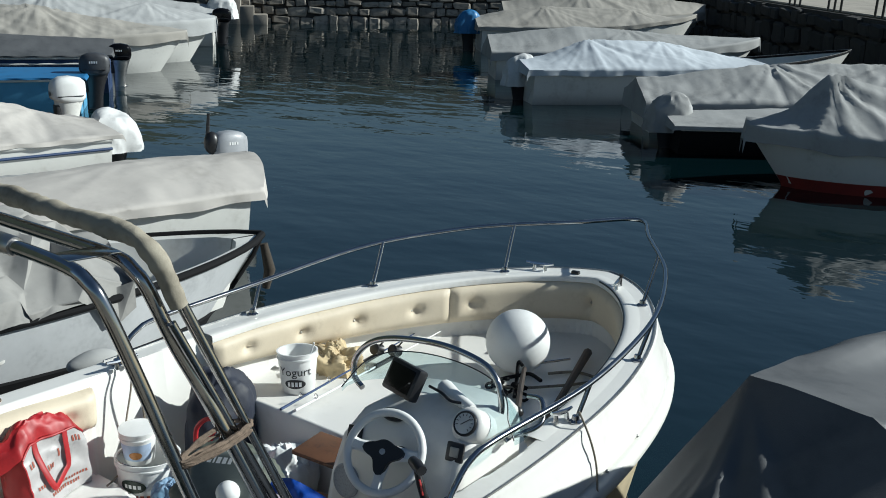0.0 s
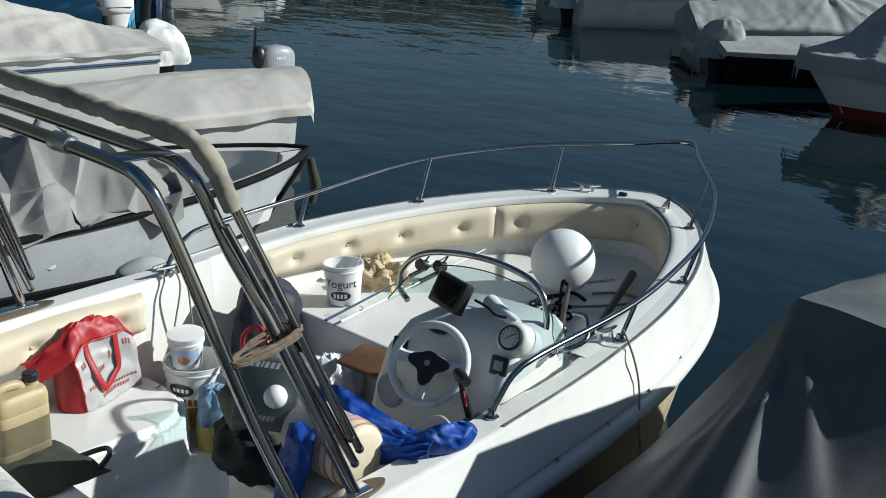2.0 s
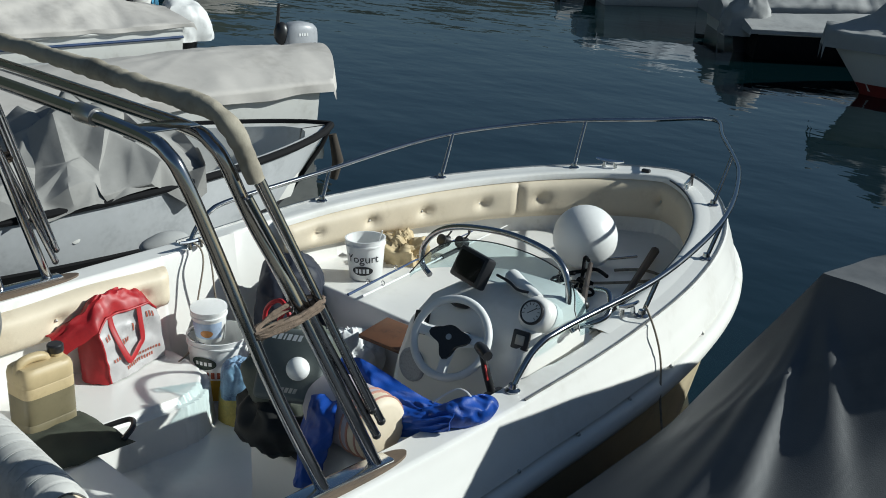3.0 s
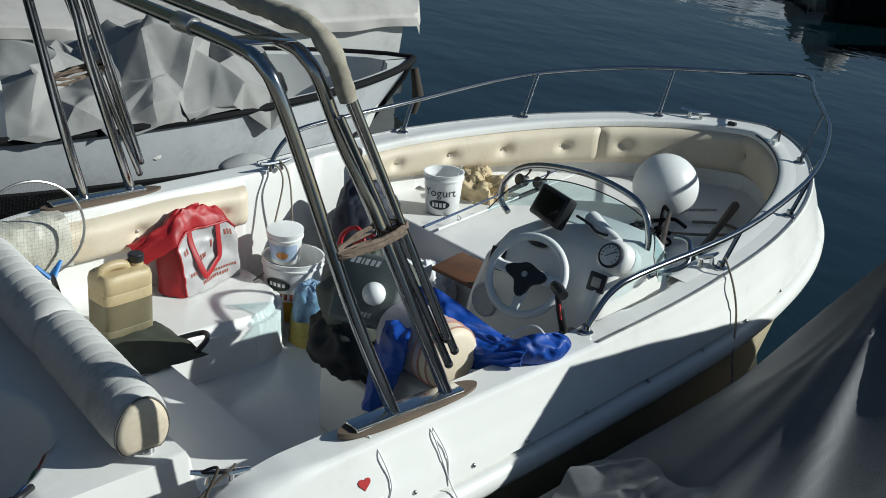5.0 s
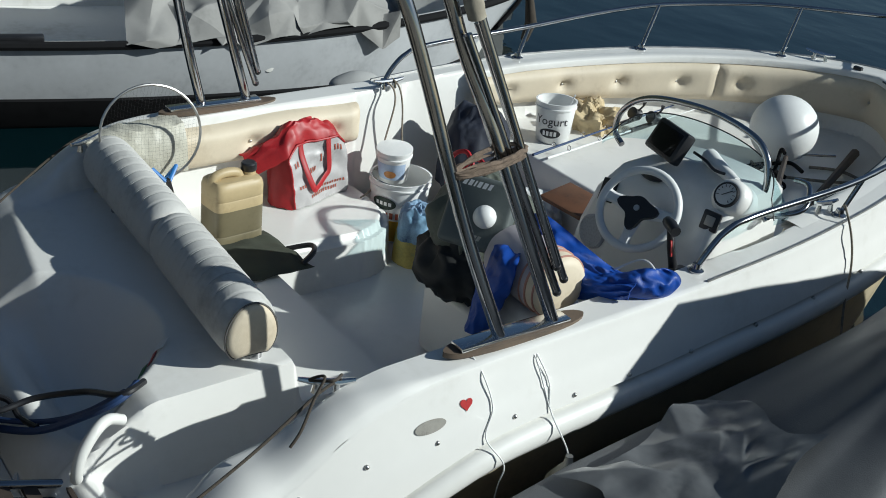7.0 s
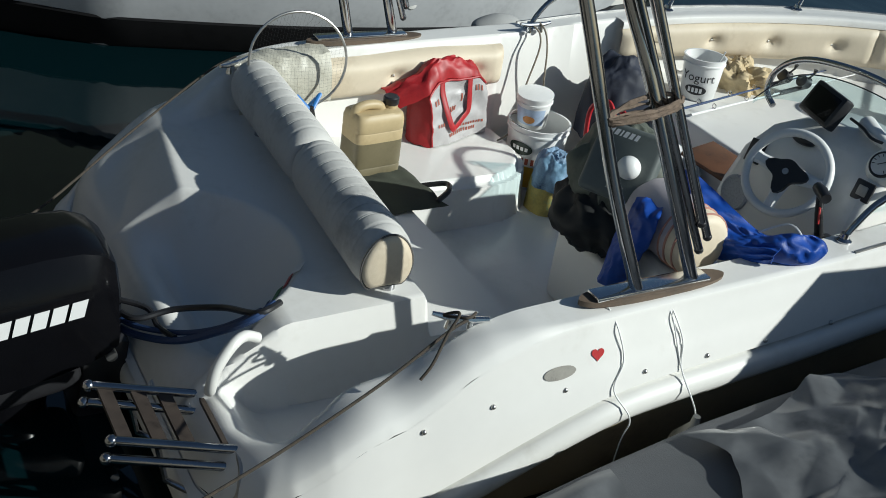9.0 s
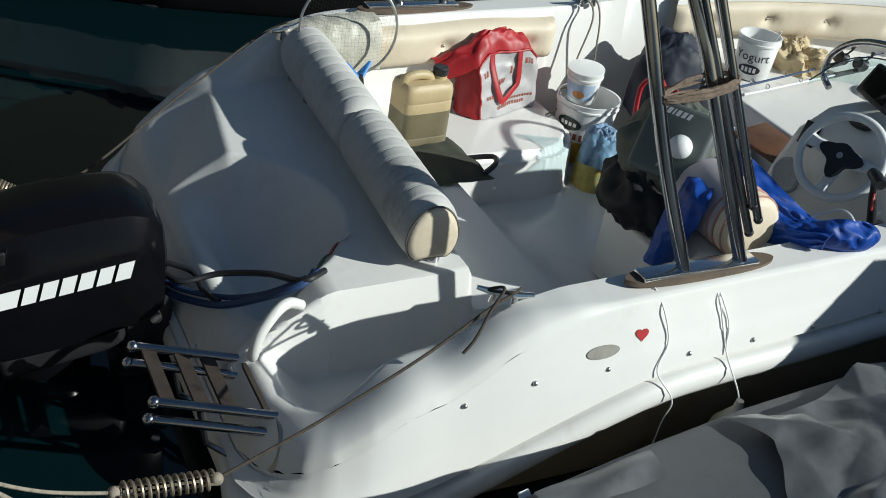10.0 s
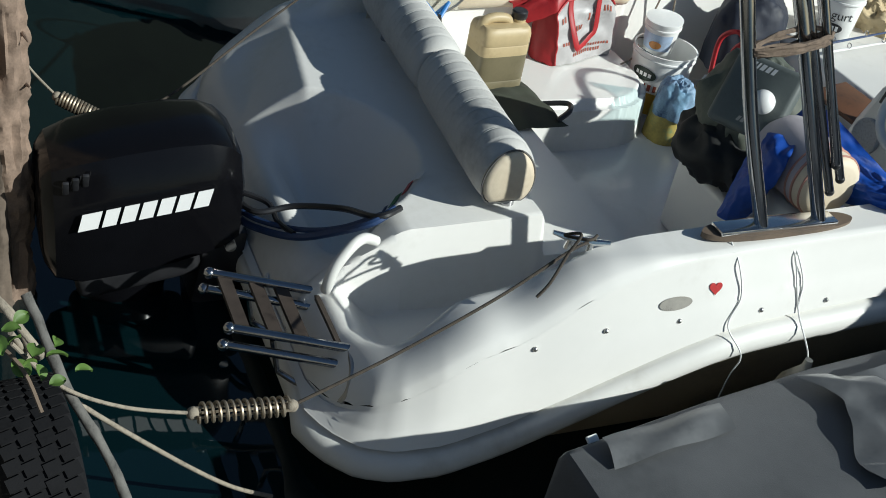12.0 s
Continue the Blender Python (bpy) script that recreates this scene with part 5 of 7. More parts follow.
part("lower_body", Shape().grid([can_ring(0.0, 0.92, 0.94), can_ring(0.008, 1, 1), can_ring(0.055, 1, 1), can_ring(0.060, 0.975, 0.985), can_ring(0.066, 1, 1), can_ring(0.175, 1, 1)], around=True, caps=True), "can_fuel", jc, "dark liquid showing through the lower half")
part("upper_body", Shape().grid([can_ring(0.1752, 1, 1), can_ring(0.215, 1, 1), can_ring(0.22, 0.975, 0.985), can_ring(0.226, 1, 1), can_ring(0.265, 1, 1), can_ring(0.288, 0.93, 0.95), can_ring(0.297, 0.8, 0.88)], around=True, caps=True), "can", jc)
part("handle", Shape().tube(curve([(0.0, -0.100, 0.27), (0.0, -0.088, 0.305), (0.0, -0.04, 0.318), (0.0, 0.02, 0.308), (0.0, 0.038, 0.27)], 6), 0.021, 10), "can", jc)
part("spout", Shape().turned([(0.03, 0.285), (0.03, 0.315)], Matrix.Translation((0, 0.078, 0)), 20), "can", jc)
part("cap", Shape().turned([(0.031, 0.31), (0.034, 0.314), (0.034, 0.34), (0.029, 0.345)], Matrix.Translation((0, 0.078, 0)), 20), "black", jc, "black screw cap")

M["olive"] = material("dark_olive_cloth", (0.045, 0.05, 0.035), 0.85, vary=0.25, scale=9, second=(0.022, 0.025, 0.018), bump=0.3, bump_scale=200)
ob_ = thing("olive_bag", "flat dark olive cloth bag lying on the bench", "bag")
rows = []
for i in range(22):
    t = i / 21
    row = []
    for j in range(18):
        v = j / 17
        x = -0.62 + 0.40 * t
        y = 1.28 + 0.36 * v + 0.03 * (t - 0.5)
        drop = 0.0
        z = 0.432 + 0.030 * math.sin(math.pi * t) ** 0.5 * math.sin(math.pi * v) ** 0.5 + 0.012 * wobble((x, y, 0), 13, 2) - drop
        row.append((x, y, max(z, 0.426)))
    rows.append(row)
s = Shape().grid(rows)
part("body", s, "olive", ob_, smooth=60)
part("strap", Shape().tube(curve([(-0.40, 1.62, 0.44), (-0.34, 1.70, 0.47), (-0.28, 1.68, 0.47), (-0.26, 1.62, 0.44)], 6), 0.012, 6), "black", ob_)

M["bag_red"] = material("red_woven_plastic", (0.34, 0.010, 0.014), 0.45, vary=0.2, scale=9, second=(0.22, 0.007, 0.010))
M["bag_grey"] = material("silver_woven_plastic", (0.40, 0.385, 0.38), 0.35, vary=0.12, scale=8, second=(0.25, 0.235, 0.23))
bag = thing("shopping_bag", "red and silver shopping bag with red strap on the bench", "bag", m=pose(-0.885, 2.00, 0.425, 0, 0, 15))


def bag_pt(u, v, s_):
    """u along the length, v up, s_ the side (1: front)."""
    round_ = 0.05 * max(0.0, abs(u - 0.5) - 0.34) / 0.16 * v ** 3
    x = s_ * (0.088 * (1 - 0.30 * v) + 0.010 * math.sin(6 * u + 3 * v)) - 0.03 * v
    y = (u - 0.5) * 0.345 * (1 + 0.05 * v)
    return Vector((x + 0.012 * wobble((u * 2, v * 2, s_), 2.6, 1) + 0.006 * (0.4 - 1.5 * abs(wobble((u * 3, v * 3, s_), 1.9, 4))), y, 0.285 * v - round_ + 0.05 * u * v * (1 - v)))


part("front_panel", Shape().grid([[bag_pt(u, v, 1) for u in np.linspace(0, 1, 33)] for v in np.linspace(0, 1, 25)]), "bag_grey", bag, "silver grey front panel", smooth=60)
part("back_panel", Shape().grid([[bag_pt(u, v, -1) for u in np.linspace(0, 1, 25)] for v in np.linspace(0, 1, 15)]), "bag_red", bag, smooth=60)
for u in (0, 1):
    part("side_panel", Shape().grid([[bag_pt(u, v, s_) + Vector((0, (0.055 * (1 - s_ * s_) * (1 - 0.5 * v) - 0.02 * (1 - abs(s_)) * v) * (1 if u else -1), 0)) + Vector((0, 0, 0.010 * wobble((s_, v, u), 3, 2))) for s_ in np.linspace(-1, 1, 15)] for v in np.linspace(0, 1, 16)]), "bag_red", bag, "red side panel", smooth=60)
# the red collar stands up over the rim and flops over the aft end
collar = []
for i in range(49):
    u = -0.42 + 1.44 * i / 48
    lean = max(0.0, -u) / 0.42
    rise = 0.085 * math.sin(math.pi * min(1.0, max(0.0, (u + 0.55) / 1.62))) ** 0.7
    row = []
    for k in range(17):
        s_ = -1 + 2 * k / 16
        p = bag_pt(min(max(u, 0.0), 1.0), 1, s_ * (1 - 0.35 * lean))
        crease = 0.020 * (0.6 - 1.8 * abs(wobble((u * 3.2, s_ * 1.1, 3), 1.6, 7))) + 0.012 * wobble((u * 7, s_ * 2, 1), 1.4, 3)
        row.append(p + Vector((-0.06 * lean, min(u, 0.0) * 0.345, rise * (1 - s_ * s_) ** 0.6 - 0.055 * lean * (1 + 0.8 * s_) + crease * (0.4 + 0.6 * (1 - s_ * s_)))))
    collar.append(row)
part("top_flap", Shape().grid(collar), "bag_red", bag, "folded red top", smooth=50)
part("top_trim", Shape().tube([bag_pt(u, 0.985, 1) + Vector((0.002, 0, 0)) for u in np.linspace(0, 1, 25)], 0.006, 8), "bag_red", bag)
part("side_trim", Shape().tube([bag_pt(0, v, 1) for v in np.linspace(0, 0.99, 20)], 0.005, 8), "bag_red", bag)
pts = [bag_pt(u, v, 1) + Vector((d_, 0, 0)) for u, v, d_ in ((0.24, 1.0, 0.004), (0.23, 0.8, 0.012), (0.25, 0.5, 0.02), (0.31, 0.27, 0.022), (0.40, 0.25, 0.02), (0.58, 0.36, 0.018), (0.66, 0.45, 0.016), (0.67, 0.75, 0.010), (0.68, 1.0, 0.004))]
path = curve(pts, 6)
band = []
for i, p in enumerate(path):
    d_ = (path[min(i + 1, len(path) - 1)] - path[max(i - 1, 0)]).normalized()
    sd_ = Vector((1, 0, 0)).cross(d_).normalized()
    band.append([p - sd_ * 0.015 - Vector((0.003, 0, 0)), p + Vector((0.004, 0, 0)), p + sd_ * 0.015 - Vector((0.003, 0, 0))])
part("handle", Shape().grid(band), "bag_red", bag, "red strap handle", smooth=60)
for u0, v0, n_, h_ in ((0.08, 0.66, 2, 0.09), (0.34, 0.48, 3, 0.08), (0.55, 0.60, 1, 0.13), (0.78, 0.74, 3, 0.10), (0.10, 0.30, 3, 0.05), (0.30, 0.10, 12, 0.05), (0.55, 0.19, 9, 0.04)):
    for j in range(n_):
        a = u0 + 0.045 * j
        s = Shape().grid([[bag_pt(u, v, 1) + Vector((0.003, 0, 0)) for u in np.linspace(a, a + 0.024, 3)] for v in (v0, v0 + 0.5 * h_, v0 + h_)])
        part("print_mark", s, "brick_red", bag, smooth=60)

# crinkled plastic over the worn aft end of the port coaming cushion
wrap = []
for i in range(45):
    y = 0.98 + 0.42 * i / 44
    zg = float(gunwale_z(y))
    wrap.append([(x + 0.006 * wobble((x, y, z), 22, 2), y, z + 0.010 * wobble((x, y, z), 17, 4) + 0.006 * (0.4 - 1.5 * abs(wobble((x, y, z), 30, 6)))) for x, z in ((-1.06, zg + 0.012), (-1.02, zg + 0.016), (-0.985, zg + 0.014), (-0.955, zg + 0.004), (-0.928, zg - 0.03), (-0.915, zg - 0.07), (-0.908, zg - 0.11), (-0.905, zg - 0.15), (-0.905, zg - 0.19))])
single("plastic_wrap", Shape().grid(wrap), "clear_wrap", "crinkled translucent plastic over the cushion's worn end", "plastic sheet", smooth=35)

# landing net leaning on the port coaming
net = thing("landing_net", "landing net with a round hoop, blue fork and black handle", "fishing net")
hc = Vector((-0.85, 1.21, 0.85))
hx, hy = Vector((0.06, 1, -0.10)).normalized(), Vector((-0.15, 0.10, 1)).normalized()
hoop_pts = [hc + hx * 0.215 * math.cos(a) + hy * 0.205 * math.sin(a) for a in np.linspace(0, math.tau, 40, endpoint=False)]
part("hoop", Shape().tube(hoop_pts, 0.006, 8, ring=True), "steel_dull", net)
s = Shape()
for k in range(-13, 14):
    for ax, bx in ((hx, hy), (hy, hx)):
        o = k * 0.0152
        half = math.sqrt(max(0.0, 0.205 ** 2 - o * o))
        pts = [hc + ax * o + bx * half * q - Vector((0.07 * (1 - q * q) * (1 - (o / 0.21) ** 2), 0, 0.06 * (1 - q * q))) for q in np.linspace(-1, 1, 9)]
        s.tube(pts, 0.00026, 3)
part("netting", s, "black", net, "fine black netting")
fk = Vector((-0.72, 1.225, 0.705))
M["net_blue"] = material("blue_plastic", (0.03, 0.16, 0.45), 0.4, vary=0.1)
for sd in (-1, 1):
    part("fork", Shape().tube([hc - hy * 0.19 + hx * 0.07 * sd, fk + Vector((-0.03, 0.05 * sd, 0.03)), fk + Vector((0, 0.008 * sd, -0.02))], 0.009, 8), "net_blue", net)
part("handle", Shape().tube([fk - Vector((0, 0, 0.01)), fk + Vector((0.0, 0.03, -0.13)), fk + Vector((0.02, 0.06, -0.27))], 0.0115, 10), "black", net)

# ---- navy rucksack, backpack pile, blue cloth ----
M["navy_cloth"] = material("navy_nylon", (0.014, 0.018, 0.032), 0.6, vary=0.3, scale=10, bump=0.2, bump_scale=200)
heap("navy_rucksack", (-0.74, 2.86, 0.42), (0.32, 0.42, 0.40), 21, "navy_cloth", "dark navy rucksack leaning on the port coaming", "rucksack", rough=6, amp=0.16, power=0.5, turn=10, sharp=0.25)
M["pack_green"] = material("grey_green_nylon", (0.085, 0.095, 0.075), 0.6, vary=0.25, scale=8, second=(0.04, 0.046, 0.036), bump=0.25, bump_scale=220)
M["black_cloth"] = material("black_nylon", (0.012, 0.013, 0.013), 0.65, vary=0.3, scale=8)
pk = thing("backpack", "grey-green backpack with black base and a small printed case on top", "backpack")
for nm, c_, r_, sq, mt, lab, sd_ in (("base", (0.36, 2.00, 0.66), 0.235, (1.08, 0.85, 0.62), "black_cloth", "black sagging base", 31), ("main_bag", (0.34, 2.05, 0.80), 0.225, (1.0, 0.85, 0.95), "pack_green", "", 32)):
    s = Shape().ball(c_, r_, 34, sq)
    out = []
    for p in s.v:
        p = Vector(p)
        d_ = (p - Vector(c_)).normalized()
        out.append(tuple(p + d_ * (0.035 * wobble(d_, 2.0, sd_) + 0.022 * (0.6 - 2.2 * abs(wobble((d_.x, d_.y, d_.z * 0.6), 3.0, sd_ + 3))) + 0.008 * (0.5 - 2 * abs(wobble(d_, 7.5, sd_ + 5))))))
    s.v = out
    part(nm, s, mt, pk, lab, smooth=55)
M["case"] = material("grey_green_case", (0.10, 0.115, 0.11), 0.5, vary=0.12, scale=10)
cm = pose(0.53, 1.865, 0.975, 58, 0, 30)
case = part("case", Shape().block((0.25, 0.26, 0.07), cm, 0.02, 3), "case", pk, "grey-green printed plastic case")
bar_row("print_mark", case, cm @ Matrix.Translation((-0.085, 0.085, 0.036)), (0.014, 0.014, 0.006, 0.014, 0.014, 0.012), 0.022, 0.007, 0.001, "print_white", 0.3)
bar_row("print_mark", case, cm @ Matrix.Translation((-0.02, -0.10, 0.036)), (0.01, 0.012, 0.01, 0.012), 0.018, 0.005, 0.001, "badge", 0.3)
part("knob", Shape().ball((0.60, 1.83, 1.0), 0.042, 14), "white", pk, "white round float")
M["print_cloth"] = material("blue_printed_plastic", (0.20, 0.30, 0.42), 0.5, vary=0.5, scale=14, second=(0.05, 0.09, 0.17))
M["print_yellow"] = material("yellow_green_printed_plastic", (0.42, 0.33, 0.09), 0.5, vary=0.6, scale=9, second=(0.06, 0.28, 0.20))
parcel = thing("printed_bag", "plastic bag with blue, yellow and green print beside the paint bucket", "plastic bag")
part("lower_bag", heap(None, (-0.47, 2.33, 0.20), (0.19, 0.17, 0.20), 42, None, "", "", rough=4, amp=0.14, power=0.25), "print_yellow", parcel, "yellow and green printed side", smooth=55)
part("upper_bag", heap(None, (-0.455, 2.335, 0.33), (0.185, 0.19, 0.17), 41, None, "", "", rough=5, amp=0.22, power=0.5), "print_cloth", parcel, "blue printed top", smooth=55)
M["clear_bag"] = material("white_plastic_bag", (0.62, 0.63, 0.63), 0.35, vary=0.12, scale=12, second=(0.45, 0.46, 0.46))
heap("plastic_bag", (-0.30, 2.86, 0.20), (0.36, 0.34, 0.36), 43, "clear_bag", "crumpled white plastic bag on the cockpit floor", "plastic bag", rough=8, amp=0.24, power=0.6, sharp=0.35)
hb = thing("handbag", "small white bag with red straps on the cockpit floor", "bag")
part("body", heap(None, (-0.45, 2.62, 0.20), (0.30, 0.24, 0.30), 44, None, "", "", rough=7, amp=0.3, power=0.4), "clear_bag", hb, "", smooth=55)
for dx in (-0.05, 0.06):
    part("strap", Shape().tube(curve([(-0.52 + dx, 2.58, 0.46), (-0.55 + dx, 2.60, 0.62), (-0.48 + dx, 2.64, 0.68), (-0.38 + dx, 2.62, 0.60), (-0.36 + dx, 2.60, 0.46)], 6), 0.012, 6), "bag_red", hb, "red strap")

M["blue_cloth"] = material("royal_blue_nylon", (0.004, 0.05, 0.30), 0.5, vary=0.2, scale=8, second=(0.002, 0.022, 0.14), bump=0.2, bump_scale=200)


def drape(top, low, seed, folds=0.02, n=48, m_=20, slant=0.0):
    """A hanging cloth between two edges, with folds running from one edge to the other."""
    a_, b_ = curve(top, 12), curve(low, 12)
    rows_ = []
    for i in range(n + 1):
        u_ = i / n * 0.9999
        p, q = a_[int(u_ * (len(a_) - 1))], b_[int(u_ * (len(b_) - 1))]
        f = u_ * (len(a_) - 1) % 1
        p = p.lerp(a_[min(int(u_ * (len(a_) - 1)) + 1, len(a_) - 1)], f)
        g = u_ * (len(b_) - 1) % 1
        q = q.lerp(b_[min(int(u_ * (len(b_) - 1)) + 1, len(b_) - 1)], g)
        row_ = []
        for j in range(m_ + 1):
            v = j / m_
            c = p.lerp(q, v)
            k = wobble((u_ * 2.6 + slant * v, v * 0.9, 0), 1.6, seed) + 0.55 * (1 - 2.5 * abs(wobble((u_ * 2.9 + slant * v, v * 1.6, 2), 1.9, seed + 2))) + 0.22 * (1 - 2.5 * abs(wobble((u_ * 7 - 2 * v, v * 5, 1), 1.3, seed)))
            row_.append(c + Vector((0.3, -0.75, 0.55)) * folds * k + Vector((0.02, -0.05, 0.03)) * math.sin(math.pi * v))
        rows_.append(row_)
    return Shape().grid(rows_ + [[v_ - Vector((0.004, -0.008, 0.006)) for v_ in r_] for r_ in rows_[::-1]], ring=True)


bc = thing("blue_jacket", "crumpled royal blue jacket draped over the helm seat and gunwale", "jacket")
part("back_panel", drape([(0.58, 2.05, 0.97), (0.66, 2.07, 0.985), (0.76, 2.09, 0.965), (0.86, 2.11, 0.935), (0.97, 2.15, 0.90), (1.06, 2.22, 0.90)], [(0.58, 2.01, 0.74), (0.66, 2.02, 0.75), (0.78, 2.03, 0.76), (0.90, 2.03, 0.78), (1.0, 2.035, 0.83), (1.10, 2.08, 0.868)], 3, 0.026, n=80, m_=36, slant=1.4), "blue_cloth", bc, smooth=60)
part("hanging_sleeve", drape([(0.767, 1.88, 0.948), (0.839, 1.8, 0.918), (0.837, 1.78, 0.823), (0.795, 1.78, 0.705), (0.73, 1.79, 0.588)], [(0.576, 1.9, 0.851), (0.617, 1.84, 0.802), (0.617, 1.82, 0.714), (0.611, 1.81, 0.62), (0.609, 1.81, 0.542)], 8, 0.022, n=70, m_=28, slant=0.5), "blue_cloth", bc, smooth=60)
pts = curve([(0.98, 2.08, 0.872), (1.03, 2.11, 0.885), (1.07, 2.17, 0.89), (1.09, 2.23, 0.89), (1.085, 2.29, 0.885), (1.07, 2.32, 0.872)], 10)
s = Shape().tube(pts, [0.018 + 0.034 * math.sin(math.pi * min(1, 0.12 + 0.80 * i / (len(pts) - 1))) for i in range(len(pts))], 40)
s.v = [tuple(Vector(p) + Vector((0.5, -0.5, 0.7)) * (0.030 * (0.4 - 1.6 * abs(wobble((p[0], p[1], p[2] * 1.5), 11, 4))) + 0.014 * (0.4 - 1.6 * abs(wobble(p, 24, 6))))) for p in s.v]
part("bundled_sleeve", s, "blue_cloth", bc, "", smooth=60)
part("cord", Shape().tube(curve([(0.96, 2.14, 0.90), (1.02, 2.20, 0.955), (1.08, 2.21, 0.94), (1.12, 2.20, 0.87)], 6), 0.004, 6), "white", bc)

# ---- fenders and loose lines along the starboard side ----
def fender(c, r, h, mat, label):
    f_ = thing("fender", label, "boat fender", group="fenders")
    pr = [(0.012, h / 2 + 0.05), (0.016, h / 2 + 0.02), (0.03, h / 2), (r * 0.85, h / 2 - 0.05), (r, h / 2 - 0.10), (r, -h / 2 + 0.10), (r * 0.85, -h / 2 + 0.05), (0.03, -h / 2)]
    part("body", Shape().turned(pr[::-1], Matrix.Translation(c), 24), mat, f_, smooth=60)
    return f_


M["fender"] = material("grimy_white_vinyl", (0.50, 0.47, 0.40), 0.5, vary=0.2, scale=10, second=(0.26, 0.24, 0.19))
f1 = fender((1.32, 1.70, 0.24), 0.075, 0.42, "fender", "grimy white fender hanging beside the hull")
for dy in (0.0, 0.012):
    part("line", Shape().tube(curve([(1.095, 1.63 + dy, 0.842), on_side(1.64 + dy, 0.79, 0, 0, 0.006), on_side(1.665 + 2 * dy, 0.70, 0, 0, 0.006), on_side(1.69, 0.61, 0, 0, 0.008), (1.30, 1.70, 0.52), (1.31, 1.71, 0.46)], 6), 0.0024, 6), "white", f1)
f2 = fender((1.29, 3.14, 0.20), 0.085, 0.36, "fender", "grimy white fender hanging from the bow rail")
part("line", Shape().tube(curve([(1.03, 3.33, 0.95), (1.060, 3.292, 0.972), (1.130, 3.270, 0.888), (1.160, 3.285, 0.764), (1.205, 3.24, 0.62), (1.275, 3.17, 0.50), (1.29, 3.14, 0.41)], 6), 0.0045, 6), "rope", f2)
rope("thin_line", [(1.095, 1.42, 0.838), tuple(on_side(1.43, 0.79, 0, 0, 0.006)), tuple(on_side(1.46, 0.68, 0, 0, 0.006)), tuple(on_side(1.43, 0.59, 0, 0, 0.008)), (1.268, 1.47, 0.51), (1.262, 1.46, 0.4), (1.25, 1.45, 0.01)], 0.0024, "thin pale line over the gunwale", mat="white")
rope("port_line", [(-0.96, 2.45, 0.90), (-0.93, 2.47, 0.87), (-0.90, 2.46, 0.80), (-0.90, 2.42, 0.62), (-0.88, 2.38, 0.46), (-0.80, 2.30, 0.43), (-0.74, 2.2, 0.43)], 0.0045, "grey line hanging from the port cleat into the cockpit")
rope("port_line", [(-0.98, 2.49, 0.91), (-0.93, 2.50, 0.88), (-0.89, 2.50, 0.80), (-0.89, 2.52, 0.6), (-0.88, 2.56, 0.42)], 0.0045, "grey line hanging from the port cleat into the cockpit")


# ---- other boats ----
def placed(stern, bow, z=0.0):
    """The frame of a boat: origin at the stern on the water, y towards the bow."""
    d_ = Vector((bow[0] - stern[0], bow[1] - stern[1], 0))
    return Matrix.Translation((stern[0], stern[1], z)) @ Matrix.Rotation(math.atan2(-d_.x, d_.y), 4, "Z"), d_.length


def plan(t, beam, full=2.3):
    """Half width along a boat, t from stern to bow; beam may carry a narrow stern's share."""
    if isinstance(beam, tuple):
        return plan(t, beam[0], full) * min(1.0, beam[1] + 2.0 * t)
    return 0.5 * beam * (0.86 + 0.14 * math.sin(min(t, 0.5) * math.pi)) * (1 - max(0.0, (t - 0.35) / 0.65) ** full) ** 0.75


RISE = [0.45]                      # how far the sheer line rises to the bow


def sheer(t, zg):
    return zg * (1 + RISE[0] * max(0, t - 0.3) ** 2)


def hull_mesh(L, beam, zg, n=36):
    rows_ = []
    for i in range(n + 1):
        t = min(i / n, 0.9995)
        w, z, y = plan(t, beam), sheer(t, zg), t * L
        rake = 0.10 * L * max(0, t - 0.75) / 0.25
        prof_ = [(-0.05 * w, -0.25), (0.55 * w, -0.2), (0.80 * w, 0.0), (0.90 * w, z * 0.35), (0.97 * w, z * 0.75), (w, z)]
        half_ = [(x, y - rake * (1 - max(zz, -0.2) / z) ** 1.0, zz) for x, zz in prof_]
        rows_.append([(-x, yy, zz) for x, yy, zz in half_[::-1]] + half_)
    s_ = Shape().grid(rows_)
    s_.f.append(tuple(range(len(rows_[0]))))
    return s_


def edge_tube(L, beam, zg, r, dz=0.0, n=40, out=0.0, t0=0.0):
    pts = []
    for sd in (1, -1):
        seq = [(sd * (plan(min(t, 0.9995), beam) + out), t * L - (0.10 * L * max(0, t - 0.75) / 0.25) * (0 if dz >= 0 else -dz / zg), sheer(t, zg) + dz) for t in np.linspace(t0, 1, n)]
        pts += seq if sd == 1 else seq[::-1]
    return Shape().tube(pts, r, 8)


def ridged(x, y, seed):
    return 1 - 2.6 * abs(noise.noise(Vector((x, y, seed * 5.3))))


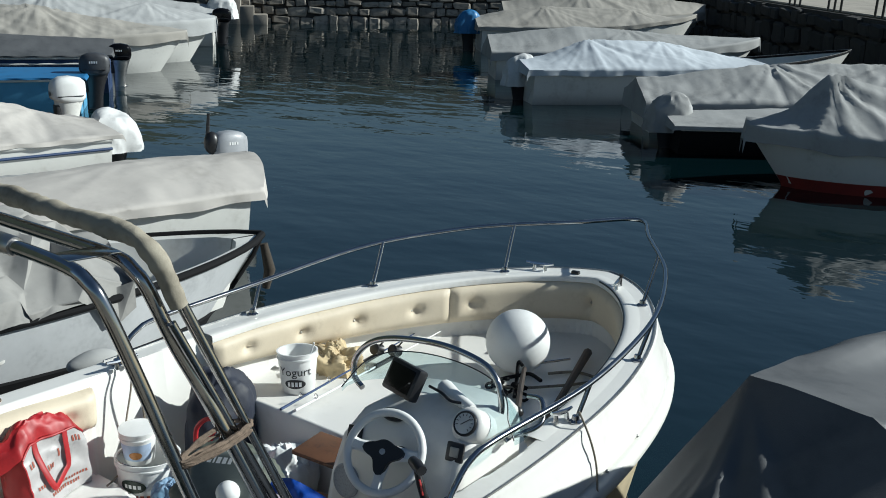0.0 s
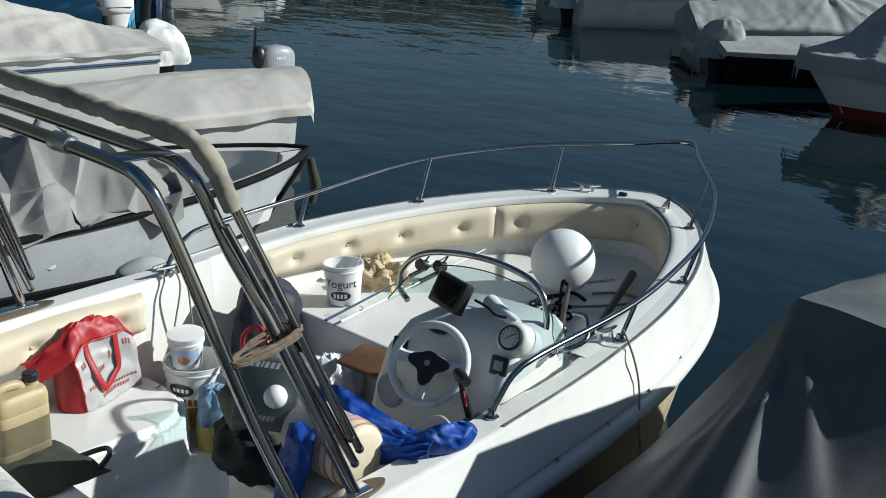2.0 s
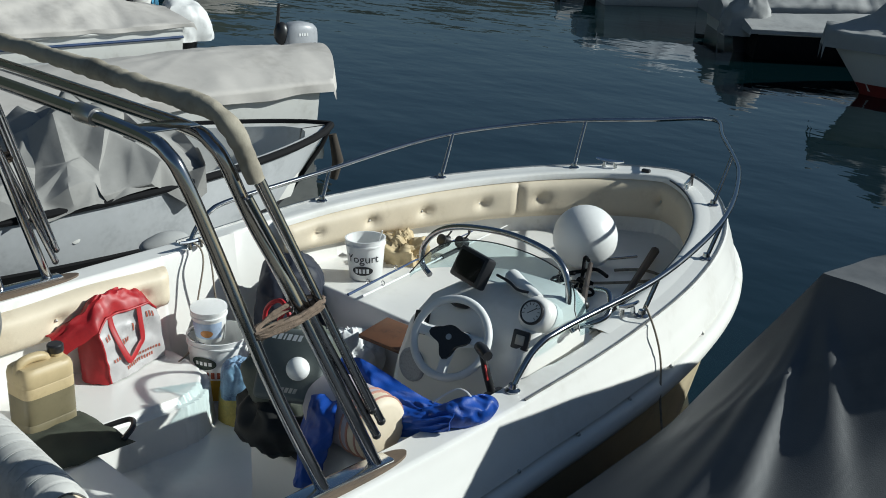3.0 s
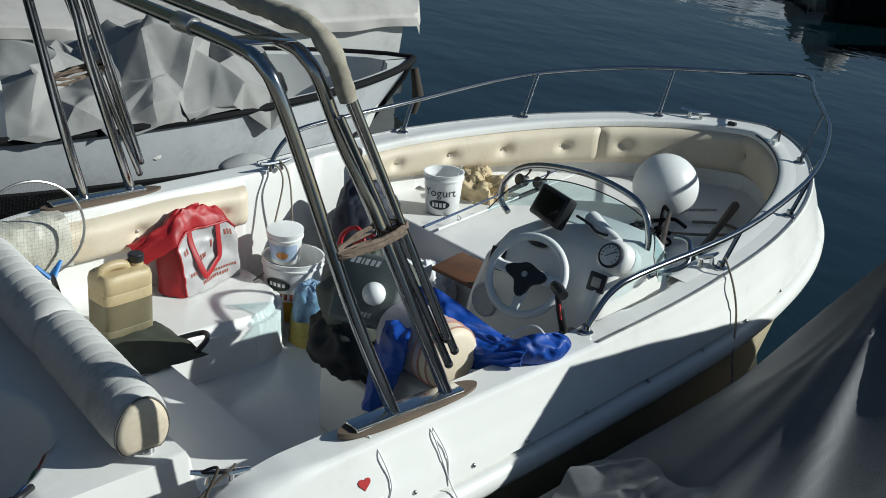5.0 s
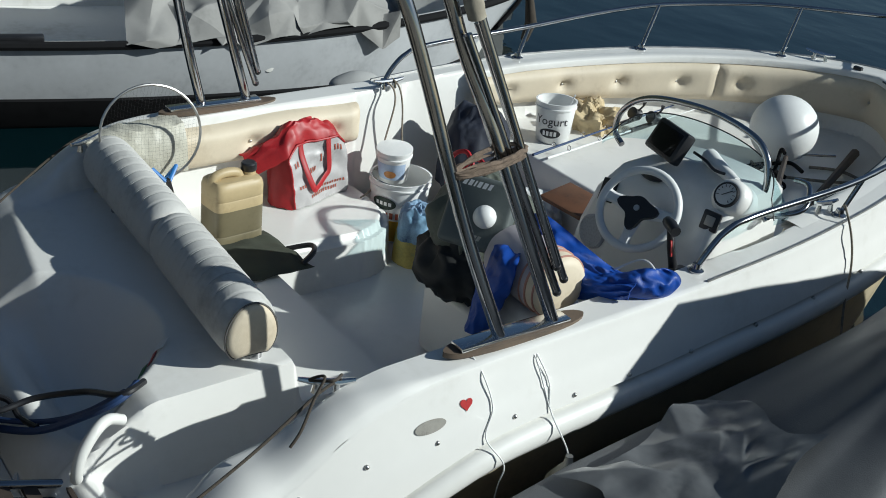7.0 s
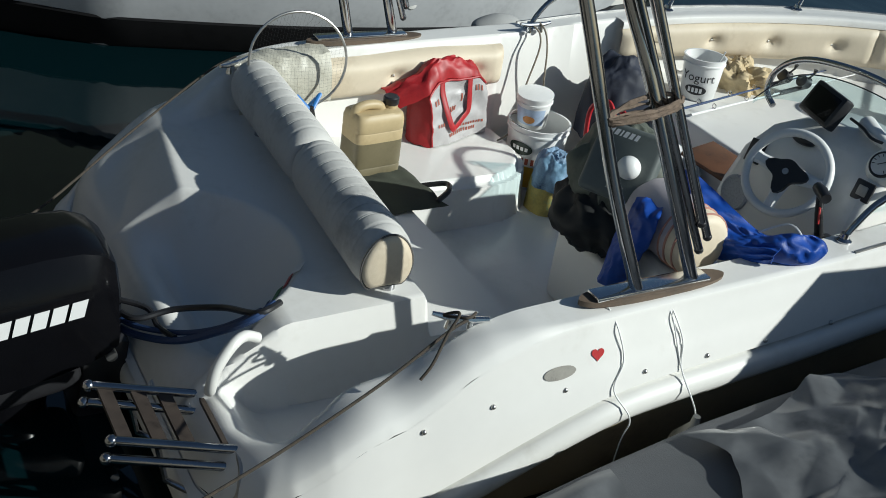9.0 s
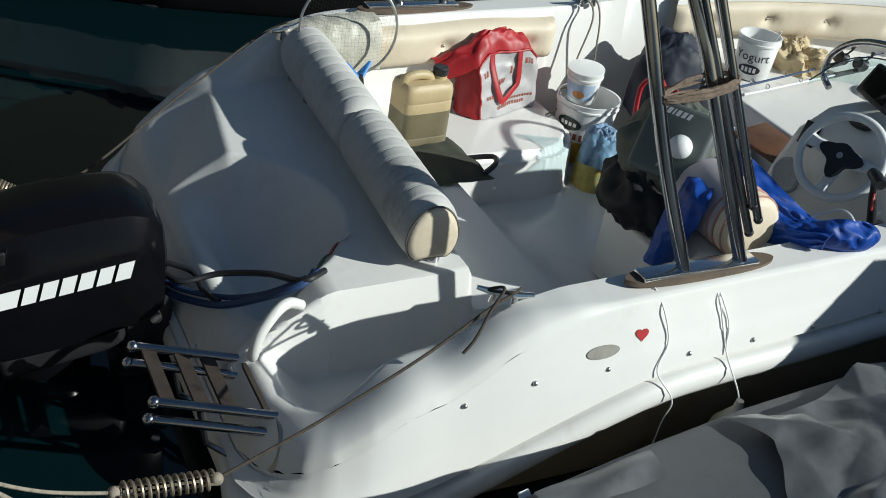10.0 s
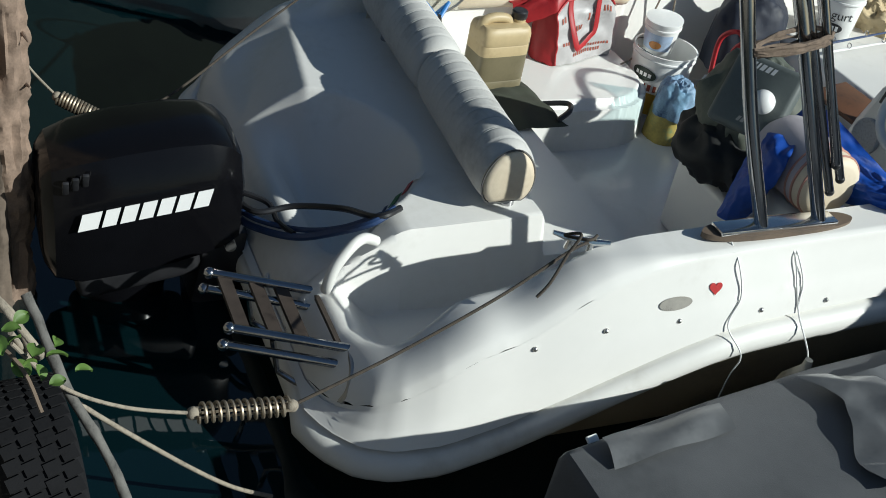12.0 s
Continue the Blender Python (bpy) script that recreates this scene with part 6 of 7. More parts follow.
def cover_mesh(L, beam, zg, ridge, seed, hang=0.16, n=130, across=64, folds=1.0, poles=(0.5,), t0=-0.02, t1=1.0, tent=1.0, fan=None, rake=0.0):
    """A canvas cover over a boat: a ridge along the middle, sagging between poles, with creases running from the poles to the hem. tent: below 1 a hollow slope, above 1 a full one."""
    rows_ = []
    ts, hs = [r_[0] for r_ in ridge], [r_[1] for r_ in ridge]
    for i in range(n + 1):
        t = t0 + (t1 - t0) * i / n
        tt = min(max(t, 0.0), 0.9985)
        w = plan(tt, beam) + 0.03
        z = sheer(tt, zg) + 0.02
        top = max(float(np.interp(tt, ts, hs)), z + 0.01)
        row_ = []
        for j in range(across + 1):
            q = -1.2 + 2.4 * j / across
            a = min(abs(q), 1.0)
            h_ = top - (top - z) * a ** (float(np.interp(tt, *tent)) if isinstance(tent, tuple) else tent)
            x = w * math.copysign(a, q)
            y = t * L - rake * max(0.0, 1 - tt / 0.2) * (1 - a ** 1.6)
            if abs(q) > 1:
                k = (abs(q) - 1) / 0.2
                h_ = z - hang * k * (1 + 0.10 * math.sin(t * 31 + seed) + 0.12 * wobble((t * 9, q, 0), 1.5, seed))
                x = math.copysign(w + 0.012 + 0.012 * k * math.sin(t * 70 + seed * 2), q)
            slope = top - z
            crease = 0.0
            sd = math.copysign(3.7, q)
            for pole in poles:
                ang = math.atan2((t - pole) * L, (a + 0.06) * w * 1.6)
                near = math.exp(-abs(t - pole) * 2.6) * min(1, slope * 2.0 + 0.15)
                crease += near * (0.024 * ridged(ang * 2.6 + sd, 0.5 * a, seed + pole) + 0.012 * ridged(ang * 7 + sd, 0.9 * a, seed + 2 * pole))
            fine = ridged(y * 9 + sd, a * 2.2 + y, seed + 8) * 0.004
            run = fine + ridged(y * 1.7 + sd, a * 0.8 + 0.3 * y, seed + 4) * 0.014 + ridged(y * 4.5 + sd, a * 1.6 - y, seed + 6) * 0.007
            sag = -0.06 * math.sin(math.pi * a) * min(1.0, slope) * (1 - max(math.exp(-((t - p_) * 9) ** 2) for p_ in poles))
            small = 0.012 * wobble((x, y, 0), 2.2, seed)
            if fan:
                fx, fy = x - fan[0], y - fan[1]
                reach = min(1.0, math.hypot(fx, fy) / 0.5)
                crease += reach * (0.035 * ridged(math.atan2(fy, fx) * 4.2, 0.2 * reach, seed + 11) + 0.014 * ridged(math.atan2(fy, fx) * 11, 0.4 * reach, seed + 13))
            lift = folds * (crease + run + small) * (1 if abs(q) < 1 else 0.35) * min(1, (top - z) * 4 + 0.1)
            row_.append((x + 0.4 * crease * folds * math.copysign(1, q), y, h_ + lift + sag))
        rows_.append(row_)
    for e_, sg in ((0, -1), (n, 1)):
        rim = rows_[0] if sg < 0 else rows_[-1]
        low = [(x, y + sg * 0.03, min(z_, sheer(0.0 if sg < 0 else 1.0, zg)) - hang * 0.8) for x, y, z_ in rim]
        if sg < 0:
            rows_.insert(0, low)
        else:
            rows_.append(low)
    return Shape().grid(rows_)


def motor(m, size, mat, label, hood=None, tiller=False, bars=False, leg="black"):
    """An outboard at a boat's stern: its cowl or cloth hood, bracket, tapered leg and plate."""
    o_ = thing("outboard_motor", label, "outboard motor", group="outboards of the moored boats", m=m)
    k = size
    if hood:
        rows_ = []
        for i in range(22):
            t = i / 21
            ph = t * math.pi / 2 * 0.985
            w = 0.225 * math.cos(ph) ** 0.45
            hz = 0.10 + 0.47 * math.sin(ph) ** 1.15
            ring_ = []
            for a in np.linspace(0, math.tau, 44, endpoint=False):
                c, s_ = math.cos(a), math.sin(a)
                f = 1 + 0.16 * ridged(a * 1.3, t * 1.3 + k, k * 3) * (1.1 - t) + 0.11 * ridged(a * 3, t * 3.4, k * 7) + 0.08 * wobble((c, s_, t), 2.4, k * 9)
                sq = 1 / max(abs(c), abs(s_)) ** 0.45
                ring_.append((w * c * f * sq * 0.92 * k, 1.35 * w * s_ * f * sq * 0.92 * k, (hz + 0.05 * math.sin(a + k) * t) * k))
            rows_.append(ring_)
        part("hood", Shape().grid(rows_, around=True, caps=True), hood, o_, "wrinkled cloth hood", smooth=50)
    else:
        rows_ = []
        for y, w, z0, z1 in ((-0.25, 0.05, 0.34, 0.45), (-0.235, 0.09, 0.29, 0.52), (-0.18, 0.125, 0.25, 0.565), (-0.05, 0.14, 0.235, 0.59), (0.08, 0.14, 0.25, 0.585), (0.17, 0.12, 0.28, 0.545), (0.205, 0.09, 0.31, 0.49), (0.215, 0.05, 0.34, 0.44)):
            half_ = [(0, z0), (w * 0.7, z0), (w * 0.95, z0 + 0.02), (w, z0 + 0.06), (w, z1 - 0.10), (w * 0.93, z1 - 0.05), (w * 0.75, z1 - 0.012), (w * 0.45, z1), (0, z1)]
            rows_.append([(x * k, y * k, z * k) for x, z in half_] + [(-x * k, y * k, z * k) for x, z in half_[-2:0:-1]])
        c_ = part("cowl", Shape().grid(rows_, around=True, caps=True), mat, o_, smooth=50)
        part("cowl_band", Shape().block((0.286 * k, 0.34 * k, 0.012 * k), pose(0, -0.02 * k, 0.335 * k), 0.004), "black", c_)
        if bars:
            for sd in (1, -1):
                for j in range(4):
                    part("logo_mark", Shape().block((0.003, 0.022 * k, 0.035 * k), pose(sd * 0.142 * k, (-0.06 + 0.034 * j) * k, 0.45 * k)), "print_white", c_, smooth=0)
    rows_ = [[(w * math.cos(a) * k, (y + l * math.sin(a)) * k, z * k) for a in np.linspace(0, math.tau, 14, endpoint=False)] for z, w, l, y in ((0.28, 0.125, 0.20, -0.03), (0.19, 0.12, 0.175, -0.02), (0.06, 0.095, 0.145, -0.01), (-0.1, 0.065, 0.125, 0.0), (-0.3, 0.05, 0.115, 0.0), (-0.5, 0.045, 0.10, 0.0))]
    part("leg", Shape().grid(rows_, around=True, caps=True), leg, o_)
    part("cavitation_plate", Shape().block((0.14 * k, 0.26 * k, 0.012 * k), pose(0, -0.03 * k, -0.28 * k), 0.004), leg, o_)
    part("bracket", Shape().block((0.15 * k, 0.07 * k, 0.24 * k), pose(0, 0.13 * k, 0.10 * k), 0.015), "black", o_)
    if tiller:
        part("tiller", Shape().tube([(0, 0.19 * k, 0.32 * k), (0.02, 0.27 * k, 0.46 * k), (0.02, 0.24 * k, 0.82 * k)], [0.035 * k, 0.03 * k, 0.018 * k], 8), "black", o_)
        part("powerhead_cover", Shape().ball((0, 0.22 * k, 0.46 * k), 0.11 * k, 8, (0.9, 0.9, 1.3)), "black", o_)
    return o_


def covered_boat(stern, bow, beam, zg, ridge, tarp, seed, label, hull="boat_white", stripe=None, boot=None, poles=(0.5,), hang=0.16, t1=1.0, rub="gel_old", folds=1.0, tent=1.0, fan=None, rake=0.0, group="moored covered boats"):
    m, L = placed(stern, bow)
    b_ = thing("covered_boat", label, "boat", group=group, m=m)
    part("hull", hull_mesh(L, beam, zg), hull, b_, smooth=45)
    part("rub_rail", edge_tube(L, beam, zg, 0.025, -0.03), rub, b_)
    if stripe:
        part("stripe", edge_tube(L, beam, zg, 0.016, -0.13, out=-0.004), stripe, b_, "coloured stripe along the hull")
    if boot:
        rows_ = []
        for sd in (1, -1):
            s_ = Shape()
            s_.grid([[(sd * (plan(t, beam) * k + 0.006), t * L - 0.10 * L * max(0, t - 0.75) / 0.25 * (1 - max(zz, 0) / sheer(t, zg)), zz) for t in np.linspace(0, 0.9995, 30)] for k, zz in ((0.78, -0.05), (0.82, 0.06), (0.865, 0.15))])
            part("boot_top", s_, boot, b_, "red antifouling along the waterline")
    part("cover", cover_mesh(L, beam, zg, ridge, seed, hang=hang, poles=poles, t1=t1, folds=folds, tent=tent, fan=fan, rake=rake), tarp, b_, smooth=65)
    return b_, m, L


# close starboard neighbour: a flat dark grey cover aft, rising to a cross bar amidships
G1 = thing("covered_boat", "boat under a dark grey creased canvas cover moored close alongside", "boat", group="moored covered boats")
G_Y = [0.70, 1.2, 1.6, 2.1, 2.9, 3.3, 4.2, 5.2, 6.0, 6.35]


def next_edge(y):
    """The cover's port edge: x and height."""
    return (float(np.interp(y, G_Y, [1.56, 1.48, 1.43, 1.40, 1.38, 1.36, 1.38, 1.55, 1.9, 2.15])),
            float(np.interp(y, [0.7, 2.0, 3.3, 6.35], [0.57, 0.59, 0.66, 0.78])))


def next_mid(y):
    return float(np.interp(y, [0.7, 6.35], [2.42, 2.2]))


def next_ridge(y):
    """Where the cover's edge between its shaded and its sunlit side runs: x and height."""
    return (float(np.interp(y, [0.7, 1.2, 1.7, 2.3, 2.66, 3.07, 4.2, 6.35], [2.42, 2.75, 2.90, 2.90, 2.42, 1.88, 1.86, 2.19])),
            float(np.interp(y, [0.68, 1.0, 1.4, 1.8, 2.3, 2.66, 3.07, 3.7, 4.6, 6.35], [0.60, 0.63, 0.70, 0.90, 1.42, 1.54, 1.42, 1.33, 1.22, 0.9])))


PEAK = (1.88, 3.07)
FOLDS = (((2.14, 2.0), 0.060, 0.045), ((2.36, 2.2), 0.035, 0.04), ((1.70, 2.2), 0.014, 0.04), ((1.56, 2.4), 0.012, 0.04), ((1.95, 2.0), 0.016, 0.03))


def next_cover(x, y):
    """Height of the cover over a place on the plan."""
    ex, ez = next_edge(y)
    mid = next_mid(y)
    rx, rz = next_ridge(y)
    rx = min(max(rx, ex + 0.01), 2 * mid - ex - 0.01)
    far = 2 * mid - ex
    crest = max(mid + 0.12, rx)
    cz = rz if y < 2.66 else 1.53 - 0.16 * (y - 2.66)
    cz = max(cz, ez)
    if x <= rx:
        a = (x - ex) / (rx - ex)
        z = ez + (rz - ez) * a ** float(np.interp(y, [1.0, 1.8, 3.0], [0.75, 1.0, 1.0]))
        a = 1 - a
    elif x <= crest:
        z = rz + (cz - rz) * (x - rx) / max(crest - rx, 1e-4)
        a = 0.0
    else:
        a = (x - crest) / max(far - crest, 1e-4)
        z = cz - (cz - ez) * a
    if y < 3.07 and x <= rx:
        for (fx, fy), amp, wide in FOLDS:
            t = (PEAK[1] - y) / (PEAK[1] - fy)
            if 0 < t < 1.6:
                d_ = x - (PEAK[0] + (fx - PEAK[0]) * t)
                w_ = wide * (0.35 + t)
                rise = math.exp(-(d_ / (2.6 * w_)) ** 2) if d_ < 0 else math.exp(-(d_ / (0.75 * w_)) ** 2)
                z += amp * min(1.0, t * 2.2) * max(0.0, 1 - max(0.0, t - 0.6)) * rise * (1 - a ** 4) * (1 - (1 - a) ** 12)
    elif y > 3.07:
        z += 0.05 * math.exp(-((x - 1.98) / 0.09) ** 2) * max(0.0, math.sin((y - 3.25) * 2.4)) * (1 - a)
    return z + (0.008 * ridged(x * 1.7 + y * 0.8, y * 1.1 - x * 0.5, 4) + 0.003 * ridged(x * 4.1 - y, y * 3.2 + x, 9) + 0.006 * wobble((x, y, 0), 2.4, 3)) * min(1.0, 3 * (1 - a) + 0.15)


def slumped(p):
    """The cover's starboard half sags forward and down from its peak."""
    x, y, z = p
    far_ = 2 * next_mid(y) - next_edge(y)[0]
    w_ = min(max(0.0, (x - PEAK[0]) / 0.54), 1.9) * smooth(1.0, 2.1, y) * min(1.0, max(0.0, (far_ - x) / 0.4))
    return (x - 0.10 * w_, y + 0.37 * w_, z - 0.135 * w_)


rows = []
for y in np.concatenate([np.linspace(0.70, 2.66, 80), np.linspace(2.68, 3.05, 18), np.linspace(3.07, 6.35, 60)]):
    ex, ez = next_edge(y)
    mid = next_mid(y)
    far = 2 * mid - ex
    rx = min(max(next_ridge(y)[0], ex + 0.01), far - 0.02)
    crest = max(mid + 0.12, rx + 0.005)
    xs = np.concatenate([np.linspace(ex, rx, 61), np.linspace(rx, crest, 12)[1:], np.linspace(crest, max(far, crest + 0.01), 22)[1:]])
    row = [slumped((x, y, next_cover(x, y))) for x in xs]
    drop = 0.20 * (1 + 0.12 * math.sin(y * 5.1) + 0.25 * wobble((y * 2, 0, 0), 1.4, 5))
    for side_, e_ in ((-1, row[0]), (1, row[-1])):
        hem = [(e_[0] + side_ * (0.010 + 0.010 * k + 0.010 * k * math.sin(y * 13 + k)), y, e_[2] - 0.012 - drop * k) for k in (0.0, 0.35, 0.7, 1.0)]
        row = hem[::-1] + row if side_ < 0 else row + hem
    rows.append(row)
low = [(x, y - 0.03 + 0.01 * math.sin(9 * x), min(z, 0.57) - 0.20) for x, y, z in rows[0]]
mid_low = [(x, y - 0.015, min(z, 0.59) - 0.02) for x, y, z in rows[0]]
part("cover", Shape().grid([low, mid_low] + rows), "tarp_dark", G1, "dark grey creased canvas cover", smooth=45)
rows = []
for y in np.linspace(0.78, 6.28, 40):
    ex, ez = next_edge(y)
    mid = next_mid(y)
    half = mid - ex - 0.03
    prof_ = [(0.0, -0.25), (0.6 * half, -0.2), (0.82 * half, 0.02), (0.93 * half, 0.3), (half, ez - 0.05)]
    rows.append([(mid - x, y, z) for x, z in prof_[::-1]] + [(mid + x, y, z) for x, z in prof_])
s = Shape().grid(rows)
s.f.append(tuple(range(len(rows[0]))))
part("hull", s, "gel_old", G1, "pale hull mostly hidden by the cover", smooth=45)
M["pale_sheet"] = material("pale_grey_plastic", (0.115, 0.118, 0.12), 0.3, vary=0.3, scale=5, second=(0.06, 0.062, 0.064))
flap = []
for i in range(16):
    t = i / 15
    y = 0.80 + 0.40 * t
    x0 = next_edge(y)[0] - 0.005
    flap.append([(x0 + 0.12 * v + 0.02 * t, y - 0.02 * v, next_cover(x0 + 0.12 * v, y) + 0.012 + 0.012 * math.sin(math.pi * v) + 0.006 * math.sin(9 * t + 4 * v)) for v in np.linspace(0, 1, 9)])
part("flap", Shape().grid(flap), "pale_sheet", G1, "folded canvas flap at the cover's edge", smooth=50)
part("hem_tag", Shape().block((0.03, 0.035, 0.012), pose(next_edge(0.79)[0] - 0.012, 0.79, 0.565, 0, 30, 10), 0.004), "white", G1)
M["sheet_grey"] = material("stiff_grey_canvas", (0.28, 0.273, 0.258), 0.75, vary=0.14, scale=3, second=(0.19, 0.186, 0.176), bump=0.2, bump_scale=240)
M["dinghy_paint"] = material("chalky_white_paint", (0.50, 0.51, 0.52), 0.45, vary=0.14, scale=3, second=(0.36, 0.37, 0.38))
# port neighbour: open white dinghy with a heap of grey canvas
DINGHY = (2.05, 0.5)
m1, L1 = placed((-4.35, -0.10), (-3.0, 5.05))
dinghy = thing("open_dinghy", "open white dinghy with a black rubber gunwale rail", "boat", m=m1)
part("hull", hull_mesh(L1, DINGHY, 0.57), "dinghy_paint", dinghy, smooth=45)
part("rail", edge_tube(L1, DINGHY, 0.57, 0.028, 0.0), "rubber", dinghy, "black rubber gunwale rail")
rows = []
for i in range(37):
    t = min(i / 36, 0.999)
    w, z, y = plan(t, DINGHY), sheer(t, 0.57), t * L1
    ins = max(w - 0.11, 0.01)
    yy = min(y, L1 * 0.955) if i > 30 else y
    half_ = [(w, z + 0.004, y), (ins, z - 0.005, yy), (ins * 0.93, z - 0.30, yy - 0.05), (ins * 0.8, 0.22, yy - 0.10), (0, 0.2, yy - 0.10)]
    rows.append([(x, b, a) for x, a, b in half_] + [(-x, b, a) for x, a, b in half_[-2::-1]])
part("liner", Shape().grid(rows), "gel_old", dinghy, "pale grey inner liner", smooth=40)
# each side of the lower hull is black up to the rubbing strip
for sd in (1, -1):
    band = [[(sd * (plan(t, DINGHY) * k + 0.006), t * L1 - 0.10 * L1 * max(0, t - 0.75) / 0.25 * (1 - max(zz, 0) / sheer(t, 0.57)), zz) for t in np.linspace(0, 0.9995, 40)] for k, zz in ((0.735, -0.06), (0.815, 0.02), (0.906, 0.205))]
    part("bottom_band", Shape().grid(band), "rubber", dinghy, "black band along the lower hull")
    part("rubbing_strip", Shape().tube([(sd * (plan(t, DINGHY) * 0.892 + 0.008), t * L1 - 0.10 * L1 * max(0, t - 0.75) / 0.25 * (1 - 0.21 / sheer(t, 0.57)), 0.21) for t in np.linspace(0, 0.99, 30)], 0.014, 6), "rubber", dinghy)
part("stem_band", Shape().tube([(0, L1 + 0.01, 0.70), (0, L1 - 0.07, 0.55), (0, L1 - 0.35, 0.2)], 0.018, 8), "rubber", dinghy)
for dy, dz, r_ in ((3.17, 0.385, 0.034), (3.08, 0.405, 0.018)):
    t = dy / L1
    part("hull_fitting", Shape().turned([(r_, 0), (r_ * 0.9, 0.008), (r_ * 0.5, 0.010)], Matrix.Translation((plan(t, DINGHY) * 0.933 + 0.004, t * L1, dz)) @ Matrix.Rotation(radians(80), 4, "Y"), 20), "gel_old" if r_ > 0.03 else "black", dinghy)
part("oarlock_bar", Shape().block((0.06, 0.27, 0.04), pose(plan(0.36, DINGHY) - 0.06, 1.72, 0.60), 0.01), "black", dinghy)
part("thwart", Shape().block((1.3, 0.28, 0.04), pose(0, 1.2, 0.50), 0.01), "gel_old", dinghy)
part("bow_fender", Shape().tube([(0.14, L1 - 0.05, 0.66), (0.17, L1 - 0.02, 0.46), (0.16, L1 - 0.05, 0.32)], [0.03, 0.045, 0.03], 10), "rope_dark", dinghy, "frayed rope fender at the bow")
def crumpled(nx, ny, place, seed, amp, cut=5, soft=2):
    """Canvas in stiff flat folds: a jittered net of corners joined by flat triangles, each lightly curved."""
    rnd_ = random.Random(seed)
    net_ = []
    for i in range(nx + 1):
        net_.append([])
        for j in range(ny + 1):
            ju = (i + (rnd_.uniform(-0.38, 0.38) if 0 < i < nx else 0)) / nx
            jv = (j + (rnd_.uniform(-0.38, 0.38) if 0 < j < ny else 0)) / ny
            e_ = min(i, nx - i, j, ny - j)
            net_[-1].append(place(ju, jv) + Vector((rnd_.uniform(-0.9, 0.9), rnd_.uniform(-0.9, 0.9), 1)) * rnd_.uniform(-amp, amp) * (0.35 if e_ == 0 else 1))
    s_ = Shape()
    for i in range(nx):
        for j in range(ny):
            p, q, r_, w = net_[i][j], net_[i + 1][j], net_[i + 1][j + 1], net_[i][j + 1]
            for tri in (((p, q, r_), (p, r_, w)) if (i * 7 + j * 3 + seed) % 2 else ((p, q, w), (q, r_, w))):
                o_ = len(s_.v)
                ids = {}
                for a_ in range(cut + 1):
                    for b_ in range(cut + 1 - a_):
                        c_ = cut - a_ - b_
                        v_ = (tri[0] * a_ + tri[1] * b_ + tri[2] * c_) / cut
                        v_ = v_ + Vector((0, 0, 0.022 * wobble(v_, 5, seed) + 0.010 * wobble(v_, 12, seed)))
                        ids[a_, b_] = len(s_.v)
                        s_.v.append(tuple(v_))
                for a_ in range(cut):
                    for b_ in range(cut - a_):
                        s_.f.append((ids[a_, b_], ids[a_ + 1, b_], ids[a_, b_ + 1]))
                        if a_ + b_ < cut - 1:
                            s_.f.append((ids[a_ + 1, b_], ids[a_ + 1, b_ + 1], ids[a_, b_ + 1]))
    bm = bmesh.new()
    me_ = bpy.data.meshes.new("fold")
    me_.from_pydata(s_.v, [], s_.f)
    bm.from_mesh(me_)
    bmesh.ops.remove_doubles(bm, verts=bm.verts, dist=0.0005)
    for k in range(soft):
        bmesh.ops.smooth_vert(bm, verts=bm.verts, factor=0.5, use_axis_x=True, use_axis_y=True, use_axis_z=True)
    bm.verts.index_update()
    s_.v, s_.f = [tuple(v.co) for v in bm.verts], [tuple(v.index for v in f.verts) for f in bm.faces]
    bm.free()
    return s_


def on_dinghy(u_, v_):
    """The canvas heap: across the dinghy u_, along it v_, its starboard hem at the rail."""
    y = 2.32 + 1.75 * v_
    rim = plan(y / L1, DINGHY)
    hem_ = 0.02 + 0.05 * math.exp(-((v_ - 0.10) / 0.08) ** 2) + 0.18 * math.exp(-((v_ - 0.93) / 0.10) ** 2) + 0.05 * math.exp(-((v_ - 0.42) / 0.08) ** 2)
    x = -0.40 + (rim + 0.045 + 0.40) * min(1.0, u_ / 0.9)
    down = hem_ * max(0.0, u_ - 0.9) / 0.1
    tall = 0.14 + 0.26 * math.exp(-((y - 3.35) / 0.48) ** 2) + 0.10 * math.exp(-((y - 2.5) / 0.25) ** 2)
    top = math.sin(math.pi * min(1.0, 0.12 + 0.88 * u_ / 0.9)) ** 0.6 if u_ < 0.9 else 0.0
    return m1 @ Vector((x, y, sheer(y / L1, 0.57) + 0.05 + tall * top - down))


def on_neighbour(u_, v_):
    x, y = 1.47 + 0.50 * u_ + 0.05 * math.sin(5 * v_), 1.46 + 0.68 * v_ + 0.06 * math.sin(6 * u_)
    stand = 0.10 * math.exp(-((v_ - 0.80) / 0.07) ** 2 - ((u_ - 0.10) / 0.13) ** 2)
    return Vector((x, y, next_cover(x, y) + 0.028 + stand))


single("plastic_sheet", crumpled(6, 8, on_neighbour, 9, 0.014, 9, 3), "pale_sheet", "crumpled pale grey plastic sheet over the dark canvas", "plastic sheet", smooth=40)
single("canvas_sheet", crumpled(9, 13, on_dinghy, 6, 0.115, 7, 1), "sheet_grey", "crumpled stiff grey canvas sheet heaped over the dinghy", "canvas", smooth=24)
s = Shape().ball((0, 0, 0), 0.085, 14, (0.85, 1.9, 0.9))
s.v = [tuple(Matrix.Translation((-2.18, 3.05, 0.42)) @ Matrix.Rotation(radians(-8), 4, "Z") @ (Vector(p) + Vector((0, 0, 0.02 * wobble(p, 8))))) for p in s.v]
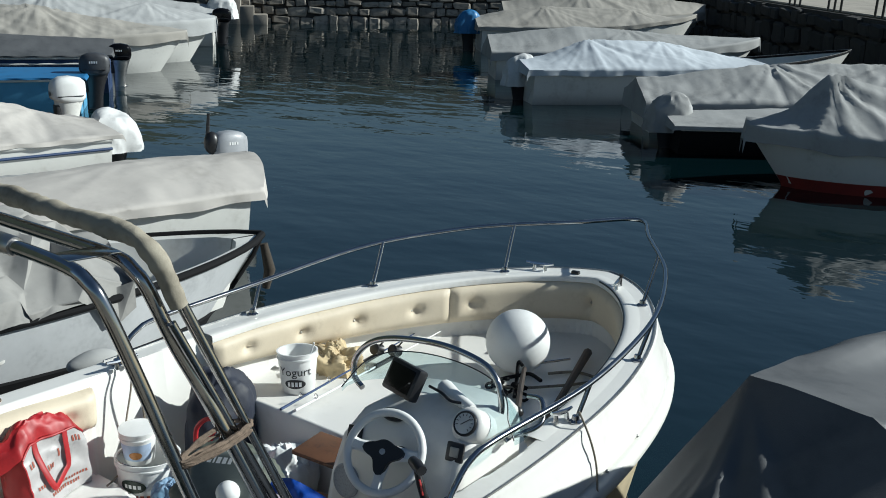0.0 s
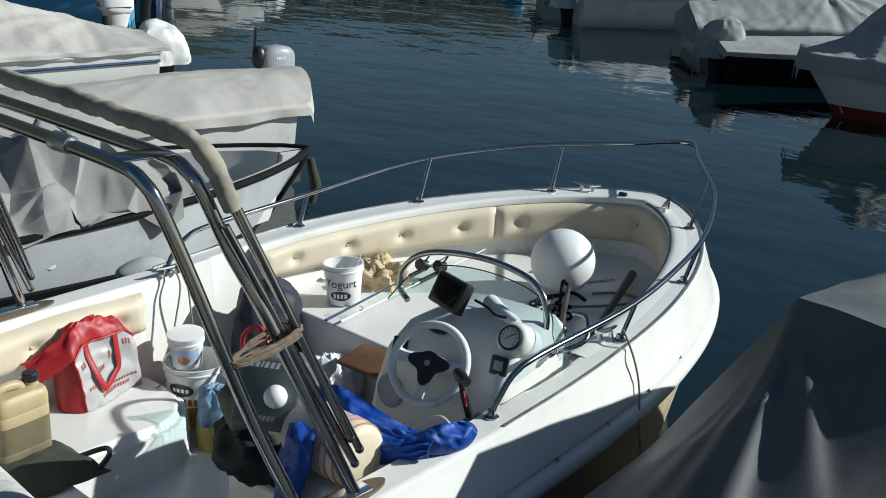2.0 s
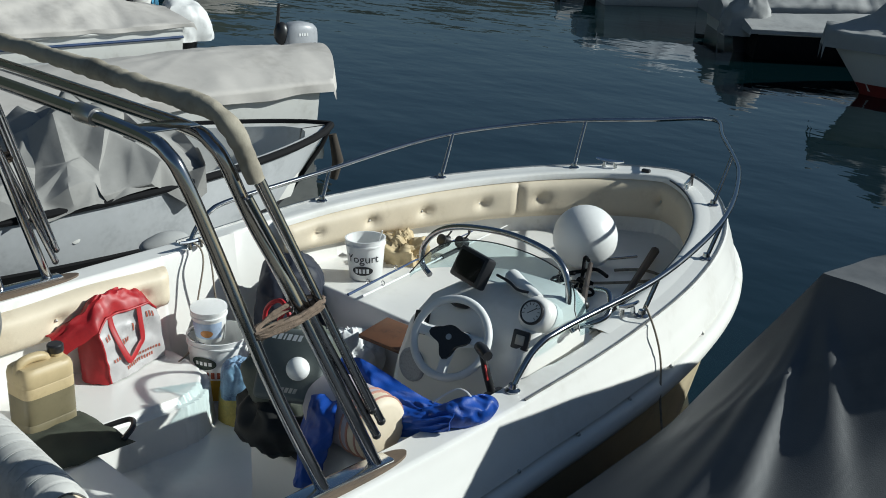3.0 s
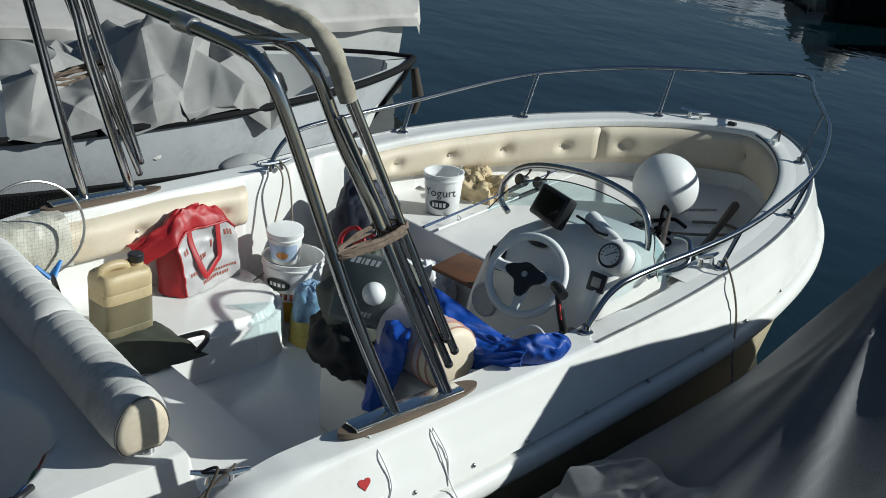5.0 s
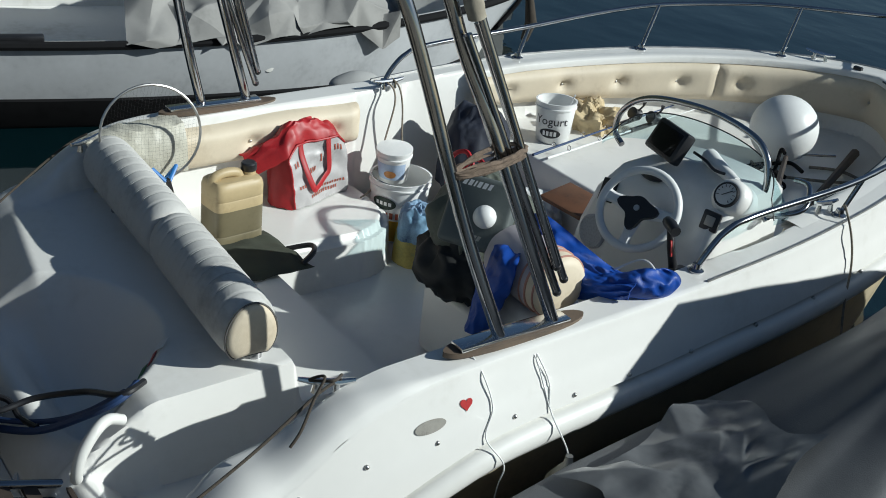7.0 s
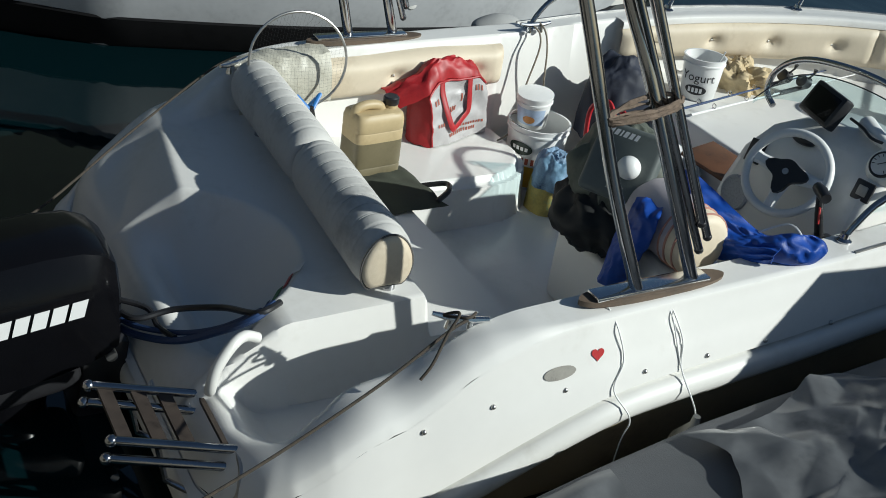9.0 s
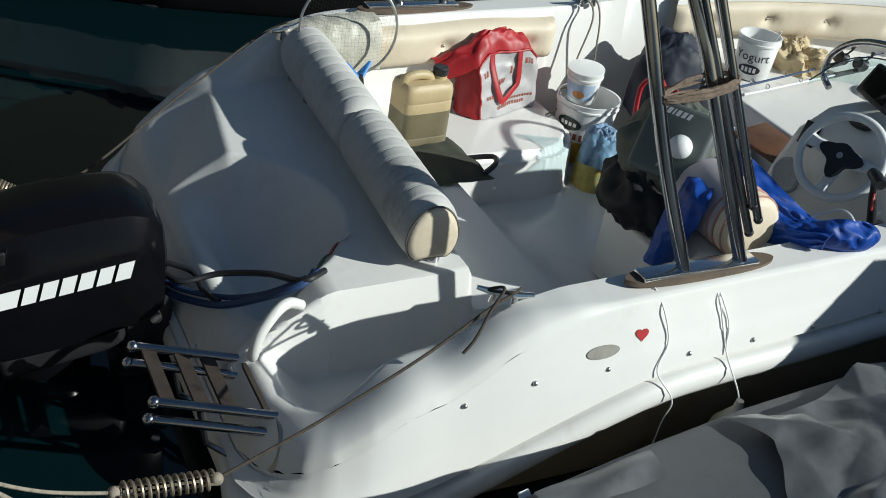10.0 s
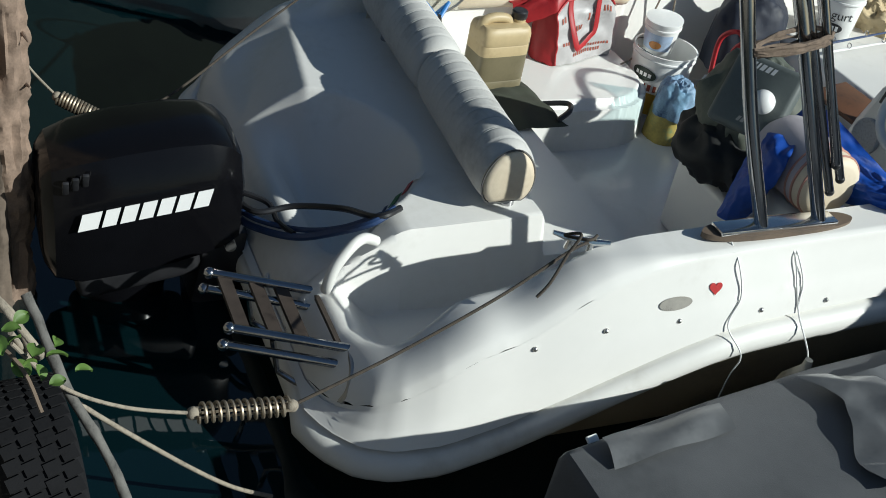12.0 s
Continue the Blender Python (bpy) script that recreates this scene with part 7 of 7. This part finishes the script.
gf = thing("grey_fender", "scuffed grey inflatable fender between the two boats", "boat fender", group="fenders")
part("body", s, "tarp_grey", gf, smooth=70)
part("eye", Shape().ball((-2.21, 3.21, 0.42), 0.02, 6), "black", gf)

M["cowl_grey"] = material("faded_grey_cowl", (0.05, 0.053, 0.06), 0.45, vary=0.15, scale=8)
M["silver"] = material("silver_grey_paint", (0.35, 0.36, 0.38), 0.35, vary=0.1, scale=10)
M["hood_white"] = material("white_nylon", (0.62, 0.62, 0.61), 0.5, vary=0.1, scale=5, second=(0.5, 0.5, 0.49))
M["boat_sky"] = material("light_blue_boat_paint", (0.12, 0.36, 0.58), 0.4, vary=0.1, scale=3)
# further port neighbours
N2, mN2, LN2 = covered_boat((-5.09, 6.22), (-6.17, 0.9), 1.8, 0.66, [(0, 0.86), (0.06, 0.87), (0.16, 0.885), (0.3, 0.84), (0.45, 0.78), (0.6, 0.77), (1, 0.8)], "tarp_pale", 4.1, "white boat under a smooth cream canvas cover", hang=0.10, poles=(0.03, 0.16, 0.42), folds=0.42, tent=((0, 0.12, 0.4, 1), (1.5, 1.6, 1.6, 1.6)), rake=0.34)
N3, mN3, LN3 = covered_boat((-7.95, 6.68), (-9.15, 1.33), 1.9, 0.78, [(0, 0.86), (0.10, 0.98), (0.25, 1.22), (0.40, 1.32), (1, 1.1)], "tarp_pale", 5.3, "white boat with blue stripe under a tan canvas cover", stripe="navy", hang=0.05, poles=(0.4, 0.1))
motor(mN3 @ pose(0.1, -0.36, 0.36), 0.98, "white", "outboard under a crumpled white cloth hood", hood="hood_white")
NB, mNB, LNB = covered_boat((-6.2, 7.12), (-7.05, 2.12), 1.4, 0.45, [(0, 0.52), (0.3, 0.62), (1, 0.7)], "tarp_grey", 6.2, "small low boat under grey canvas", hang=0.1)
motor(mNB @ pose(-0.2, -0.06, 0.41), 0.85, "silver", "silver grey outboard with black tiller", tiller=True, bars=True)
N4, mN4, LN4 = covered_boat((-10.1, 7.65), (-11.3, 2.5), 1.7, 0.50, [(0, 0.52), (0.5, 0.56), (1, 0.7)], "wood", 7.4, "low wooden boat with varnished deck", hang=0.02, folds=0.1)
motor(mN4 @ pose(0.05, -0.12, 0.50), 1.0, "white", "small white outboard on a low boat", leg="gel_old")
N5, mN5, LN5 = covered_boat((-14.0, 10.45), (-17.1, 6.3), 1.8, 0.62, [(0, 0.64), (0.5, 0.68), (1, 0.8)], "boat_blue", 8.1, "bright blue open boat with a pale rim", hull="boat_sky", hang=0.03, folds=0.1, rub="boat_white")
motor(mN5 @ pose(-0.15, -0.2, 0.34), 1.1, "cowl_grey", "dark outboard with white band on the blue boat", bars=True)
N6, mN6, LN6 = covered_boat((-16.15, 12.4), (-19.25, 8.2), 1.9, 0.72, [(0, 0.98), (0.5, 1.1), (1, 1.0)], "tarp_dark", 9.1, "boat with dark sides and pale trim stripes", hull="navy", hang=0.03, rub="boat_white", folds=0.3)
for dz in (-0.14, -0.27, -0.40):
    part("trim_stripe", edge_tube(LN6, 1.9, 0.72, 0.018, dz, out=0.004 + 0.09 * dz), "boat_white", N6, "pale trim stripe")
motor(mN6 @ pose(-0.3, -0.2, 0.36), 0.95, "cowl", "black outboard at the stern of the dark boat", bars=True, leg="steel_dull")
N7, mN7, LN7 = covered_boat((-23.3, 12.4), (-19.4, 17.6), 2.4, 0.85, [(0, 1.5), (0.4, 1.6), (0.75, 1.35), (1, 1.1)], "tarp_light", 10.2, "large boat under a pale grey canvas cover", hang=0.35, poles=(0.4, 0.75))
N8, mN8, LN8 = covered_boat((-23.3, 20.6), (-28.0, 15.2), 2.3, 0.8, [(0, 1.1), (0.5, 1.5), (1, 1.3)], "tarp_light", 11.9, "boat under a pale grey cover", hang=0.25)
motor(mN8 @ pose(0, -0.25, 0.6), 1.4, "white", "white hooded outboard of a distant boat", hood="hood_white")
motor(mN8 @ pose(-0.75, -0.25, 0.40), 1.15, "cowl", "black outboard of a distant boat")
N9, mN9, LN9 = covered_boat((-21.6, 10.7), (-17.9, 15.6), 2.2, 0.74, [(0, 1.35), (0.45, 1.4), (0.7, 1.18), (1, 0.92)], "tarp_cream", 12.4, "boat under a creased tan cover with its bow bare", hang=0.22, poles=(0.48, 0.2), folds=1.4)

M["tarp_blue"] = material("pale_blue_canvas", (0.52, 0.56, 0.60), 0.7, vary=0.08, scale=1.8, second=(0.42, 0.455, 0.49))
# boats along the side wall
R1, mR1, LR1 = covered_boat((1.25, 16.35), (-2.82, 12.75), 2.0, 0.62, [(0, 1.15), (0.4, 1.18), (0.64, 1.16), (0.79, 1.36), (0.82, 1.36), (0.90, 0.95), (0.96, 0.86), (1, 0.86)], "tarp_grey", 13.3, "white boat with red bottom under a peaked grey cover", boot="red_paint", poles=(0.805, 0.4), hang=0.20, t1=1.0, folds=1.1, tent=((0, 0.6, 0.75, 0.85, 1), (1.6, 1.3, 0.7, 0.7, 1)))
R2, mR2, LR2 = covered_boat((-4.9, 14.6), (-0.8, 18.3), 1.7, 0.42, [(0, 0.55), (0.3, 0.6), (1, 0.7)], "tarp_grey", 14.8, "low boat under a dull grey cover", hull="rubber", hang=0.06, folds=0.7, poles=(0.35, 0.7))
motor(mR2 @ pose(0, -0.02, 0.14), 1.15, "white", "outboard under a grey hood", hood="tarp_grey")
R7, mR7, LR7 = covered_boat((-6.3, 16.1), (-1.9, 20.3), 1.9, 0.50, [(0, 0.80), (0.3, 1.0), (0.6, 1.05), (1, 1.0)], "tarp_grey", 19.4, "boat under a long dull grey cover", hang=0.30, folds=1.3, poles=(0.35, 0.7))
RISE[0] = 1.1
R3, mR3, LR3 = covered_boat((-9.66, 17.35), (-5.35, 22.6), 1.9, 0.66, [(0, 0.80), (0.05, 0.86), (0.18, 1.14), (0.40, 1.12), (0.56, 0.92), (0.66, 0.80), (1, 1.05)], "tarp_blue", 15.1, "white boat under a pale blue-white cover with an open bow", hang=0.12, poles=(0.18, 0.40), folds=0.8, rub="rubber", t1=0.68)
motor(mR3 @ pose(-0.1, -0.05, 0.16), 1.2, "white", "outboard under a white cloth hood", hood="hood_white")
R4, mR4, LR4 = covered_boat((-12.7, 20.2), (-8.3, 24.6), 2.0, 0.62, [(0, 0.95), (0.3, 1.15), (0.7, 1.0), (1, 0.95)], "tarp_grey", 16.6, "boat under a grey cover", hang=0.2, folds=0.7)
R5, mR5, LR5 = covered_boat((-17.3, 25.4), (-12.8, 29.9), 2.2, 0.72, [(0, 0.98), (0.12, 1.12), (0.3, 1.25), (0.7, 1.2), (0.9, 1.0), (1, 1.1)], "tarp_cream", 17.9, "boat under a cream cover", hang=0.12, folds=0.8, poles=(0.3, 0.7))
RISE[0] = 0.45
motor(mR5 @ pose(0, -0.3, 0.36), 1.3, "boat_blue", "outboard under a blue hood", hood="boat_blue")
R6, mR6, LR6 = covered_boat((-19.5, 29.5), (-14.8, 34.2), 2.2, 0.8, [(0, 1.2), (0.35, 1.6), (0.4, 1.6), (1, 1.2)], "tarp_cream", 18.3, "boat under a pale tan cover by the far corner", hang=0.3, poles=(0.38,))
# iron railing posts on the pier
for k in range(4):
    p = Vector((-9.6 + 1.9 * k, 29.0 - 2.05 * k, 1.56))
    rp_ = thing("railing", "thin dark iron railing on the pier", "railing", group="pier railings")
    for j in range(3):
        a = p + Vector((0.27, -0.29, 0)) * j
        part("post", Shape().tube([a, a + Vector((0.06, 0, 0.9))], 0.03, 8), "black", rp_)
    part("top_bar", Shape().tube([p + Vector((0.06, 0, 0.9)), p + Vector((0.60, -0.58, 0.9))], 0.025, 8), "black", rp_)

# pier wall stones, much darker in colour than those of the far wall
M["stone_dark"] = material("dark_pier_stone", (0.035, 0.033, 0.03), 0.85, vary=0.3, scale=2.5, second=(0.015, 0.014, 0.013), bump=0.6, bump_scale=18, per=0.3)
# ---- stones of the far walls ----
wall_stones(far_wall, (-31.5, 26.24), (-20.8, 38.36), -0.1, 2.3, 0.32, (0.75, -0.66), 3, most=300)
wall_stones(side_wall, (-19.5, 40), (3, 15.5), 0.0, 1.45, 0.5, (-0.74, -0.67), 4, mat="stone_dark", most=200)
steps = thing("steps", "worn stone steps down the harbour wall", "steps", kind="structure")
for k in range(4):
    q = Vector((-30.7, 26.8, 0)) + Vector((0.66, 0.75, 0)) * 0.48 * k + Vector((0.75, -0.66, 0)) * 0.45
    part("step", Shape().block((0.50, 0.9, 1.3 - 0.30 * k), Matrix.Translation((q.x, q.y, 0.5 * (1.3 - 0.30 * k) - 0.05)) @ Matrix.Rotation(math.atan2(0.75, 0.66), 4, "Z"), 0.03), "stone", steps)
